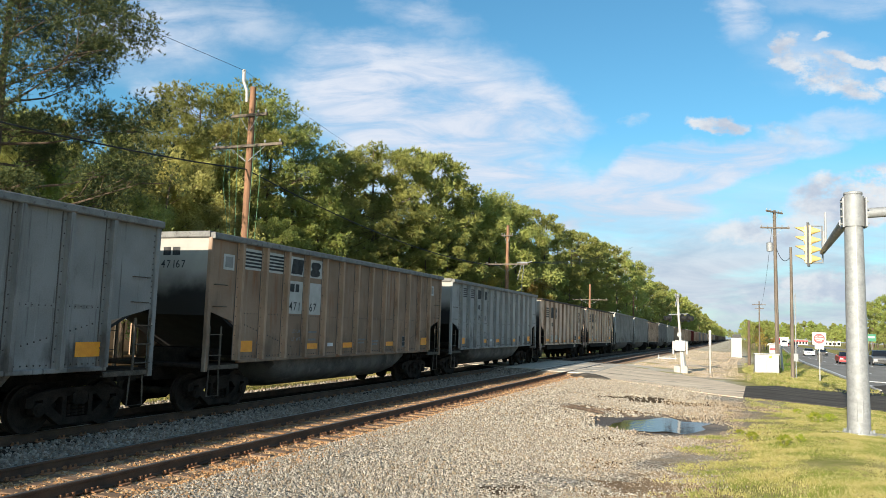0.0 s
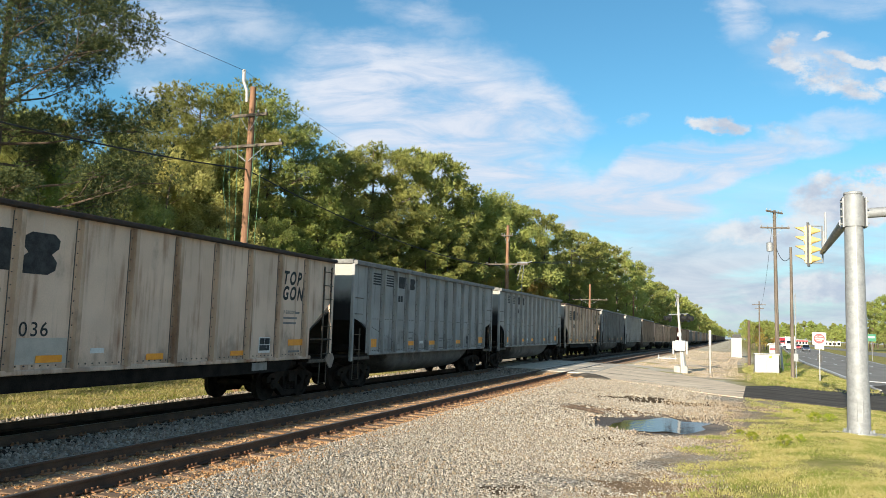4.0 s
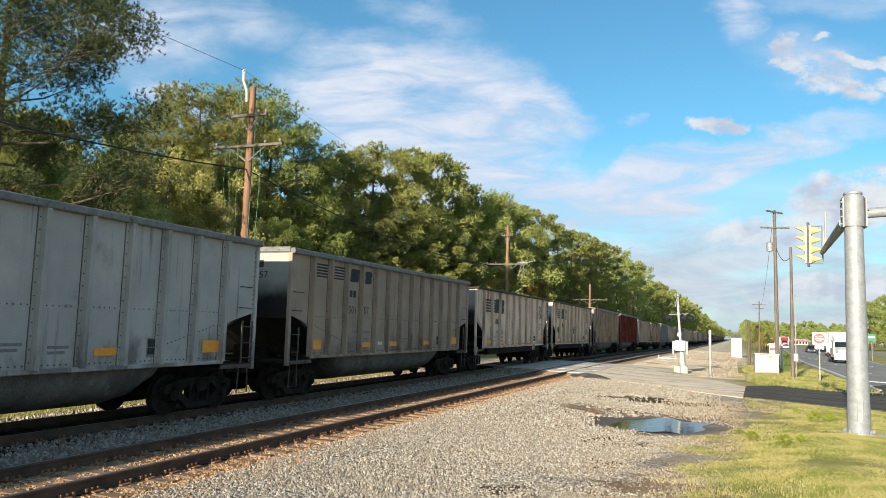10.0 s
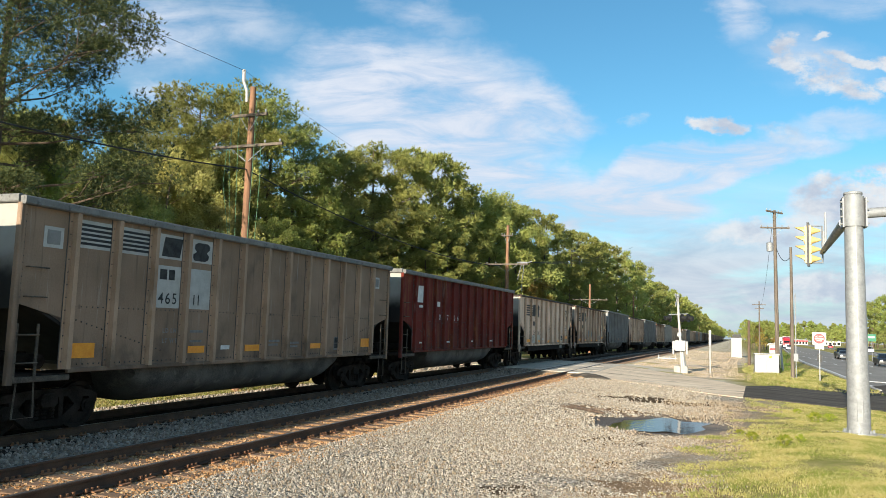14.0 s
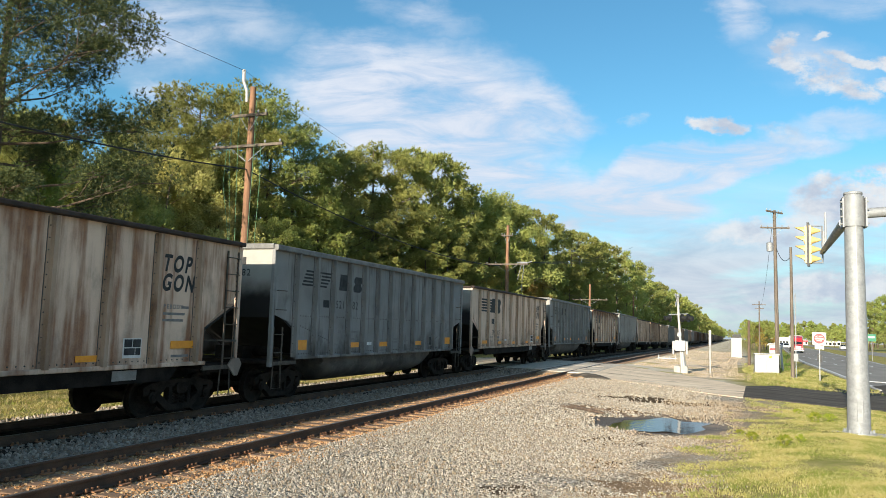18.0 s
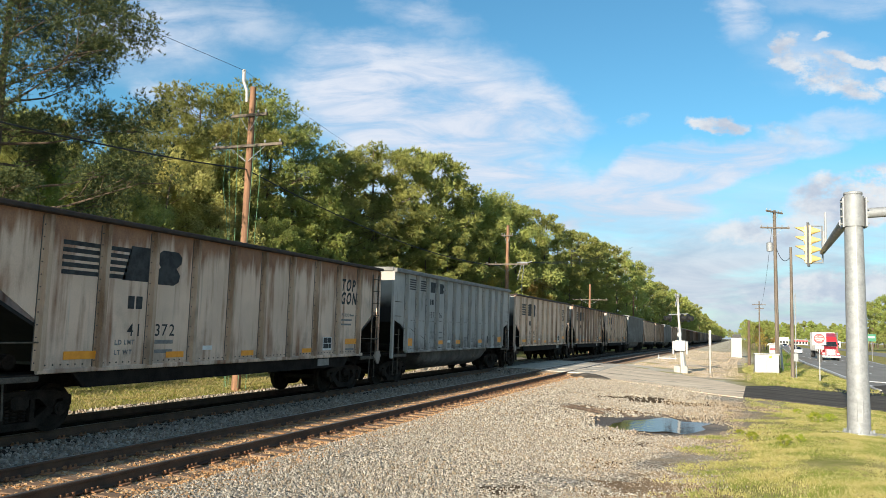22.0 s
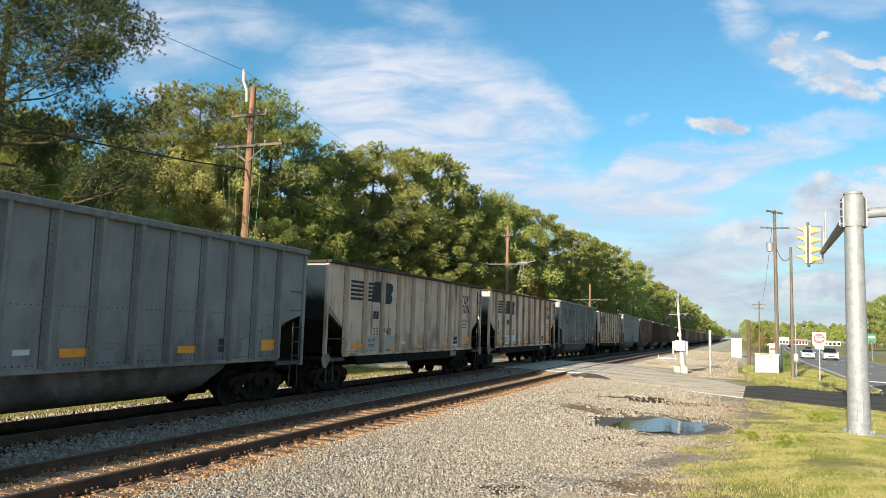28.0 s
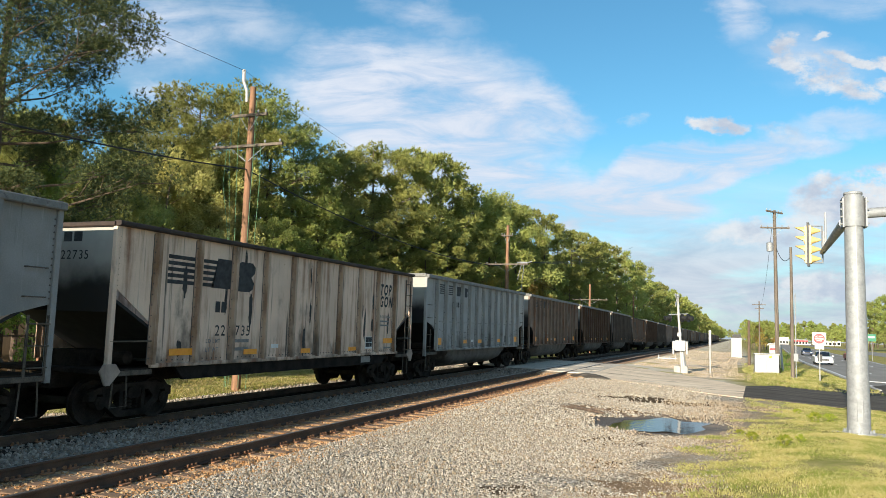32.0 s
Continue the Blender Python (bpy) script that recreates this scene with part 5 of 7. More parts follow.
def stone_paint(name, dark, light, brown):
    m, n = material(name)
    r = n.add("ShaderNodeNewGeometry").outputs["Random Per Island"]
    p = n.add("ShaderNodeNewGeometry").outputs["Position"]
    c = n.mix(r, dark, light)
    c = n.mix(n.step(n.math("FRACT", n.math("MULTIPLY", r, 7.3)), 0.72, 0.9), c, brown)
    c = n.mix(n.math("MULTIPLY", n.noise(p, 60.0), 0.35), c, dark)
    principled(n, c, 0.95, 0.0, n.noise(p, 120.0), 0.3, 0.004, 0.08)
    return m


PALE_STONE = stone_paint("pale crushed stone", (0.17, 0.145, 0.115), (0.56, 0.505, 0.42), (0.33, 0.25, 0.165))
GREY_STONE = stone_paint("grey crushed stone", (0.16, 0.135, 0.11), (0.50, 0.435, 0.36), (0.27, 0.20, 0.14))
RUSTY_STONE = stone_paint("rust stained stone", (0.29, 0.155, 0.07), (0.60, 0.40, 0.22), (0.37, 0.18, 0.07))
stones("loose_stones", "pale crushed stone ballast spread beside the track", [(-7.6, 0.2, 7, 12, 24000, 0.018), (-7.6, 0.2, 12, 19, 24000, 0.0225), (-7.6, 0.2, 19, 37, 24000, 0.031)], PALE_STONE, 1)
stones("crib_stones", "rust stained ballast between the near rails", [(-10.4, -7.6, 6, 18, 9500, 0.025), (-7.75, -6.9, 6, 18, 1900, 0.025), (-7.75, -7.0, 18, 38, 1900, 0.030), (-10.4, -7.6, 18, 39, 6500, 0.030)], RUSTY_STONE, 2, 0.018)
stones("shoulder_stones", "grey ballast between the two tracks", [(-12.2, -10.3, 7, 22, 6000, 0.028), (-12.2, -10.3, 22, 40, 3500, 0.034), (-17.2, -14.0, 10, 40, 3500, 0.034)], GREY_STONE, 3)
TAN_STONE = stone_paint("tan gravel", (0.30, 0.225, 0.15), (0.64, 0.52, 0.39), (0.42, 0.30, 0.19))
BROWN_STONE = stone_paint("trodden brown gravel", (0.20, 0.145, 0.09), (0.50, 0.41, 0.30), (0.30, 0.21, 0.13))
stones("trodden_gravel", "fine gravel trodden into bare brown earth", [(-3.2, -0.3, 10, 16, 7000, 0.009), (-3.2, 0.3, 16, 24, 4500, 0.012), (-2.5, 1.5, 24, 31, 3000, 0.015)], BROWN_STONE, 9)
stones("shoulder_gravel", "tan gravel along the track beyond the crossing", [(-7.2, 0.2, 54, 80, 6000, 0.018), (-7.2, 1.2, 80, 150, 4000, 0.026), (-3.0, 1.0, 46, 54, 1500, 0.016)], TAN_STONE, 6)


# ---- level crossing, side road and highway ----
def road_z(x):
    return float(np.interp(x, [-30, -17, -15.3, -7.0, -4.5, -2, 60], [-0.55, -0.3, -0.02, -0.02, -0.18, level(-2, 40) + 0.03, 0])) if x < -2 else level(x, 40) + 0.03


def strip(name, low, high, mat, parent, label, lift=0.0, steps=14):
    """A sheet between two polylines of equal number of (x, y), with a skirt."""
    g = Geo()
    pts = []
    for (a, b), (c, d) in zip(low, high):
        pts.append([(a + (c - a) * i / steps, b + (d - b) * i / steps) for i in range(steps + 1)])
    w = steps + 1
    for row in pts:
        for x, y in row:
            g.v.append((x, y, road_z(x) + lift + 0.012 * noise.noise((x * 0.8, y * 0.8, 5))))
    for j in range(len(pts) - 1):
        for i in range(steps):
            g.f.append((j * w + i, j * w + w + i, j * w + w + i + 1, j * w + i + 1))
    k = len(g.v)
    ring = [j * w for j in range(len(pts))] + [(len(pts) - 1) * w + i for i in range(1, w)] + [j * w + steps for j in range(len(pts) - 2, -1, -1)] + [i for i in range(steps - 1, 0, -1)]
    for i in ring:
        x, y, z = g.v[i]
        g.v.append((x, y, z - 0.25))
    for a in range(len(ring)):
        b = (a + 1) % len(ring)
        g.f.append((ring[a], k + a, k + b, ring[b]))
    return solo(name, g, mat, label, "road", kind="structure")


strip("side_road", [(-7.0, 39.3), (-6.2, 37.5), (-4.4, 36.2), (-2.4, 35.2), (-0.6, 33.8), (0.3, 33.0)], [(-7.0, 51.4), (-5.4, 49.3), (-3.84, 47.4), (-1.5, 44.4), (-0.4, 42.4), (0.5, 40.2)], ASPHALT_OLD, None, "bleached dusty asphalt road up to the crossing", -0.01)
strip("fresh_asphalt", [(0.304, 33.0), (2.2, 32.7), (4.0, 32.6), (5.4, 32.7), (8.5, 32.0)], [(0.504, 40.2), (2.0, 42.4), (3.6, 43.6), (5.7, 46.2), (8.5, 52.0)], ASPHALT_NEW, None, "fresh black asphalt apron joining the highway", 0.02)
strip("far_road", [(-30, 44), (-22, 43.0), (-14.95, 41.6)], [(-30, 58), (-22, 56.5), (-14.95, 55.0)], ASPHALT_OLD, None, "old asphalt road beyond the tracks")


def crossing_panels():
    """Slabs between and beside the rails, with open flangeways."""
    c = thing("level_crossing", "weathered concrete crossing slabs between the rails", "level crossing", kind="structure")
    rng = random.Random(8)
    edges = [-7.0, TRACK_NEAR + 0.80, TRACK_NEAR + 0.69, TRACK_NEAR - 0.69, TRACK_NEAR - 0.80, TRACK_FAR + 0.80, TRACK_FAR + 0.69, TRACK_FAR - 0.69, TRACK_FAR - 0.80, -14.95]
    for i in (0, 2, 4, 6, 8):
        x1, x0 = edges[i] - 0.004, edges[i + 1] + 0.004
        y0 = 39.4 + 0.5 * max(0, -9 - x0)
        y1 = 51.6 + 0.45 * max(0, -9 - x0)
        n = 5
        for k in range(n):
            a, b = y0 + (y1 - y0) * k / n + 0.012, y0 + (y1 - y0) * (k + 1) / n - 0.012
            dz = rng.uniform(-0.012, 0.004)
            part("slab", Geo().box(x0, x1, a, b, -0.3, -0.012 + dz, 0.012), SLAB, c)


SLAB = surface("dusty crossing concrete", (0.44, 0.375, 0.30), (0.66, 0.58, 0.47), 0.92, 1.2, 0, 0.5, 20, worn=(0.17, 0.14, 0.11), spec=0.1)
crossing_panels()
HW_Y = [-60, 40, 59, 76, 93, 110, 133, 184, 250, 274, 345, 402, 700, 1500]
HW_L = [7.4, 7.3, 7.3, 7.6, 7.7, 8.0, 8.9, 11.1, 13.9, 14.9, 17.4, 19.3, 30, 58]
HW_R = [17.6, 17.8, 17.9, 17.9, 17.9, 18.0, 19.5, 22.0, 24.8, 25.2, 26.5, 28.6, 40, 69]


def lane(y, k):
    """Across-road place of a lane: 0 beside the kerb, 1 the through lane, 2 the median lane, 3 the far carriageway."""
    a = float(np.interp(y, [-80, 60, 85, 115, 140, 172, 214, 300, 402, 700], [12.2, 12.4, 12.6, 12.9, 13.1, 13.4, 14.4, 17.4, 21.2, 32]))
    if k == 3:
        return float(np.interp(y, HW_Y, HW_R)) + 12.0
    if k == 0:
        return float(np.interp(y, [-80, 60, 92, 113, 140, 172, 300], [9.0, 9.1, 9.3, 9.8, 11.2, 12.6, 17.0]))
    return a + (0 if k == 1 else 3.5)


def make_highway():
    z = level

    def band(name, xa, xb, lift, mat, label, y0, y1, n, cat="road", thick=True):
        g = Geo()
        ys = [y0 + (y1 - y0) * i / n for i in range(n + 1)]
        rings = []
        for y in ys:
            a, b = xa(y), xb(y)
            rings.append([(a, y, z(a, y) - 0.2), (b, y, z(b, y) - 0.2), (b, y, z(b, y) + lift), ((a + b) / 2, y, z((a + b) / 2, y) + lift + 0.02 * thick), (a, y, z(a, y) + lift)])
        g.rings(rings)
        return solo(name, g, mat, label, cat, kind="structure")
    left, right = (lambda y: float(np.interp(y, HW_Y, HW_L))), (lambda y: float(np.interp(y, HW_Y, HW_R)))
    band("road", left, right, 0.05, ASPHALT, "grey asphalt highway towards the crossing", -60, 1200, 252)
    band("far_carriageway", lambda y: right(y) + 8.0, lambda y: right(y) + 16.0, 0.05, ASPHALT, "far carriageway beyond the grass median", -60, 1200, 126)
    band("edge_line", lambda y: left(y) + 0.25, lambda y: left(y) + 0.42, 0.062, ROAD_WHITE, "white edge line of the highway", 47, 300, 60, "road marking", False)
    band("median_line", lambda y: right(y) - 0.55, lambda y: right(y) - 0.40, 0.062, ROAD_WHITE, "pale line along the grass median", 40, 300, 50, "road marking", False)
    band("kerb", lambda y: left(y) - 0.22, lambda y: left(y) + 0.02, 0.13, CONCRETE, "pale concrete kerb along the highway", 46, 108, 30, "kerb", False)
    mid = Geo().box(-0.07, 0.07, -1.8, 1.8, 0, 0.014)
    me = mesh_of("lane_dash", mid, ROAD_WHITE)
    for f in (-1.75, 1.75):
        y = 62.0
        while y < (150 if f < 0 else 330):
            x = lane(y, 1) + f
            d = tagged(new("lane_dash", me), "short white lane dash on the highway", "road marking", "lane dashes", "structure")
            dx = (lane(y + 1, 1) - lane(y - 1, 1)) / 2
            d.matrix_basis = pose(x, y, z(x, y) + 0.062 + 0.012, 0, 0, -math.degrees(math.atan(dx)))
            y += 12.2
    for x0, x1, y in ((7.9, 11.4, 50.5), (8.2, 14.6, 57.0)):
        g = Geo().box(x0, x1, y - 0.22, y + 0.22, z(11, y) + 0.05, z(11, y) + 0.085)
        solo("stop_line", g, ROAD_WHITE, "wide white stop line across the lanes", "road marking", kind="structure")


make_highway()

# puddle
def make_puddle():
    g = Geo()
    ring = []
    for i in range(40):
        a = 2 * math.pi * i / 40
        r = 1.0 + 0.45 * noise.noise((math.cos(a) * 1.9, math.sin(a) * 1.6, 9))
        ring.append((-1.95 + 1.75 * r * math.cos(a), 21.9 + 2.0 * r * math.sin(a) + 0.25 * math.sin(3 * a + 1), 0))
    z = level(-1.9, 21.9) + 0.066
    g.poly([(x, y, z) for x, y, _ in ring])
    m, n = material("still water")
    p = n.add("ShaderNodeTexCoord").outputs["Object"]
    principled(n, (0.012, 0.012, 0.011), 0.03, 0.0, n.noise(p, 4.0), 0.22, 0.012).inputs["IOR"].default_value = 1.33
    solo("puddle", g, m, "shallow puddle reflecting the blue sky", "puddle", kind="structure")


make_puddle()


# ---- trackside furniture ----
def utility_pole(x, y, top, r, arms, wood, label, lean=0.0):
    z0 = level(x, y) - 0.05
    p = thing("utility_pole", label, "utility pole", "poles along the line", at=pose(x, y, 0, 0, lean, 0))
    part("shaft", Geo().tube([(0, 0, z0 - 0.3), (0, 0, z0 + (top - z0) * 0.5), (0, 0, top)], [r, r * 0.86, r * 0.68], 12), wood, p, "", True)
    for z, half, yaw in arms:
        a = part("crossarm", Geo().box(-half, half, -0.055, 0.055, z - 0.055, z + 0.055, 0.008), GREY_WOOD, p, "grey weathered crossarm")
        a.matrix_basis = pose(0, -r * 0.9, 0, 0, 0, yaw)
        for k in (-0.92, -0.5, 0.5, 0.92):
            part("insulator", Geo().tube([(k * half, 0, z + 0.06), (k * half, 0, z + 0.10), (k * half, 0, z + 0.15), (k * half, 0, z + 0.2)], [0.012, 0.03, 0.045, 0.02], 8), GALV_DULL, a)
        for s in (-1, 1):
            part("brace", Geo().tube([(s * half * 0.5, 0.01, z - 0.05), (s * 0.05, 0.01, z - 0.62)], 0.015, 6), GALV_DULL, a)
    return p


pole = utility_pole(-18.0, 24.2, 11.55, 0.175, [(10.35, 0.85, 0), (9.1, 1.65, 0)], POLE_WOOD, "tall reddish wooden utility pole hung with green vines")
part("conduit", Geo().tube([(-0.15, -0.16, 10.9), (-0.17, -0.17, 11.35), (-0.34, -0.18, 11.75), (-0.36, -0.18, 12.25)], [0.06, 0.06, 0.065, 0.075], 8), WHITE_PAINT, pole, "bent pale conduit at the top", True)
for a_, b_, z_ in ((-0.75, -0.40, 10.3), (-0.95, -0.32, 9.1), (-0.40, -0.22, 10.9), (0.34, 0.24, 10.9), (0.66, 0.60, 9.1)):
    part("vine", Geo().tube([(a_, -0.2, z_), (a_ * 1.08, -0.22, z_ - 1.5), ((a_ + b_) / 2, -0.22, 5.5), (b_, -0.2, -0.4)], 0.011, 5), VINE, pole, "thin green hanging vine")
pole2 = utility_pole(-18.0, 60.6, 10.9, 0.19, [(10.0, 0.5, 0), (7.55, 1.9, 0)], POLE_WOOD, "reddish wooden utility pole with a wide crossarm")
part("cable_head", Geo().box(1.15, 1.75, -0.14, 0.06, 7.62, 7.76, 0.04).tube([(1.3, -0.1, 7.6), (0.95, -0.1, 6.2)], 0.03, 6).tube([(1.5, -0.1, 7.6), (1.3, -0.1, 5.2)], 0.025, 6).tube([(1.0, -0.1, 7.68), (1.15, -0.1, 7.74), (1.9, -0.1, 7.70), (2.2, -0.1, 7.82)], 0.045, 6), GALV, pole2)
utility_pole(-18.0, 99.7, 8.3, 0.19, [(6.2, 2.4, 0)], POLE_WOOD, "short reddish wooden utility pole")
utility_pole(-18.0, 146.0, 9.0, 0.19, [], POLE_WOOD, "bare wooden pole stub")
mast = utility_pole(2.85, 58.5, 11.3, 0.15, [(11.15, 1.0, 55), (10.0, 1.05, 20)], GREY_WOOD, "grey wooden power pole with two crossarms and a transformer", -0.4)
part("transformer", Geo().tube([(-0.36, -0.1, 8.3), (-0.36, -0.1, 8.9), (-0.36, -0.1, 8.98)], [0.22, 0.22, 0.1], 14), GALV, mast, "pale grey pole transformer", True)
meter = utility_pole(3.5, 53.6, 8.05, 0.12, [], GREY_WOOD, "grey wooden pole carrying meter boxes")
part("meter_box", Geo().box(0.05, 0.33, -0.2, 0.0, 0.6, 1.1, 0.02), GALV, meter)
part("riser", Geo().tube([(0.2, -0.06, -0.45), (0.2, -0.06, 5.0)], 0.035, 6), GALV_DULL, meter)
utility_pole(1.16, 70.0, 3.45, 0.14, [], BARK, "short weathered wooden post")
utility_pole(4.3, 150.0, 8.4, 0.15, [(7.8, 1.2, 15), (7.1, 0.8, 15)], GREY_WOOD, "distant grey wooden power pole")


def wire(a, b, sag, r, label):
    pts = [(a[0] + (b[0] - a[0]) * t, a[1] + (b[1] - a[1]) * t, a[2] + (b[2] - a[2]) * t - sag * 4 * t * (1 - t)) for t in [i / 14 for i in range(15)]]
    solo("overhead_wire", Geo().tube(pts, r, 5), CABLE, label, "wire", "overhead wires")


wire((-18, 24, 8.15), (-18, -16, 9.0), 1.5, 0.028, "thick black overhead cable")
wire((-18, 24, 8.15), (-18, 60.6, 7.4), 0.9, 0.028, "thick black overhead cable")
wire((-18.3, 24, 12.2), (-25.5, -2, 13.8), 0.0, 0.009, "thin overhead wire to the pole top")
wire((-18.3, 24, 12.2), (-18, 60.6, 10.9), 0.9, 0.006, "thin overhead wire to the pole top")
for k_ in (-0.4, 0.2, 0.8):
    wire((-16.6, 60.6, 7.75), (-18 + k_, 140.0, 17.0 + k_), 0.8, 0.014, "thin overhead wire rising to the trees")
wire((-16.8, 60.6, 6.9), (-18, 99.7, 6.4), 0.5, 0.014, "thin overhead wire between the poles")
wire((2.85, 58.5, 8.6), (3.55, 53.6, 7.6), 0.7, 0.02, "slack black service wire between poles")
wire((2.6, 58.5, 10.1), (4.3, 150, 7.9), 2.0, 0.014, "thin overhead wire between the poles")


def cabinet(name, x, y, w, d, h, label, yaw=0.0, roof=WHITE_PAINT):
    z = level(x, y)
    c = thing(name, label, "equipment cabinet", at=pose(x, y, z, 0, 0, yaw))
    part("body", Geo().box(-w / 2, w / 2, -d / 2, d / 2, 0.08, h - 0.05, 0.03), WHITE_PAINT, c)
    part("plinth", Geo().box(-w / 2 - 0.06, w / 2 + 0.06, -d / 2 - 0.06, d / 2 + 0.06, -0.2, 0.08, 0.02), CONCRETE, c)
    part("roof", Geo().box(-w / 2 - 0.05, w / 2 + 0.05, -d / 2 - 0.05, d / 2 + 0.05, h - 0.05, h + 0.03, 0.02), roof, c)
    for s in (-1, 1):
        dr = part("door", Geo().box(min(s * 0.02, s * (w / 2 - 0.06)), max(s * 0.02, s * (w / 2 - 0.06)), -d / 2 - 0.02, -d / 2 - 0.002, 0.16, h - 0.12, 0.006), WHITE_PAINT, c)
        part("handle", Geo().box(s * 0.07 - 0.02, s * 0.07 + 0.02, -d / 2 - 0.05, -d / 2 - 0.021, h * 0.45, h * 0.55), GALV_DULL, dr)
    return c


hut = cabinet("relay_cabinet", 0.22, 104, 1.25, 1.5, 2.55, "white trackside relay hut with a dark roof", roof=BLACK_PAINT)
part("roof_vent", Geo().box(-0.5, 0.55, -0.65, 0.65, 2.582, 2.95, 0.03), BLACK_PAINT, hut, "dark roof unit")
box_ = cabinet("control_cabinet", 2.05, 57.2, 1.55, 0.9, 1.36, "large white control cabinet on a plinth", 4.0)
part("warning_label", Geo().box(0.15, 0.32, -0.478, -0.473, 1.08, 1.23), YELLOW, box_)
meter_ = cabinet("meter_cabinet", 2.70, 62.5, 0.50, 0.45, 2.1, "narrow white meter cabinet with a red label")
part("warning_label", Geo().box(-0.20, 0.20, -0.262, -0.247, 1.62, 1.78), RED_SIGN, meter_, "red label")
solo("marker_post", Geo().tube([(3.45, 63.5, level(3.45, 63.5) - 0.1), (3.30, 63.5, 1.45)], 0.09, 8), WHITE_PAINT, "leaning white marker post in the grass", "post")


def paddle():
    z = level(-1.50, 51.8)
    t = thing("track_marker", "thin white trackside marker with a flat blade", "marker post", at=pose(-1.50, 51.8, z))
    part("post", Geo().box(-0.035, 0.035, -0.03, 0.03, -0.2, 2.72), GALV, t)
    part("blade", Geo().box(-0.075, 0.075, -0.05, -0.031, 1.80, 2.78, 0.01), WHITE_PAINT, t)


paddle()


def crossing_signal():
    x, y = -3.2, 49.6
    z = level(x, y)
    s = thing("crossing_signal", "railway crossing signal mast with flashing lights and gate machine", "crossing signal", at=pose(x, y, z))
    for k in (-0.18, 0.24):
        part("footing", Geo().box(k - 0.20, k + 0.20, -0.3, 0.3, -0.1, 0.42, 0.07), CONCRETE, s)
    part("mast", Geo().tube([(0.10, 0, 0.1), (0.0, 0, 1.9), (-0.18, 0, 4.80)], [0.085, 0.08, 0.075], 12), WHITE_PAINT, s, "pale painted mast", True)
    part("stand", Geo().tube([(0.20, 0.1, 0.2), (0.10, 0.05, 1.5)], [0.15, 0.10], 10), GALV_DULL, s, "", True)
    g = part("gate_machine", Geo().box(-0.34, 0.32, -0.35, 0.35, 1.36, 2.0, 0.06), WHITE_PAINT, s, "white gate machine housing")
    part("cover", Geo().box(-0.24, 0.22, -0.40, -0.352, 1.46, 1.90, 0.02), WHITE_PAINT, g)
    for k in (-0.42, 0.40):
        part("counterweight", Geo().box(k - 0.06, k + 0.06, -0.22, 0.22, 1.15, 1.95, 0.03), WHITE_PAINT, s)
    part("junction_box", Geo().box(-0.18, 0.06, -0.14, 0.1, 2.25, 2.5, 0.02), WHITE_PAINT, s)
    part("light_arm", Geo().tube([(-0.72, 0, 3.62), (0.45, 0, 3.68)], 0.04, 8), GALV, s)
    for k, yy, sx in ((-0.62, 0.15, -0.9), (0.10, -0.12, 0.85), (0.46, -0.1, 0.85)):
        disc = part("light_backing", Geo().tube([(k, yy, 3.42), (k + 0.045 * sx, yy - 0.02, 3.42)], 0.27, 18), BLACK_PAINT, s, "black round signal backing")
        part("hood", Geo().tube([(k + 0.045 * sx, yy - 0.02, 3.44), (k + 0.36 * sx, yy - 0.2, 3.38)], [0.13, 0.15], 12), BLACK_PAINT, disc)
    for a in (-35, 35):
        b = part("crossbuck_blade", Geo().box(-0.6, 0.6, -0.012, 0.012, -0.11, 0.11), WHITE_PAINT, s)
        b.matrix_basis = pose(-0.18, -0.1, 4.55, 0, a, 80)
    part("bell", Geo().tube([(-0.18, 0, 4.80), (-0.18, 0, 4.88), (-0.18, 0, 4.96)], [0.15, 0.13, 0.02], 12), GALV_DULL, s, "", True)


crossing_signal()


def low_barrier():
    x, y = -6.0, 74.0
    t = thing("low_barrier", "low grey barrier of short posts and one rail beside the track", "barrier", at=pose(x, y, level(x, y), 0, 0, 8))
    for k in (-0.75, -0.25, 0.25, 0.75):
        part("post", Geo().box(k - 0.04, k + 0.04, -0.04, 0.04, -0.1, 0.36 + 0.12 * (k < -0.5), 0.01), GALV_DULL, t)
    part("rail", Geo().box(-0.85, 0.85, -0.06, -0.041, 0.10, 0.20), GALV_DULL, t)


low_barrier()


def text_mesh(body, size, mat, bold=0.0, align="LEFT"):
    cu = bpy.data.curves.new("text", "FONT")
    cu.body, cu.size, cu.align_x, cu.offset = body, size, align, bold
    ob = new("text", cu)
    dg = bpy.context.evaluated_depsgraph_get()
    me = bpy.data.meshes.new_from_object(ob.evaluated_get(dg))
    bpy.data.objects.remove(ob)
    me.materials.clear()
    me.materials.append(mat)
    return me


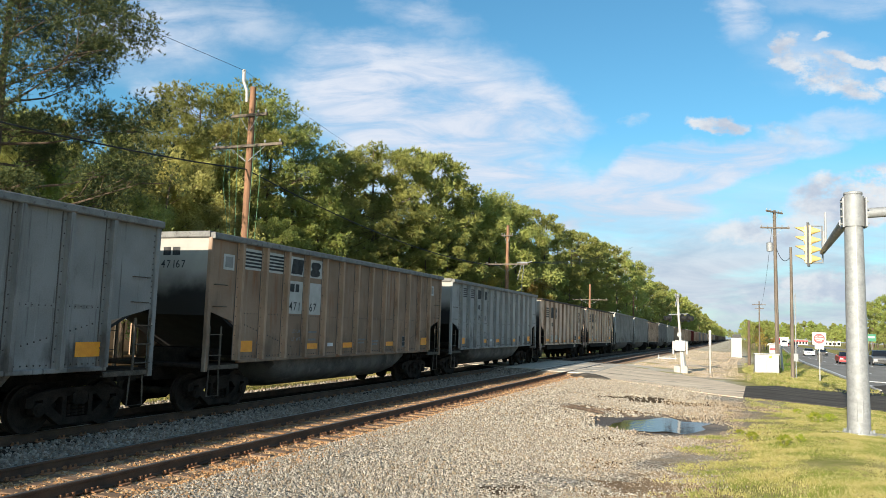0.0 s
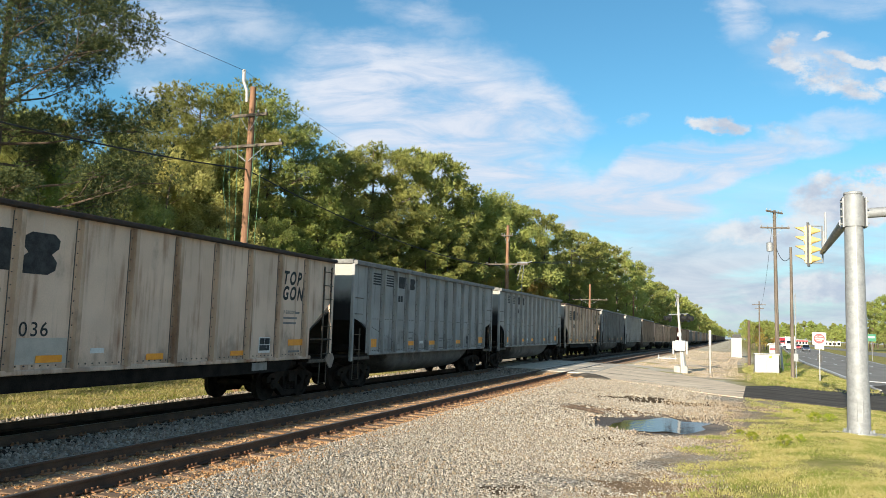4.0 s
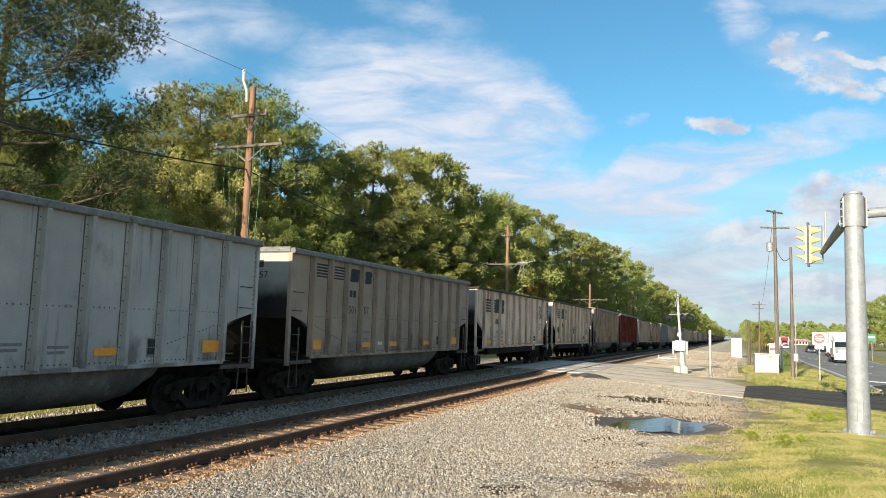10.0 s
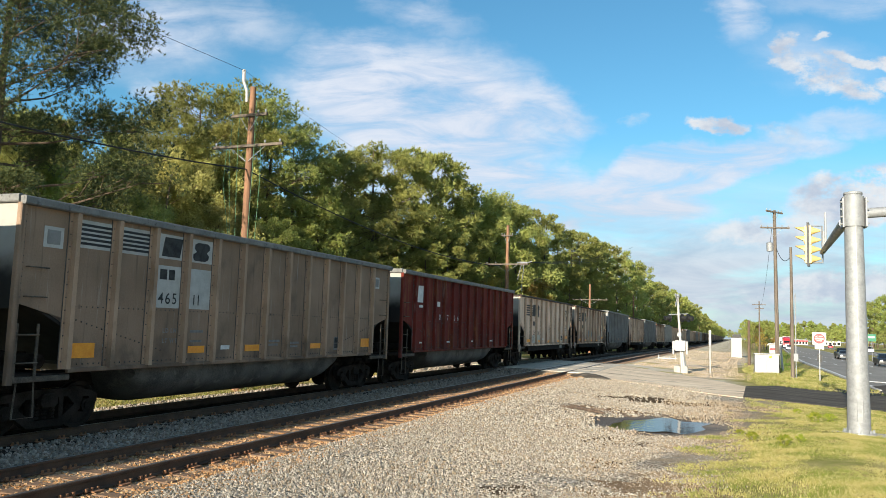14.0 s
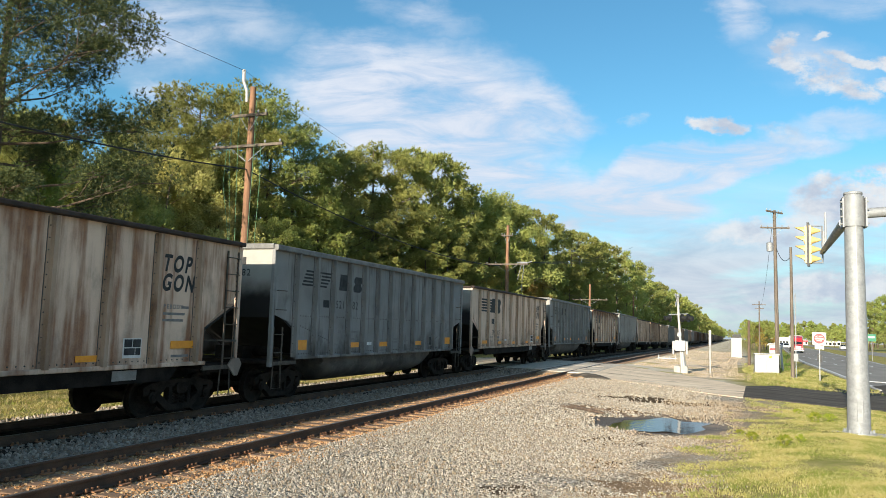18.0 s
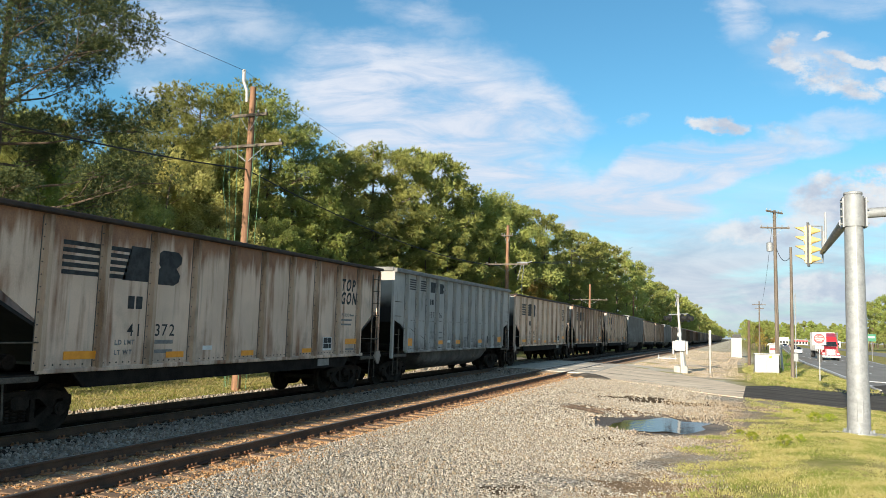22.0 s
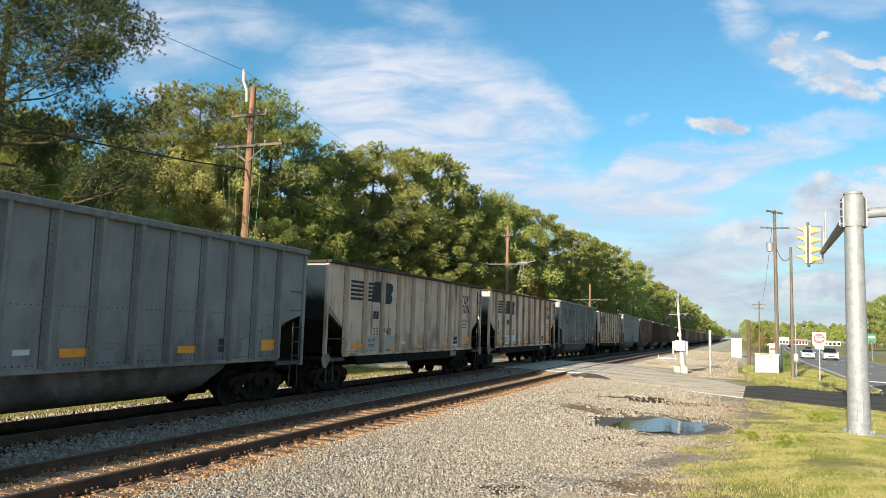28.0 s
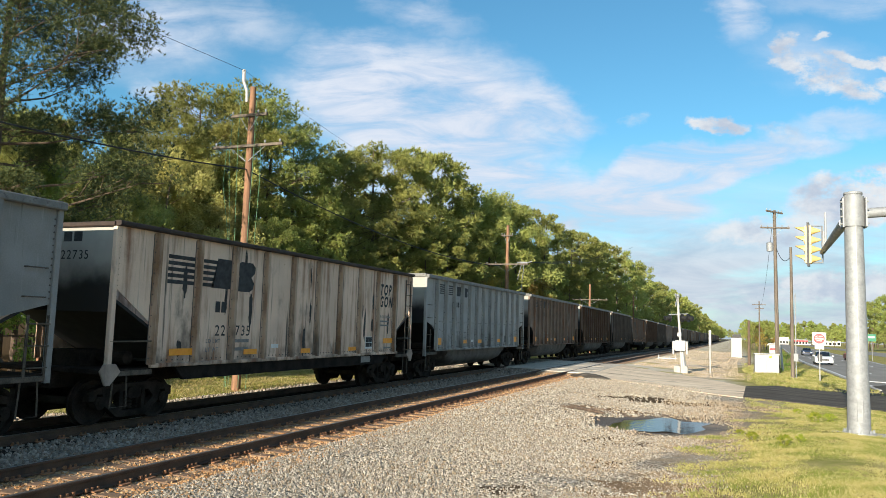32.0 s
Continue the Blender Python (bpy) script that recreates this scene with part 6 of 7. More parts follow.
def no_entry_sign():
    x, y = 4.92, 52.0
    z = level(x, y)
    s = thing("no_entry_sign", "white square sign with red disc on a steel post", "road sign", at=pose(x, y, z - 0.28, 0, 0, -4))
    part("post", Geo().box(-0.03, 0.03, -0.02, 0.02, -0.2, 3.35), GALV, s)
    pl = part("plate", Geo().box(-0.385, 0.385, -0.035, -0.022, 2.60, 3.37), WHITE_PAINT, s)
    disc = part("disc", Geo().tube([(0, -0.0355, 2.985), (0, -0.039, 2.985)], 0.31, 40), RED_SIGN, pl, "red disc")
    part("bar", Geo().box(-0.24, 0.24, -0.043, -0.0395, 2.93, 3.035), WHITE_PAINT, pl, "white bar")
    for body, zz in (("DO NOT", 3.085), ("ENTER", 2.81)):
        t = part("wording", text_mesh(body, 0.105, WHITE_PAINT, 0.003, "CENTER"), None, pl)
        t.matrix_basis = pose(0, -0.041, zz, 90, 0, 0)
    part("lower_plate", Geo().box(-0.26, 0.26, -0.034, -0.022, 2.32, 2.56), WHITE_PAINT, s)
    part("back_plate", Geo().box(-0.12, 0.16, 0.03, 0.05, 1.55, 2.0), BLACK_PAINT, s)


no_entry_sign()


def street_sign():
    s = thing("street_sign", "green street sign on a thin post by the median", "street sign", at=pose(20.4, 136, level(20.4, 136)))
    part("post", Geo().tube([(0, 0, -0.2), (0, 0, 4.3)], 0.05, 8), GALV, s)
    b = part("board", Geo().box(-1.15, 0.6, -0.06, -0.03, 3.1, 4.25), GREEN_SIGN, s)
    for i, (a, c) in enumerate(((-0.95, -0.6), (-0.5, -0.15), (-0.05, 0.4))):
        part("legend_bar", Geo().box(a, c, -0.068, -0.061, 3.6, 3.9), WHITE_PAINT, b)


street_sign()


def signal_mast():
    x, y = 2.75, 20.43
    z = level(x, y)
    s = thing("signal_mast", "galvanised steel traffic signal mast with two arms", "signal mast", at=pose(x, y, z))
    top = 5.75 - z
    part("shaft", Geo().tube([(0, 0, 0.06), (-0.005, 0, top * 0.5), (-0.01, 0, top)], [0.255, 0.225, 0.20], 28), GALV, s, "", True)
    part("cap", Geo().tube([(-0.01, 0, top), (-0.01, 0, top + 0.05), (-0.01, 0, top + 0.09)], [0.215, 0.21, 0.05], 28), GALV, s, "", True)
    base = part("base_plate", Geo().tube([(0, 0, 0.0), (0, 0, 0.06)], 0.36, 28), GALV_DULL, s)
    for k in range(8):
        a = 2 * math.pi * k / 8
        part("bolt", Geo().tube([(0.31 * math.cos(a), 0.31 * math.sin(a), 0.06), (0.31 * math.cos(a), 0.31 * math.sin(a), 0.13)], 0.028, 6), GALV_DULL, base)
    part("access_cover", Geo().box(-0.07, 0.07, -0.262, -0.235, 0.35, 0.85, 0.01), GALV, s)
    part("seam", Geo().box(-0.008, 0.008, -0.235, -0.215, 0.9, top - 0.7), GALV_DULL, s)
    # clamp collar where the arms meet the shaft
    part("collar", Geo().tube([(-0.01, 0, top - 0.80), (-0.01, 0, top - 0.06)], 0.245, 28), GALV, s, "", True)
    for sx in (-1, 1):
        fl = part("flange", Geo().box(sx * 0.25 - 0.02, sx * 0.25 + 0.02, -0.22, 0.22, top - 0.82, top - 0.10, 0.005), GALV, s)
        for k in range(4):
            part("bolt", Geo().tube([(sx * 0.27, -0.16, top - 0.74 + 0.18 * k), (sx * 0.31, -0.16, top - 0.74 + 0.18 * k)], 0.022, 6), GALV_DULL, fl)
    # one arm out across the highway, one along its side to the signal head
    part("arm", Geo().tube([(0.27, 0.05, top - 0.46), (4.0, 0.4, top - 0.20), (9.0, 0.9, top + 0.1)], [0.125, 0.11, 0.08], 16), GALV, s, "", True)
    a0, a1 = Vector((-0.18, 0.22, top - 0.66)), Vector((-0.06, 6.48, 4.99 - z))
    part("arm", Geo().tube([a0, a0.lerp(a1, 0.5), a1], [0.125, 0.105, 0.08], 16), GALV_DULL, s, "", True)
    for k in (0.80, 0.90):
        q = a0.lerp(a1, k)
        part("bracket", Geo().box(q.x - 0.03, q.x + 0.03, q.y - 0.03, q.y + 0.03, q.z - 0.1, q.z + 1.1 - 0.5 * (k > 0.85), 0.01), GALV, s)
    part("hanger", Geo().tube([(a1.x, a1.y - 0.1, a1.z), (a1.x, a1.y - 0.1, a1.z - 0.35), (a1.x - 0.42, a1.y - 0.14, a1.z - 0.35)], 0.03, 8), GALV, s)
    part("hanger", Geo().tube([(a1.x, a1.y - 0.1, a1.z), (a1.x, a1.y - 0.1, a1.z + 0.85), (a1.x - 0.42, a1.y - 0.14, a1.z + 0.85)], 0.03, 8), GALV, s)
    return s, top


signal, MAST_TOP = signal_mast()
solo("mast_footing", Geo().box(2.2, 4.6, 19.85, 21.0, level(2.75, 20.4) - 0.5, level(2.75, 20.4) + 0.002, 0.02), CONCRETE, "pale concrete footing of the signal mast", "footing", kind="structure")


def traffic_light(x, y, zc, yaw, label):
    """Four yellow sections with long visors, facing +y of its own axes."""
    t = thing("traffic_light", label, "traffic light", at=pose(x, y, zc, 0, 0, yaw))
    for i in range(4):
        z = 0.46 - 0.307 * i
        h = part("section", Geo().box(-0.17, 0.17, -0.10, 0.10, z - 0.15, z + 0.15, 0.02), SIGNAL_YELLOW, t)
        rings = []
        for reach, r in ((0.0, 0.140), (0.30, 0.140)):
            # cut away below, longest at the top
            rings.append([(r * math.cos(b), 0.10 + reach * (0.12 + 0.88 * max(0.0, math.sin(b)) ** 0.7), z + r * math.sin(b)) for b in [math.pi * (-0.12 + 1.24 * k / 14) for k in range(15)]] + [((r - 0.012) * math.cos(b), 0.10 + reach * (0.12 + 0.88 * max(0.0, math.sin(b)) ** 0.7), z + (r - 0.012) * math.sin(b)) for b in [math.pi * (1.12 - 1.24 * k / 14) for k in range(15)]])
        part("visor", Geo().rings(rings), SIGNAL_YELLOW, h)
        part("rear_cone", Geo().tube([(0, -0.10, z), (0, -0.36, z)], [0.13, 0.03], 12), SIGNAL_YELLOW, h)
        part("lens", Geo().tube([(0, 0.10, z), (0, 0.115, z)], 0.13, 16), GLASS_DARK, h)
    part("back_bar", Geo().box(-0.185, 0.185, -0.035, 0.035, -0.70, 0.72), BLACK_PAINT, t, "black mounting bar")
    return t


traffic_light(2.27, 26.75, 5.22, 82.0, "yellow four-section traffic light hung on the mast arm")


def fallen_branch():
    z = level(-4.4, 23.2) + 0.05
    b = thing("fallen_branch", "dark fallen branch lying on the gravel", "branch", at=pose(-4.4, 23.2, z, 0, 0, -38))
    part("stem", Geo().tube([(-0.9, 0, 0.02), (-0.3, 0.05, 0.06), (0.3, -0.02, 0.05), (0.95, 0.06, 0.02)], [0.03, 0.045, 0.05, 0.03], 7), BARK, b)
    part("twig", Geo().tube([(0.2, 0, 0.06), (0.6, 0.3, 0.10), (0.9, 0.42, 0.03)], [0.025, 0.02, 0.01], 6), BARK, b)


fallen_branch()


def asphalt_hump():
    """A rounded lip of dark patching asphalt where the side road meets the near rail."""
    g, n, m = Geo(), 20, 5
    c, s = math.cos(radians(-46)), math.sin(radians(-46))
    for r in range(m + 1):
        for i in range(n):
            a, k = 2 * math.pi * i / n, r / m
            u = 1.95 * k * math.cos(a) * (1 + 0.15 * noise.noise((math.cos(a) * 2, math.sin(a) * 2, 1.0)))
            v = 0.62 * k * math.sin(a) * (1 + 0.25 * noise.noise((math.cos(a) * 2, math.sin(a) * 2, 7.0)))
            x, y = -6.75 + u * c - v * s, 37.95 + u * s + v * c
            g.v.append((x, y, level(x, y) - 0.03 + 0.17 * (1 - k * k) + 0.02 * noise.noise((x * 3, y * 3, 0))))
    for r in range(m):
        for i in range(n):
            g.f.append((r * n + i, r * n + n + i, r * n + n + (i + 1) % n, r * n + (i + 1) % n))
    solo("asphalt_hump", g, ASPHALT_NEW, "dark rounded asphalt lip before the crossing", "road", kind="structure", smooth=True)


asphalt_hump()


# ---- lettering of the coal cars ----
DIGITS = {}


def lay_text(car, name, text, y, z, size, mat, gap_after=0, gap=0.0, lean=0.0, wide=1.0):
    """Digits laid on the side sheet, as one part."""
    vs, fs = [], []
    pen = y
    for i, ch in enumerate(text):
        if ch == " ":
            pen += 0.34 * size
            continue
        if ch not in DIGITS:
            me = text_mesh(ch, 1.0, LETTER, 0.038 if ch.isalpha() else 0.005)
            DIGITS[ch] = ([tuple(v.co) for v in me.vertices], [tuple(p.vertices) for p in me.polygons])
        v, f = DIGITS[ch]
        k = len(vs)
        vs += [(HALF_W + 0.006, pen + (q[0] * wide + q[1] * lean) * size, z + q[1] * size) for q in v]
        fs += [tuple(k + j for j in p) for p in f]
        pen += max(q[0] for q in v) * size * wide + 0.14 * size
        if i + 1 == gap_after:
            pen += gap
    g = Geo()
    g.v, g.f = vs, fs
    return part(name, g, mat, car)


def plate(car, name, y0, y1, z0, z1, mat, slant=0.0, label=""):
    x = HALF_W + 0.006
    g = Geo().extrude([(y0, z0), (y1, z0), (y1 + slant, z1), (y0 + slant, z1)], HALF_W + 0.001, x, 0)
    return part(name, g, mat, car, label)


def stripes(car, name, rows, mat):
    """Several painted bars (y0, y1, z0, z1) as one part."""
    g = Geo()
    for y0, y1, z0, z1 in rows:
        g.extrude([(y0, z0), (y1, z0), (y1, z1), (y0, z1)], HALF_W + 0.001, HALF_W + 0.006, 0)
    return part(name, g, mat, car)


def badge(car, y0, y1, z0, z1):
    """The emblem's rounded block, two lobes high, leaning with the rest."""
    w, h = y1 - y0, z1 - z0
    o = [(0.10, 0.0), (0.72, 0.0), (0.92, 0.12), (0.95, 0.32), (0.80, 0.50), (0.98, 0.66), (1.0, 0.86), (0.84, 1.0), (0.26, 1.0), (0.08, 0.88), (0.06, 0.66), (0.20, 0.50), (0.0, 0.34), (0.0, 0.14)]
    return part("emblem_block", Geo().extrude([(y0 + a * w, z0 + b * h) for a, b in o], HALF_W + 0.001, HALF_W + 0.006, 0), LETTER, car)


def blot(car, name, y, z, ry, rz, mat, seed, lift=0.0, label="", rag=0.30):
    """A patch with a ragged rim lying on the side sheet."""
    o = []
    for i in range(22):
        a = 2 * math.pi * i / 22
        r = 1 + rag * noise.noise((math.cos(a) * 2.1 + seed, math.sin(a) * 2.1, seed * 1.7)) + rag * 0.5 * noise.noise((math.cos(a) * 6 + seed, math.sin(a) * 6, 2.0))
        o.append((y + ry * r * math.cos(a), z + rz * r * math.sin(a)))
    return part(name, Geo().extrude(o, HALF_W + 0.0005, HALF_W + 0.0035 + lift, 0), mat, car, label)


def scars(car, number):
    """Marks that single cars carry: bare rust patches, worn rings, drips."""
    if number == "41811":
        for i, (y, z, ry, rz) in enumerate(((-5.34, 2.18, 0.30, 0.22), (-0.27, 2.17, 0.42, 0.27), (-1.08, 2.18, 0.09, 0.10), (5.12, 2.14, 0.36, 0.21))):
            blot(car, "rust_patch", y, z, ry, rz, RUST_BARE, i + 1.0, label="dark bare rust patch")
        plate(car, "reflector", 5.44, 5.58, 1.88, 2.36, YELLOW, 0, "yellow reflective strip")
    elif number == "52368":
        for i, (y, r) in enumerate(((-3.53, 0.40), (-2.59, 0.38), (-0.40, 0.28), (0.63, 0.28), (2.70, 0.27), (3.70, 0.30))):
            blot(car, "worn_ring", y, 2.02, r, 0.27, STENCIL_CLEAN, i + 3.0, label="pale worn ring in the paint", rag=0.12)
            blot(car, "worn_spot", y, 2.02, r * 0.72, 0.19, SCUFF, i + 8.0, 0.002, rag=0.12)
    elif number == "21625":
        blot(car, "tar_drip", -5.64, 2.35, 0.07, 0.27, BLACK_PAINT, 2.0, label="black drip")
        blot(car, "tar_drip", -5.62, 1.93, 0.06, 0.06, BLACK_PAINT, 5.0)
    elif number == "39954":
        for i, y in enumerate((-1.95, -0.62)):
            blot(car, "grey_patch", y + 0.55, 2.0 - 0.05 * i, 0.42, 0.28, SCUFF_GREY, i + 4.0, label="grey touched-up patch")
    elif number in ("39692", "22735"):
        rng = random.Random(int(number))
        for i in range(16):
            y, z = rng.uniform(-5.6, 5.6), rng.uniform(1.5, 3.7)
            blot(car, "tar_drip", y, z, rng.uniform(0.03, 0.07), rng.uniform(0.15, 0.55), SOOT_RUN, i + 0.5, label="black run of tar", rag=0.5)


def letter_car(k, car, tub, number, style):
    if style == "r":
        c = plate(car, "emblem", -5.9, -5.35, 3.1, 3.75, LETTER_W, 0.08)
        plate(car, "emblem_bar", -5.7, -5.1, 2.9, 3.0, LETTER_W)
        for i, ch in enumerate(number):
            lay_text(car, "car_number", ch, -4.0 + (0.42 * i if i < 2 else 0.5 + 0.42 * i), 2.45, 0.33, LETTER_W)
        plate(car, "mark_bar", -3.95, -3.5, 3.0, 3.2, LETTER_W)
        for y in (-5.6, -2.6, 0.6, 3.4):
            plate(car, "stencil", y, y + 0.45, 1.5, 1.56, LETTER_W)
        return
    if tub and style == "n":
        stripes(car, "striped_emblem", [(-5.92 + 0.05 * i, -5.05 + 0.04 * i, 3.25 + 0.10 * i, 3.305 + 0.10 * i) for i in range(5)], LETTER)
        stripes(car, "striped_emblem", [(-4.92 + 0.02 * i, -4.55 + 0.09 * i, 3.25 + 0.10 * i, 3.305 + 0.10 * i) for i in range(5)], LETTER)
        plate(car, "emblem_block", -3.78, -3.16, 3.22, 3.72, LETTER, 0.06)
        badge(car, -2.85, -2.25, 3.21, 3.71)
        plate(car, "mark_bar", -4.70, -4.35, 2.66, 2.88, LETTER)
        if number:
            lay_text(car, "car_number", number[:3], -3.95, 2.66, 0.34, LETTER)
            lay_text(car, "car_number", number[3:], -2.88, 2.66, 0.34, LETTER)
    elif tub:
        patch = number in ("47167", "46511")
        for y in (-6.08, -5.03):
            stripes(car, "striped_emblem", [(y, y + 0.83, 3.55 + 0.088 * i, 3.60 + 0.088 * i) for i in range(5)], LETTER).location.x = 0.006 * patch
        plate(car, "emblem_block", -3.92, -3.36, 3.54, 3.96, LETTER, 0.08).location.x = 0.006 * patch
        badge(car, -2.92, -2.36, 3.53, 3.95).location.x = 0.006 * patch
        if patch:
            for y0, y1 in ((-6.10, -5.22), (-5.06, -4.18), (-4.06, -3.18), (-3.0, -2.24)):
                plate(car, "repaint_patch", y0, y1, 3.49, 4.02, PATCH, 0, "pale repainted patch")
            for y in (-6.86, 6.22):
                plate(car, "repaint_patch", y, y + 0.42, 3.42, 3.80, PATCH)
                plate(car, "patch_centre", y + 0.07, y + 0.35, 3.48, 3.74, SCUFF_GREY).location.x = 0.006
        if patch:
            for y0, y1 in ((-4.06, -3.24), (-3.0, -2.24)):
                plate(car, "repaint_patch", y0, y1, 2.43, 3.34, PATCH, 0, "pale repainted patch")
        dx = 0.006 if patch else 0
        m = plate(car, "mark_bar", -3.93, -3.72, 3.04, 3.26, LETTER)
        m2 = plate(car, "mark_bar", -3.66, -3.48, 3.04, 3.26, LETTER)
        obs = [m, m2]
        if number:
            obs.append(lay_text(car, "car_number", number[:3], -3.95, 2.52, 0.34, LETTER))
            obs.append(lay_text(car, "car_number", number[3:], -2.90, 2.52, 0.34, LETTER))
        for o in obs:
            o.location.x = dx
    else:
        stripes(car, "striped_emblem", [(-5.78, -4.24 + 0.03 * i, 2.97 + 0.137 * i, 3.055 + 0.137 * i) for i in range(5)], LETTER)
        plate(car, "emblem_block", -4.32, -3.56, 2.95, 3.66, LETTER, 0.20)
        badge(car, -3.42, -2.62, 2.92, 3.66)
        plate(car, "mark_bar", -4.12, -3.95, 2.38, 2.64, LETTER)
        plate(car, "mark_bar", -3.90, -3.73, 2.38, 2.64, LETTER)
        if number:
            lay_text(car, "car_number", number[:2], -4.10, 1.83, 0.36, LETTER)
            lay_text(car, "car_number", number[2:], -3.33, 1.83, 0.36, LETTER)
        for word, z in (("TOP", 3.24), ("GON", 2.82)):
            lay_text(car, "slogan", word, 4.62, z, 0.50, LETTER, lean=0.18, wide=0.76)
        if number in ("21408", "42036", "25664", "21369", "25748", "21625"):
            for y0, y1 in ((-4.58, -3.66), (-3.36, -2.30)):
                plate(car, "stencil_panel", y0, y1, 1.34, 1.80, LETTER_W if number == "21625" else STENCIL_CLEAN, 0, "repainted stencil panel")
            for word, y, z in (("LD LMT", -4.46, 1.62), ("LT WT", -4.46, 1.44)):
                lay_text(car, "stencil_wording", word, y, z, 0.135, LETTER).location.x = 0.006
            for word, y, z in ((("226 100", -3.24, 1.62), ("59900", -3.24, 1.42)) if number == "21625" else ()):
                lay_text(car, "stencil_wording", word, y, z, 0.135, LETTER).location.x = 0.006
        else:
            for word, y, z in (("LD LMT", -4.40, 1.66), ("LT WT", -4.40, 1.46)):
                lay_text(car, "stencil_wording", word, y, z, 0.13, STENCIL)
            for z in (1.66, 1.46):
                plate(car, "stencil_line", -3.30, -2.75, z, z + 0.08, STENCIL)
        for word, z, size in (("REBODY", 2.42, 0.13),):
            lay_text(car, "stencil_wording", word, 4.72, z, size, STENCIL)
    # number high on the end sheet
    if number:
        t = lay_text(car, "end_number", number, 0, 0, 0.26, LETTER)
        end = (TUB_L if tub else GON_L) / 2 - 0.03
        t.matrix_basis = Matrix.LocRotScale((0.15, -end - 0.024 + HALF_W + 0.006, 3.42 if tub else 3.36), Euler((0, 0, radians(-90))), None)
        for i in range(2):
            b = part("end_mark", Geo().box(0.2 + 0.28 * i, 0.42 + 0.28 * i, -end - 0.026, -end - 0.0205, 3.72, 3.92), LETTER, car)
    # yellow reflectors and stencils
    if tub:
        marks = [(-6.08, -5.55, 1.42, 1.70), (-2.92, -2.36, 1.44, 1.60), (-0.82, -0.22, 1.44, 1.60), (2.28, 2.84, 1.45, 1.60), (5.40, 5.98, 1.44, 1.72)]
    else:
        marks = [(-5.60, -4.72, 1.40, 1.55), (-2.95, -2.40, 1.36, 1.49), (-0.30, 0.20, 1.33, 1.46), (2.50, 3.0, 1.34, 1.46), (5.0, 5.75, 1.55, 1.72)]
    for y0, y1, z0, z1 in marks:
        plate(car, "reflector", y0, y1, z0, z1, YELLOW, 0, "yellow reflective strip").location.x = 0.014
    dp = plate(car, "data_plate", 3.66, 4.16, 1.38, 1.78, LETTER_W if not tub else STENCIL, 0, "small data plate")
    stripes(dp, "data_grid", [(3.69, 3.90, 1.60, 1.76), (3.92, 4.13, 1.60, 1.76), (3.69, 3.98, 1.44, 1.58), (4.0, 4.13, 1.44, 1.58)], LETTER).location.x = 0.006
    if not tub:
        plate(car, "sill_label", 3.45, 4.10, 0.93, 1.13, STENCIL_PALE).location.x = -0.022
        for y0, y1, z in ((5.28, 5.52, 2.43), (4.72, 5.40, 2.28), (4.72, 5.36, 2.14), (5.05, 5.60, 1.36)):
            plate(car, "stencil", y0, y1, z, z + 0.055, STENCIL)
    plate(car, "placard", -1.75, -1.42, 1.50, 1.60, LETTER_W)
    if tub:
        for word, z in (("LD LMT", 1.90), ("LT WT", 1.68)):
            lay_text(car, "stencil_wording", word, -3.74, z, 0.13, STENCIL)
        for y0, y1, z in ((-2.86, -2.42, 1.90), (-2.86, -2.46, 1.68), (0.22, 0.72, 1.66), (0.22, 0.64, 1.56), (1.24, 1.70, 1.60), (1.24, 1.62, 1.50), (-5.35, -5.02, 1.62), (-5.35, -5.06, 1.50)):
            plate(car, "stencil", y0, y1, z, z + 0.055, STENCIL)
    scars(car, number)


RUST_BARE = surface("bare dark rust", (0.045, 0.020, 0.013), (0.13, 0.05, 0.028), 0.9, 5.0, 0, 0.5, 50)
SCUFF = surface("worn warm grey steel", (0.22, 0.205, 0.18), (0.30, 0.28, 0.25), 0.8, 5.0)
SCUFF_GREY = surface("grey touch-up paint", (0.19, 0.185, 0.175), (0.27, 0.262, 0.25), 0.7, 4.0)
SOOT_RUN = surface("black tar run", (0.010, 0.009, 0.009), (0.035, 0.03, 0.028), 0.7, 6.0)
STENCIL_CLEAN = surface("cleaner pale paint", (0.40, 0.37, 0.32), (0.50, 0.46, 0.40), 0.75, 5.0)
STENCIL_PALE = surface("dusty pale label", (0.20, 0.185, 0.165), (0.30, 0.28, 0.25), 0.8, 6.0)
PATCH = surface("pale repaint patch", (0.40, 0.39, 0.36), (0.52, 0.51, 0.48), 0.7, 4.0)
STENCIL = surface("faint grey stencil", (0.14, 0.135, 0.13), (0.24, 0.23, 0.22), 0.8, 9.0)
KIND = {row[0]: row[1] for row in TRAIN}
for k_, car_, y_, tub_, num_ in cars:
    if k_ in KIND:
        letter_car(k_, car_, tub_, num_, "r" if KIND[k_] == "r" else ("n" if num_.startswith("52") else ""))
    elif k_ < 24:
        letter_car(k_, car_, tub_, "", "")


# ---- highway traffic ----
def body_paint(name, col, rough=0.42):
    m, n = material(name)
    p = n.add("ShaderNodeTexCoord").outputs["Object"]
    c = n.mix(n.noise(p, 3.0, 4.0), col, tuple(x * 0.82 for x in col))
    b = principled(n, c, rough, 0.0, None)
    b.inputs["Coat Weight"].default_value = 0.12
    return m


LAMP_GLASS = surface("headlight glass", (0.62, 0.64, 0.66), (0.8, 0.82, 0.84), 0.15, 8.0)
RED_LAMP = surface("red tail lamp", (0.30, 0.01, 0.01), (0.42, 0.02, 0.02), 0.25, 8.0)
WHEEL = surface("alloy wheel", (0.30, 0.30, 0.31), (0.45, 0.45, 0.46), 0.35, 6.0, 0.7)
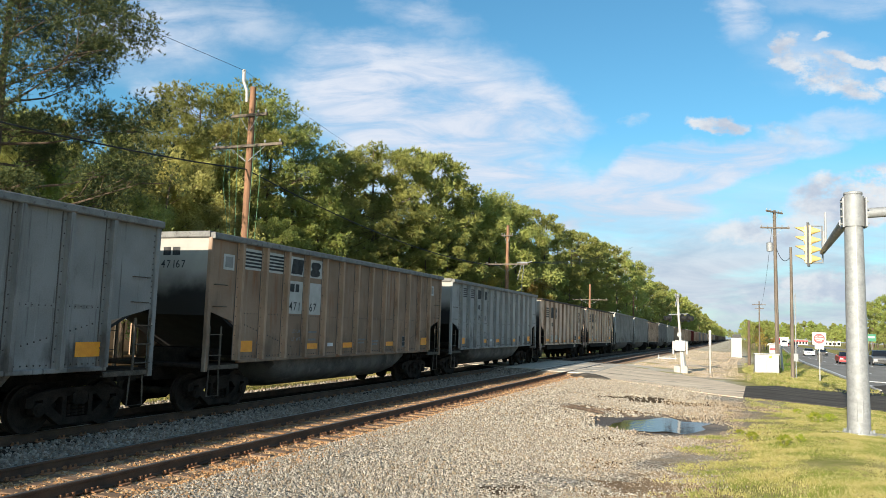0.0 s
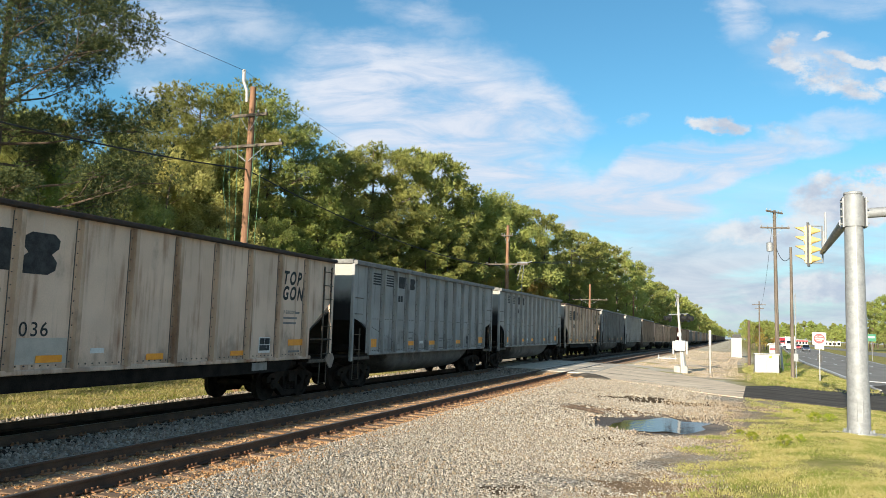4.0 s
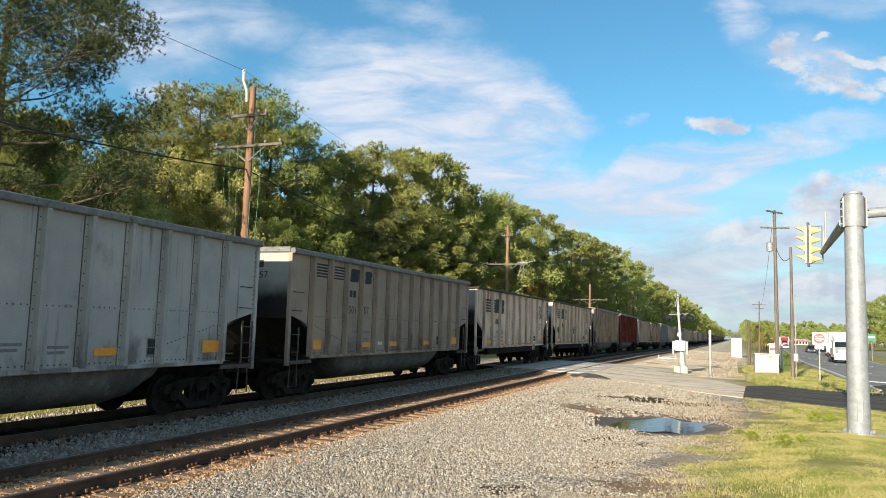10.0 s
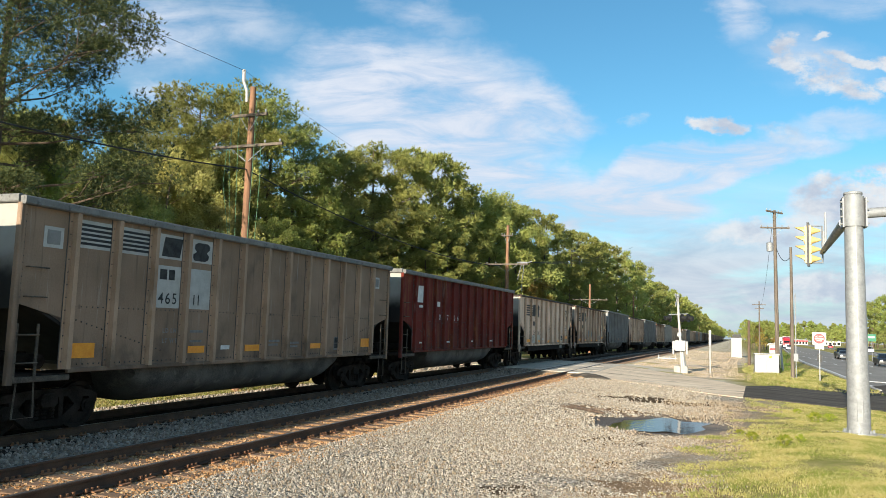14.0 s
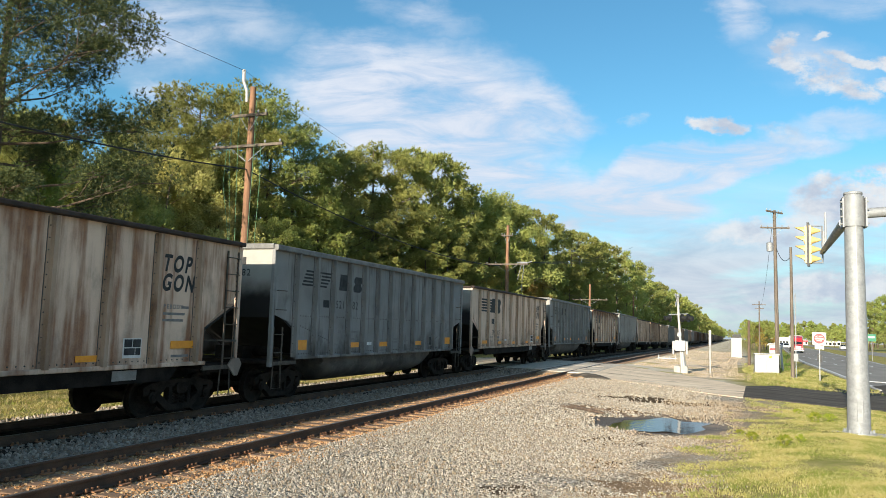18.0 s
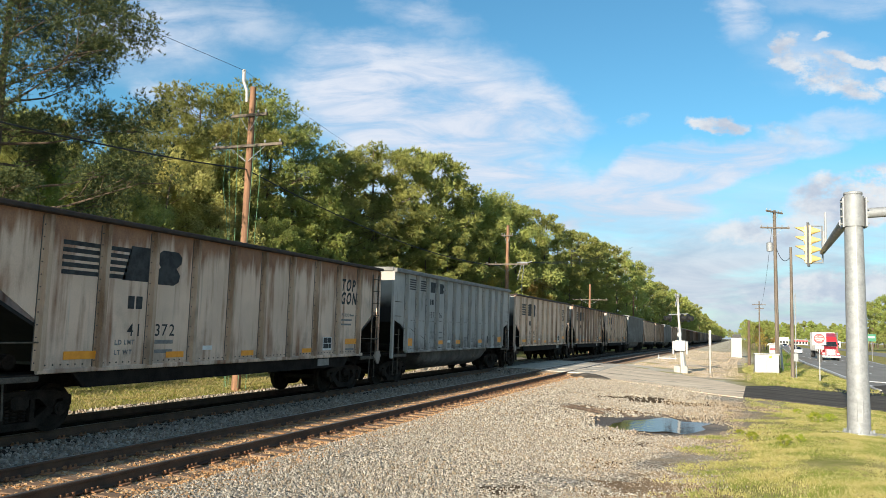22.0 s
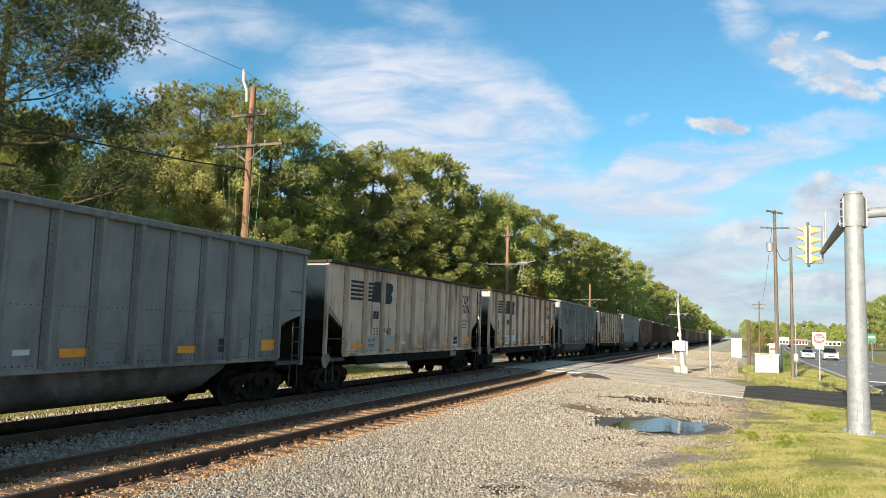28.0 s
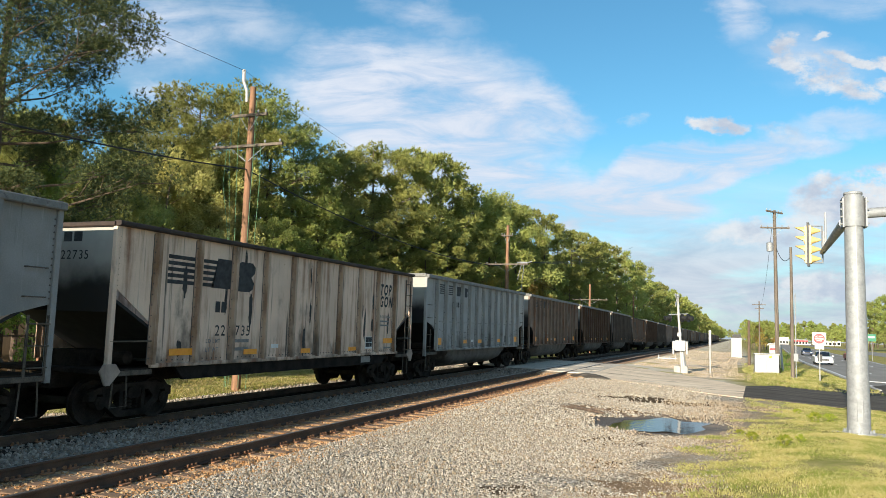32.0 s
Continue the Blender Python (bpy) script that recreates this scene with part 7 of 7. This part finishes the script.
CHROME = surface("chrome", (0.65, 0.65, 0.66), (0.8, 0.8, 0.8), 0.2, 5.0, 0.9, 0.03)
PAINTS = {k: body_paint(k + " car paint", c) for k, c in {
    "white": (0.78, 0.78, 0.77), "black": (0.02, 0.02, 0.022), "red": (0.42, 0.03, 0.03), "silver": (0.42, 0.44, 0.47), "navy": (0.03, 0.045, 0.09), "scarlet": (0.52, 0.02, 0.03), "maroon": (0.16, 0.02, 0.03), "grey": (0.14, 0.145, 0.15)}.items()}


def road_wheel(parent, x, y, r, w):
    s = 1 if x > 0 else -1
    t = part("wheel", Geo().tube([(x - w / 2, y, r), (x - w / 2 + 0.03, y, r), (x + w / 2 - 0.03, y, r), (x + w / 2, y, r)], [r * 0.88, r, r, r * 0.88], 18), RUBBER, parent)
    part("rim", Geo().tube([(x + s * w * 0.42, y, r), (x + s * (w / 2 + 0.012), y, r)], [r * 0.66, r * 0.6], 12), WHEEL, t)


def car(colour, kind, label):
    """A road car that faces -y, on its wheels at z = 0."""
    L, W, H = (4.7, 1.8, 1.45) if kind == "sedan" else (4.85, 1.92, 1.78)
    v = thing("car", label, "car", "highway traffic")
    hood = 0.95 if kind == "sedan" else 1.10
    h = L / 2
    low = [(-h, 0.30), (h, 0.32), (h, 0.80), (h - 0.1, hood + 0.02), (h - 0.7 if kind == "sedan" else h - 0.15, hood + 0.06), (-h + 1.35, hood + 0.02), (-h + 0.25, hood - 0.14), (-h + 0.02, 0.62)]
    rings = []
    for x, inset in ((-W / 2, 0.10), (-W / 2 + 0.10, 0.0), (W / 2 - 0.10, 0.0), (W / 2, 0.10)):
        rings.append([(x, y * (1 - inset * 0.12), z - inset * 0.5 * (z > 0.7)) for y, z in low])
    part("body", Geo().rings(rings), PAINTS[colour], v, "", True)
    roof = [(-h + 1.25, hood - 0.02), (-h + 2.05, H - 0.04), (-h + 2.3, H), (h - 1.35 if kind == "sedan" else h - 0.7, H - 0.02), (h - 0.45 if kind == "sedan" else h - 0.2, hood)]
    rings = []
    for x, k in ((-W / 2 + 0.10, 1.0), (-W / 2 + 0.26, 0.0), (W / 2 - 0.26, 0.0), (W / 2 - 0.10, 1.0)):
        rings.append([(x, y, z if z < hood + 0.05 else z - 0.0 if k == 0 else hood + 0.02) for y, z in roof])
    cabin = part("cabin", Geo().rings(rings), GLASS_DARK, v, "dark glazed cabin", True)
    part("roof_panel", Geo().extrude([(-h + 2.1, H - 0.02), (-h + 2.4, H + 0.012), (h - (1.4 if kind == "sedan" else 0.75), H - 0.005), (h - (1.3 if kind == "sedan" else 0.65), H - 0.05)], -W / 2 + 0.24, W / 2 - 0.24, 0), PAINTS[colour], cabin)
    for s in (-1, 1):
        part("headlight", Geo().box(min(s * 0.50, s * 0.82), max(s * 0.50, s * 0.82), -h - 0.01, -h + 0.16, 0.62, 0.76, 0.02), LAMP_GLASS, v)
        part("tail_light", Geo().box(min(s * 0.55, s * 0.84), max(s * 0.55, s * 0.84), h - 0.12, h + 0.01, 0.72, 0.90, 0.02), RED_LAMP, v)
        part("mirror", Geo().box(min(s * W / 2, s * (W / 2 + 0.16)), max(s * W / 2, s * (W / 2 + 0.16)), -h + 1.55, -h + 1.68, hood, hood + 0.13, 0.02), PAINTS[colour], v)
        for y in (-h + 0.92, h - 0.98):
            road_wheel(v, s * (W / 2 - 0.12), y, 0.33 if kind == "sedan" else 0.36, 0.22)
    part("grille", Geo().box(-0.45, 0.45, -h - 0.012, -h + 0.05, 0.50, 0.68, 0.02), BLACK_PAINT, v)
    part("bumper", Geo().box(-W / 2 + 0.08, W / 2 - 0.08, -h - 0.03, -h + 0.2, 0.26, 0.46, 0.05), PAINTS[colour] if kind == "sedan" else BLACK_PAINT, v)
    return v


def lorry(colour, trailer, length, label, big):
    """A bonneted truck that faces -y with its front at y = 0."""
    v = thing("truck", label, "truck", "highway traffic")
    P = PAINTS[colour]
    top = 3.55 if big else 2.9
    part("hood", Geo().rings([[(-0.78, 0.05, 0.75), (0.78, 0.05, 0.75), (0.70, 0.12, 1.65), (-0.70, 0.12, 1.65)], [(-1.0, 1.9, 0.75), (1.0, 1.9, 0.75), (0.92, 1.9, 1.95), (-0.92, 1.9, 1.95)]]), P, v)
    cab = part("cab", Geo().rings([[(-1.15, 1.9, 0.7), (1.15, 1.9, 0.7), (1.12, 1.9, 1.95), (1.05, 2.25, 2.75), (-1.05, 2.25, 2.75), (-1.12, 1.9, 1.95)], [(-1.18, 4.2, 0.7), (1.18, 4.2, 0.7), (1.18, 4.2, 1.95), (1.15, 4.2, 2.9), (-1.15, 4.2, 2.9), (-1.18, 4.2, 1.95)]]), P, v)
    part("windscreen", Geo().rings([[(-0.98, 1.905, 2.0), (0.98, 1.905, 2.0), (0.93, 2.22, 2.66), (-0.93, 2.22, 2.66)], [(-0.98, 1.87, 2.0), (0.98, 1.87, 2.0), (0.93, 2.19, 2.66), (-0.93, 2.19, 2.66)]]), GLASS_DARK, cab)
    if big:
        part("sleeper_roof", Geo().rings([[(-1.05, 2.3, 2.75), (1.05, 2.3, 2.75), (0.95, 2.7, 3.4), (-0.95, 2.7, 3.4)], [(-1.18, 5.6, 0.9), (1.18, 5.6, 0.9), (1.15, 5.6, 3.95), (-1.15, 5.6, 3.95)]]), P, v)
    for s in (-1, 1):
        part("side_window", Geo().box(min(s * 1.15, s * 1.185), max(s * 1.15, s * 1.185), 2.4, 3.3, 1.95, 2.6), GLASS_DARK, cab)
        part("headlight", Geo().box(min(s * 0.72, s * 1.08), max(s * 0.72, s * 1.08), 0.12, 0.4, 0.85, 1.1, 0.03), LAMP_GLASS, v)
        part("fender", Geo().rings([[(s * 0.75, 0.2, 0.7), (s * 1.2, 0.25, 0.7), (s * 1.15, 0.4, 1.15), (s * 0.75, 0.35, 1.25)], [(s * 0.75, 1.9, 0.7), (s * 1.22, 1.9, 0.7), (s * 1.2, 1.85, 1.1), (s * 0.75, 1.9, 1.3)]]), P, v)
        part("mirror", Geo().box(min(s * 1.25, s * 1.5), max(s * 1.25, s * 1.5), 1.9, 2.0, 1.9, 2.6, 0.02), CHROME if big else P, v)
        if big:
            part("exhaust_stack", Geo().tube([(s * 1.28, 4.4, 1.0), (s * 1.28, 4.4, 4.1)], 0.09, 10), CHROME, v)
        for y, w in ((1.05, 0.3), (4.9 if big else 5.2, 0.55), (6.2 if big else 6.4, 0.55)):
            road_wheel(v, s * (1.0 if w < 0.4 else 0.92), y, 0.5, w)
        if trailer:
            for y in (length - 2.4, length - 1.2):
                road_wheel(v, s * 0.95, y, 0.5, 0.55)
    part("grille", Geo().box(-0.55, 0.55, 0.02, 0.12, 0.8, 1.6, 0.03), CHROME, v, "chrome grille")
    part("bumper", Geo().box(-1.2, 1.2, -0.08, 0.25, 0.38, 0.75, 0.06), CHROME, v)
    part("chassis", Geo().box(-0.45, 0.45, 1.0, length - 0.4, 0.6, 0.95), BLACK_PAINT, v)
    t = part("box_body", Geo().box(-1.25, 1.25, 6.2 if big else 4.6, length, 1.15, 4.05 if big else 3.9, 0.06), TRAILER if big else PAINTS["white"], v, "pale ribbed cargo body")
    y = (6.2 if big else 4.6) + 0.4
    while y < length - 0.2:
        for s in (-1, 1):
            part("panel_rib", Geo().box(min(s * 1.25, s * 1.275), max(s * 1.25, s * 1.275), y - 0.03, y + 0.03, 1.2, 3.98), TRAILER if big else PAINTS["white"], t)
        y += 1.2
    if not big:
        part("wind_deflector", Geo().rings([[(-0.9, 2.4, 2.8), (0.9, 2.4, 2.8), (0.85, 2.6, 2.9), (-0.85, 2.6, 2.9)], [(-1.1, 4.2, 2.9), (1.1, 4.2, 2.9), (1.05, 4.2, 3.75), (-1.05, 4.2, 3.75)]]), P, v)
    return v


TRAILER = surface("dull aluminium trailer", (0.36, 0.36, 0.37), (0.50, 0.50, 0.50), 0.45, 1.0, 0.3, 0.1)


# vehicle, lane, (seconds, metres along) while it is seen, speed beyond
TRAFFIC = [
    (car("white", "sedan", "white sedan driving on the highway"), 1, [(0, 160), (1, 134), (2, 107), (3, 85)], 25),
    (car("black", "sedan", "black sedan driving in the median lane"), 2, [(0, 174), (1, 151)], 23),
    (car("red", "sedan", "red sedan driving on the highway"), 1, [(0, 105), (1, 82)], 23),
    (car("grey", "suv", "dark grey utility vehicle on the highway"), 2, [(0, 104), (1, 80)], 23),
    (car("navy", "suv", "dark blue utility vehicle on the highway"), 2, [(3, 245), (5.5, 195), (6.5, 159), (7.5, 141), (9, 107)], 23),
    (lorry("white", False, 9.5, "white box truck with a wind deflector", False), 1, [(5.5, 203), (6.5, 172), (7.5, 155), (8.5, 135), (9, 122), (9.5, 115.5), (10, 105), (10.5, 92), (11, 81)], 22),
    (car("scarlet", "sedan", "bright red sedan in the median lane"), 2, [(10.5, 142), (12, 109)], 22),
    (car("black", "sedan", "black sedan in the median lane"), 2, [(10.5, 165), (12, 137), (13, 118), (14, 100)], 19),
    (car("grey", "sedan", "dark grey sedan on the highway"), 2, [(10.5, 205), (12, 175), (13, 156), (14, 137)], 19),
    (lorry("scarlet", True, 19.0, "bright red semi truck with a grey trailer", True), 1, [(0, 385), (9, 325), (14.5, 280), (16.5, 240), (17, 222), (18, 195), (19, 178), (20, 163), (21, 142), (22, 121), (22.5, 114), (23, 107), (24, 88), (24.5, 78), (25, 66), (25.5, 53)], 24),
    (car("white", "sedan", "white sedan slowing in the kerb lane"), 0, [(24, 166), (25.5, 150), (27.5, 136), (29.5, 118), (30.5, 110), (31, 104), (32, 96)], 8),
    (car("white", "suv", "white utility vehicle on the highway"), 1, [(25.5, 165), (27.5, 134), (28, 123), (28.5, 116.5), (29, 110.5), (29.5, 104), (30, 96), (30.5, 86), (31, 79), (31.5, 70)], 18),
    (car("maroon", "sedan", "dark red sedan in the median lane"), 2, [(31, 150), (32, 128)], 22),
    (car("navy", "sedan", "dark blue sedan far along the highway"), 1, [(27.5, 250), (30.5, 206), (32, 165)], 15),
    (car("black", "suv", "black utility vehicle far along the highway"), 2, [(5, 300), (7, 260), (9, 225)], 17),
    (car("scarlet", "sedan", "small red car on the far carriageway"), 3, [(0, 133), (6.5, 243), (7.5, 260)], -17),
    (car("white", "suv", "white car on the far carriageway"), 3, [(13, 233), (14, 250), (14.5, 258)], -17)]


# ---- the end of the road ----
def building(x, y, w, d, h, label, band=None, n_win=5):
    z = level(x, y) - 0.1
    b = thing("shop_building", label, "building", at=pose(x, y, z))
    part("wall", Geo().box(-w / 2, w / 2, -d / 2, d / 2, -0.3, h), WALL, b)
    part("roof", Geo().box(-w / 2 - 0.3, w / 2 + 0.3, -d / 2 - 0.3, d / 2 + 0.3, h, h + 0.35), GALV_DULL, b)
    if band:
        part("fascia", Geo().box(-w / 2, w / 2, -d / 2 - 0.2, -d / 2 - 0.01, h - 1.1, h - 0.05), band, b)
    for i in range(n_win):
        cx = -w / 2 + w * (i + 0.5) / n_win
        wn = part("window", Geo().box(cx - w * 0.3 / n_win, cx + w * 0.3 / n_win, -d / 2 - 0.06, -d / 2 - 0.01, 0.9, 2.5), GLASS_DARK, b)
        part("sill", Geo().box(cx - w * 0.33 / n_win, cx + w * 0.33 / n_win, -d / 2 - 0.12, -d / 2 - 0.01, 0.78, 0.88), WHITE_PAINT, wn)


WALL = surface("pale painted block wall", (0.40, 0.385, 0.36), (0.52, 0.50, 0.47), 0.8, 1.0, worn=(0.45, 0.43, 0.40))
building(31.5, 585, 8, 9, 5.0, "pale shop with a white fascia at the road's end", WHITE_PAINT, 4)
building(44, 600, 10, 10, 3.6, "low white shop with a red fascia", RED_SIGN, 5)
building(62, 600, 16, 10, 3.4, "long low white warehouse", None, 6)
building(18, 420, 7, 8, 3.8, "small pale roadside building among trees", None, 3)


plant_woods()


def motions():
    for k, wagon, y0, tub, number in cars:
        rows = []
        for t in range(0, 33, 2):
            y = y0 - SPEED * t
            a, b = grade(y - 7.3), grade(y + 7.3)
            rows.append((float(t), pose(TRACK_FAR, y, (a + b) / 2, math.degrees(math.atan2(b - a, 14.6)))))
        walk(wagon, rows)
        if k not in KIND:
            continue
        # wheels roll while the car is near
        turn = math.degrees(SPEED / 0.455)
        for w in [o for o in wagon.children_recursive if o.name.startswith("wheelset")]:
            yw = y0 + w.parent.location.y
            a, b = max(0.0, (yw - 45.0) / SPEED), min(32.0, (yw + 2.0) / SPEED)
            if b <= a:
                continue
            n = int((b - a) * turn / 82) + 1
            rows = [(a + (b - a) * i / n, (b - a) * i / n * turn) for i in range(n + 1)]
            rows = ([(0.0, 0.0)] if a > 0.1 else []) + rows + ([(32.0, rows[-1][1])] if b < 31.9 else [])
            if rows[0][0] > 0:
                rows[0] = (0.0, rows[0][1])
            at = w.location.copy()
            walk(w, [(t, pose(at.x, at.y, at.z, ang)) for t, ang in rows])
    for v, ln, seen, beyond in TRAFFIC:
        rows = list(seen)
        if rows[0][0] > 0:
            t0, y0 = rows[0]
            lead = [t for t in (0.0, t0 * 0.5) if t0 - t > 0.5]
            rows = [(t, y0 + beyond * (t0 - t)) for t in lead] + rows
        t1, y1 = rows[-1]
        t = t1 + 1.0
        while t < 32.0:
            rows.append((t, y1 - beyond * (t - t1)))
            t += 2.0
        if rows[-1][0] < 32.0:
            rows.append((32.0, y1 - beyond * (32.0 - t1)))
        keys = []
        for t, y in rows:
            x, x2 = lane(y, ln), lane(y - 2, ln)
            yaw = math.degrees(math.atan2(x - x2, 2.0))
            keys.append((t, pose(x, y, level(x, y) + 0.07, 0, 0, -yaw + (180 if ln == 3 else 0))))
        walk(v, keys)


motions()
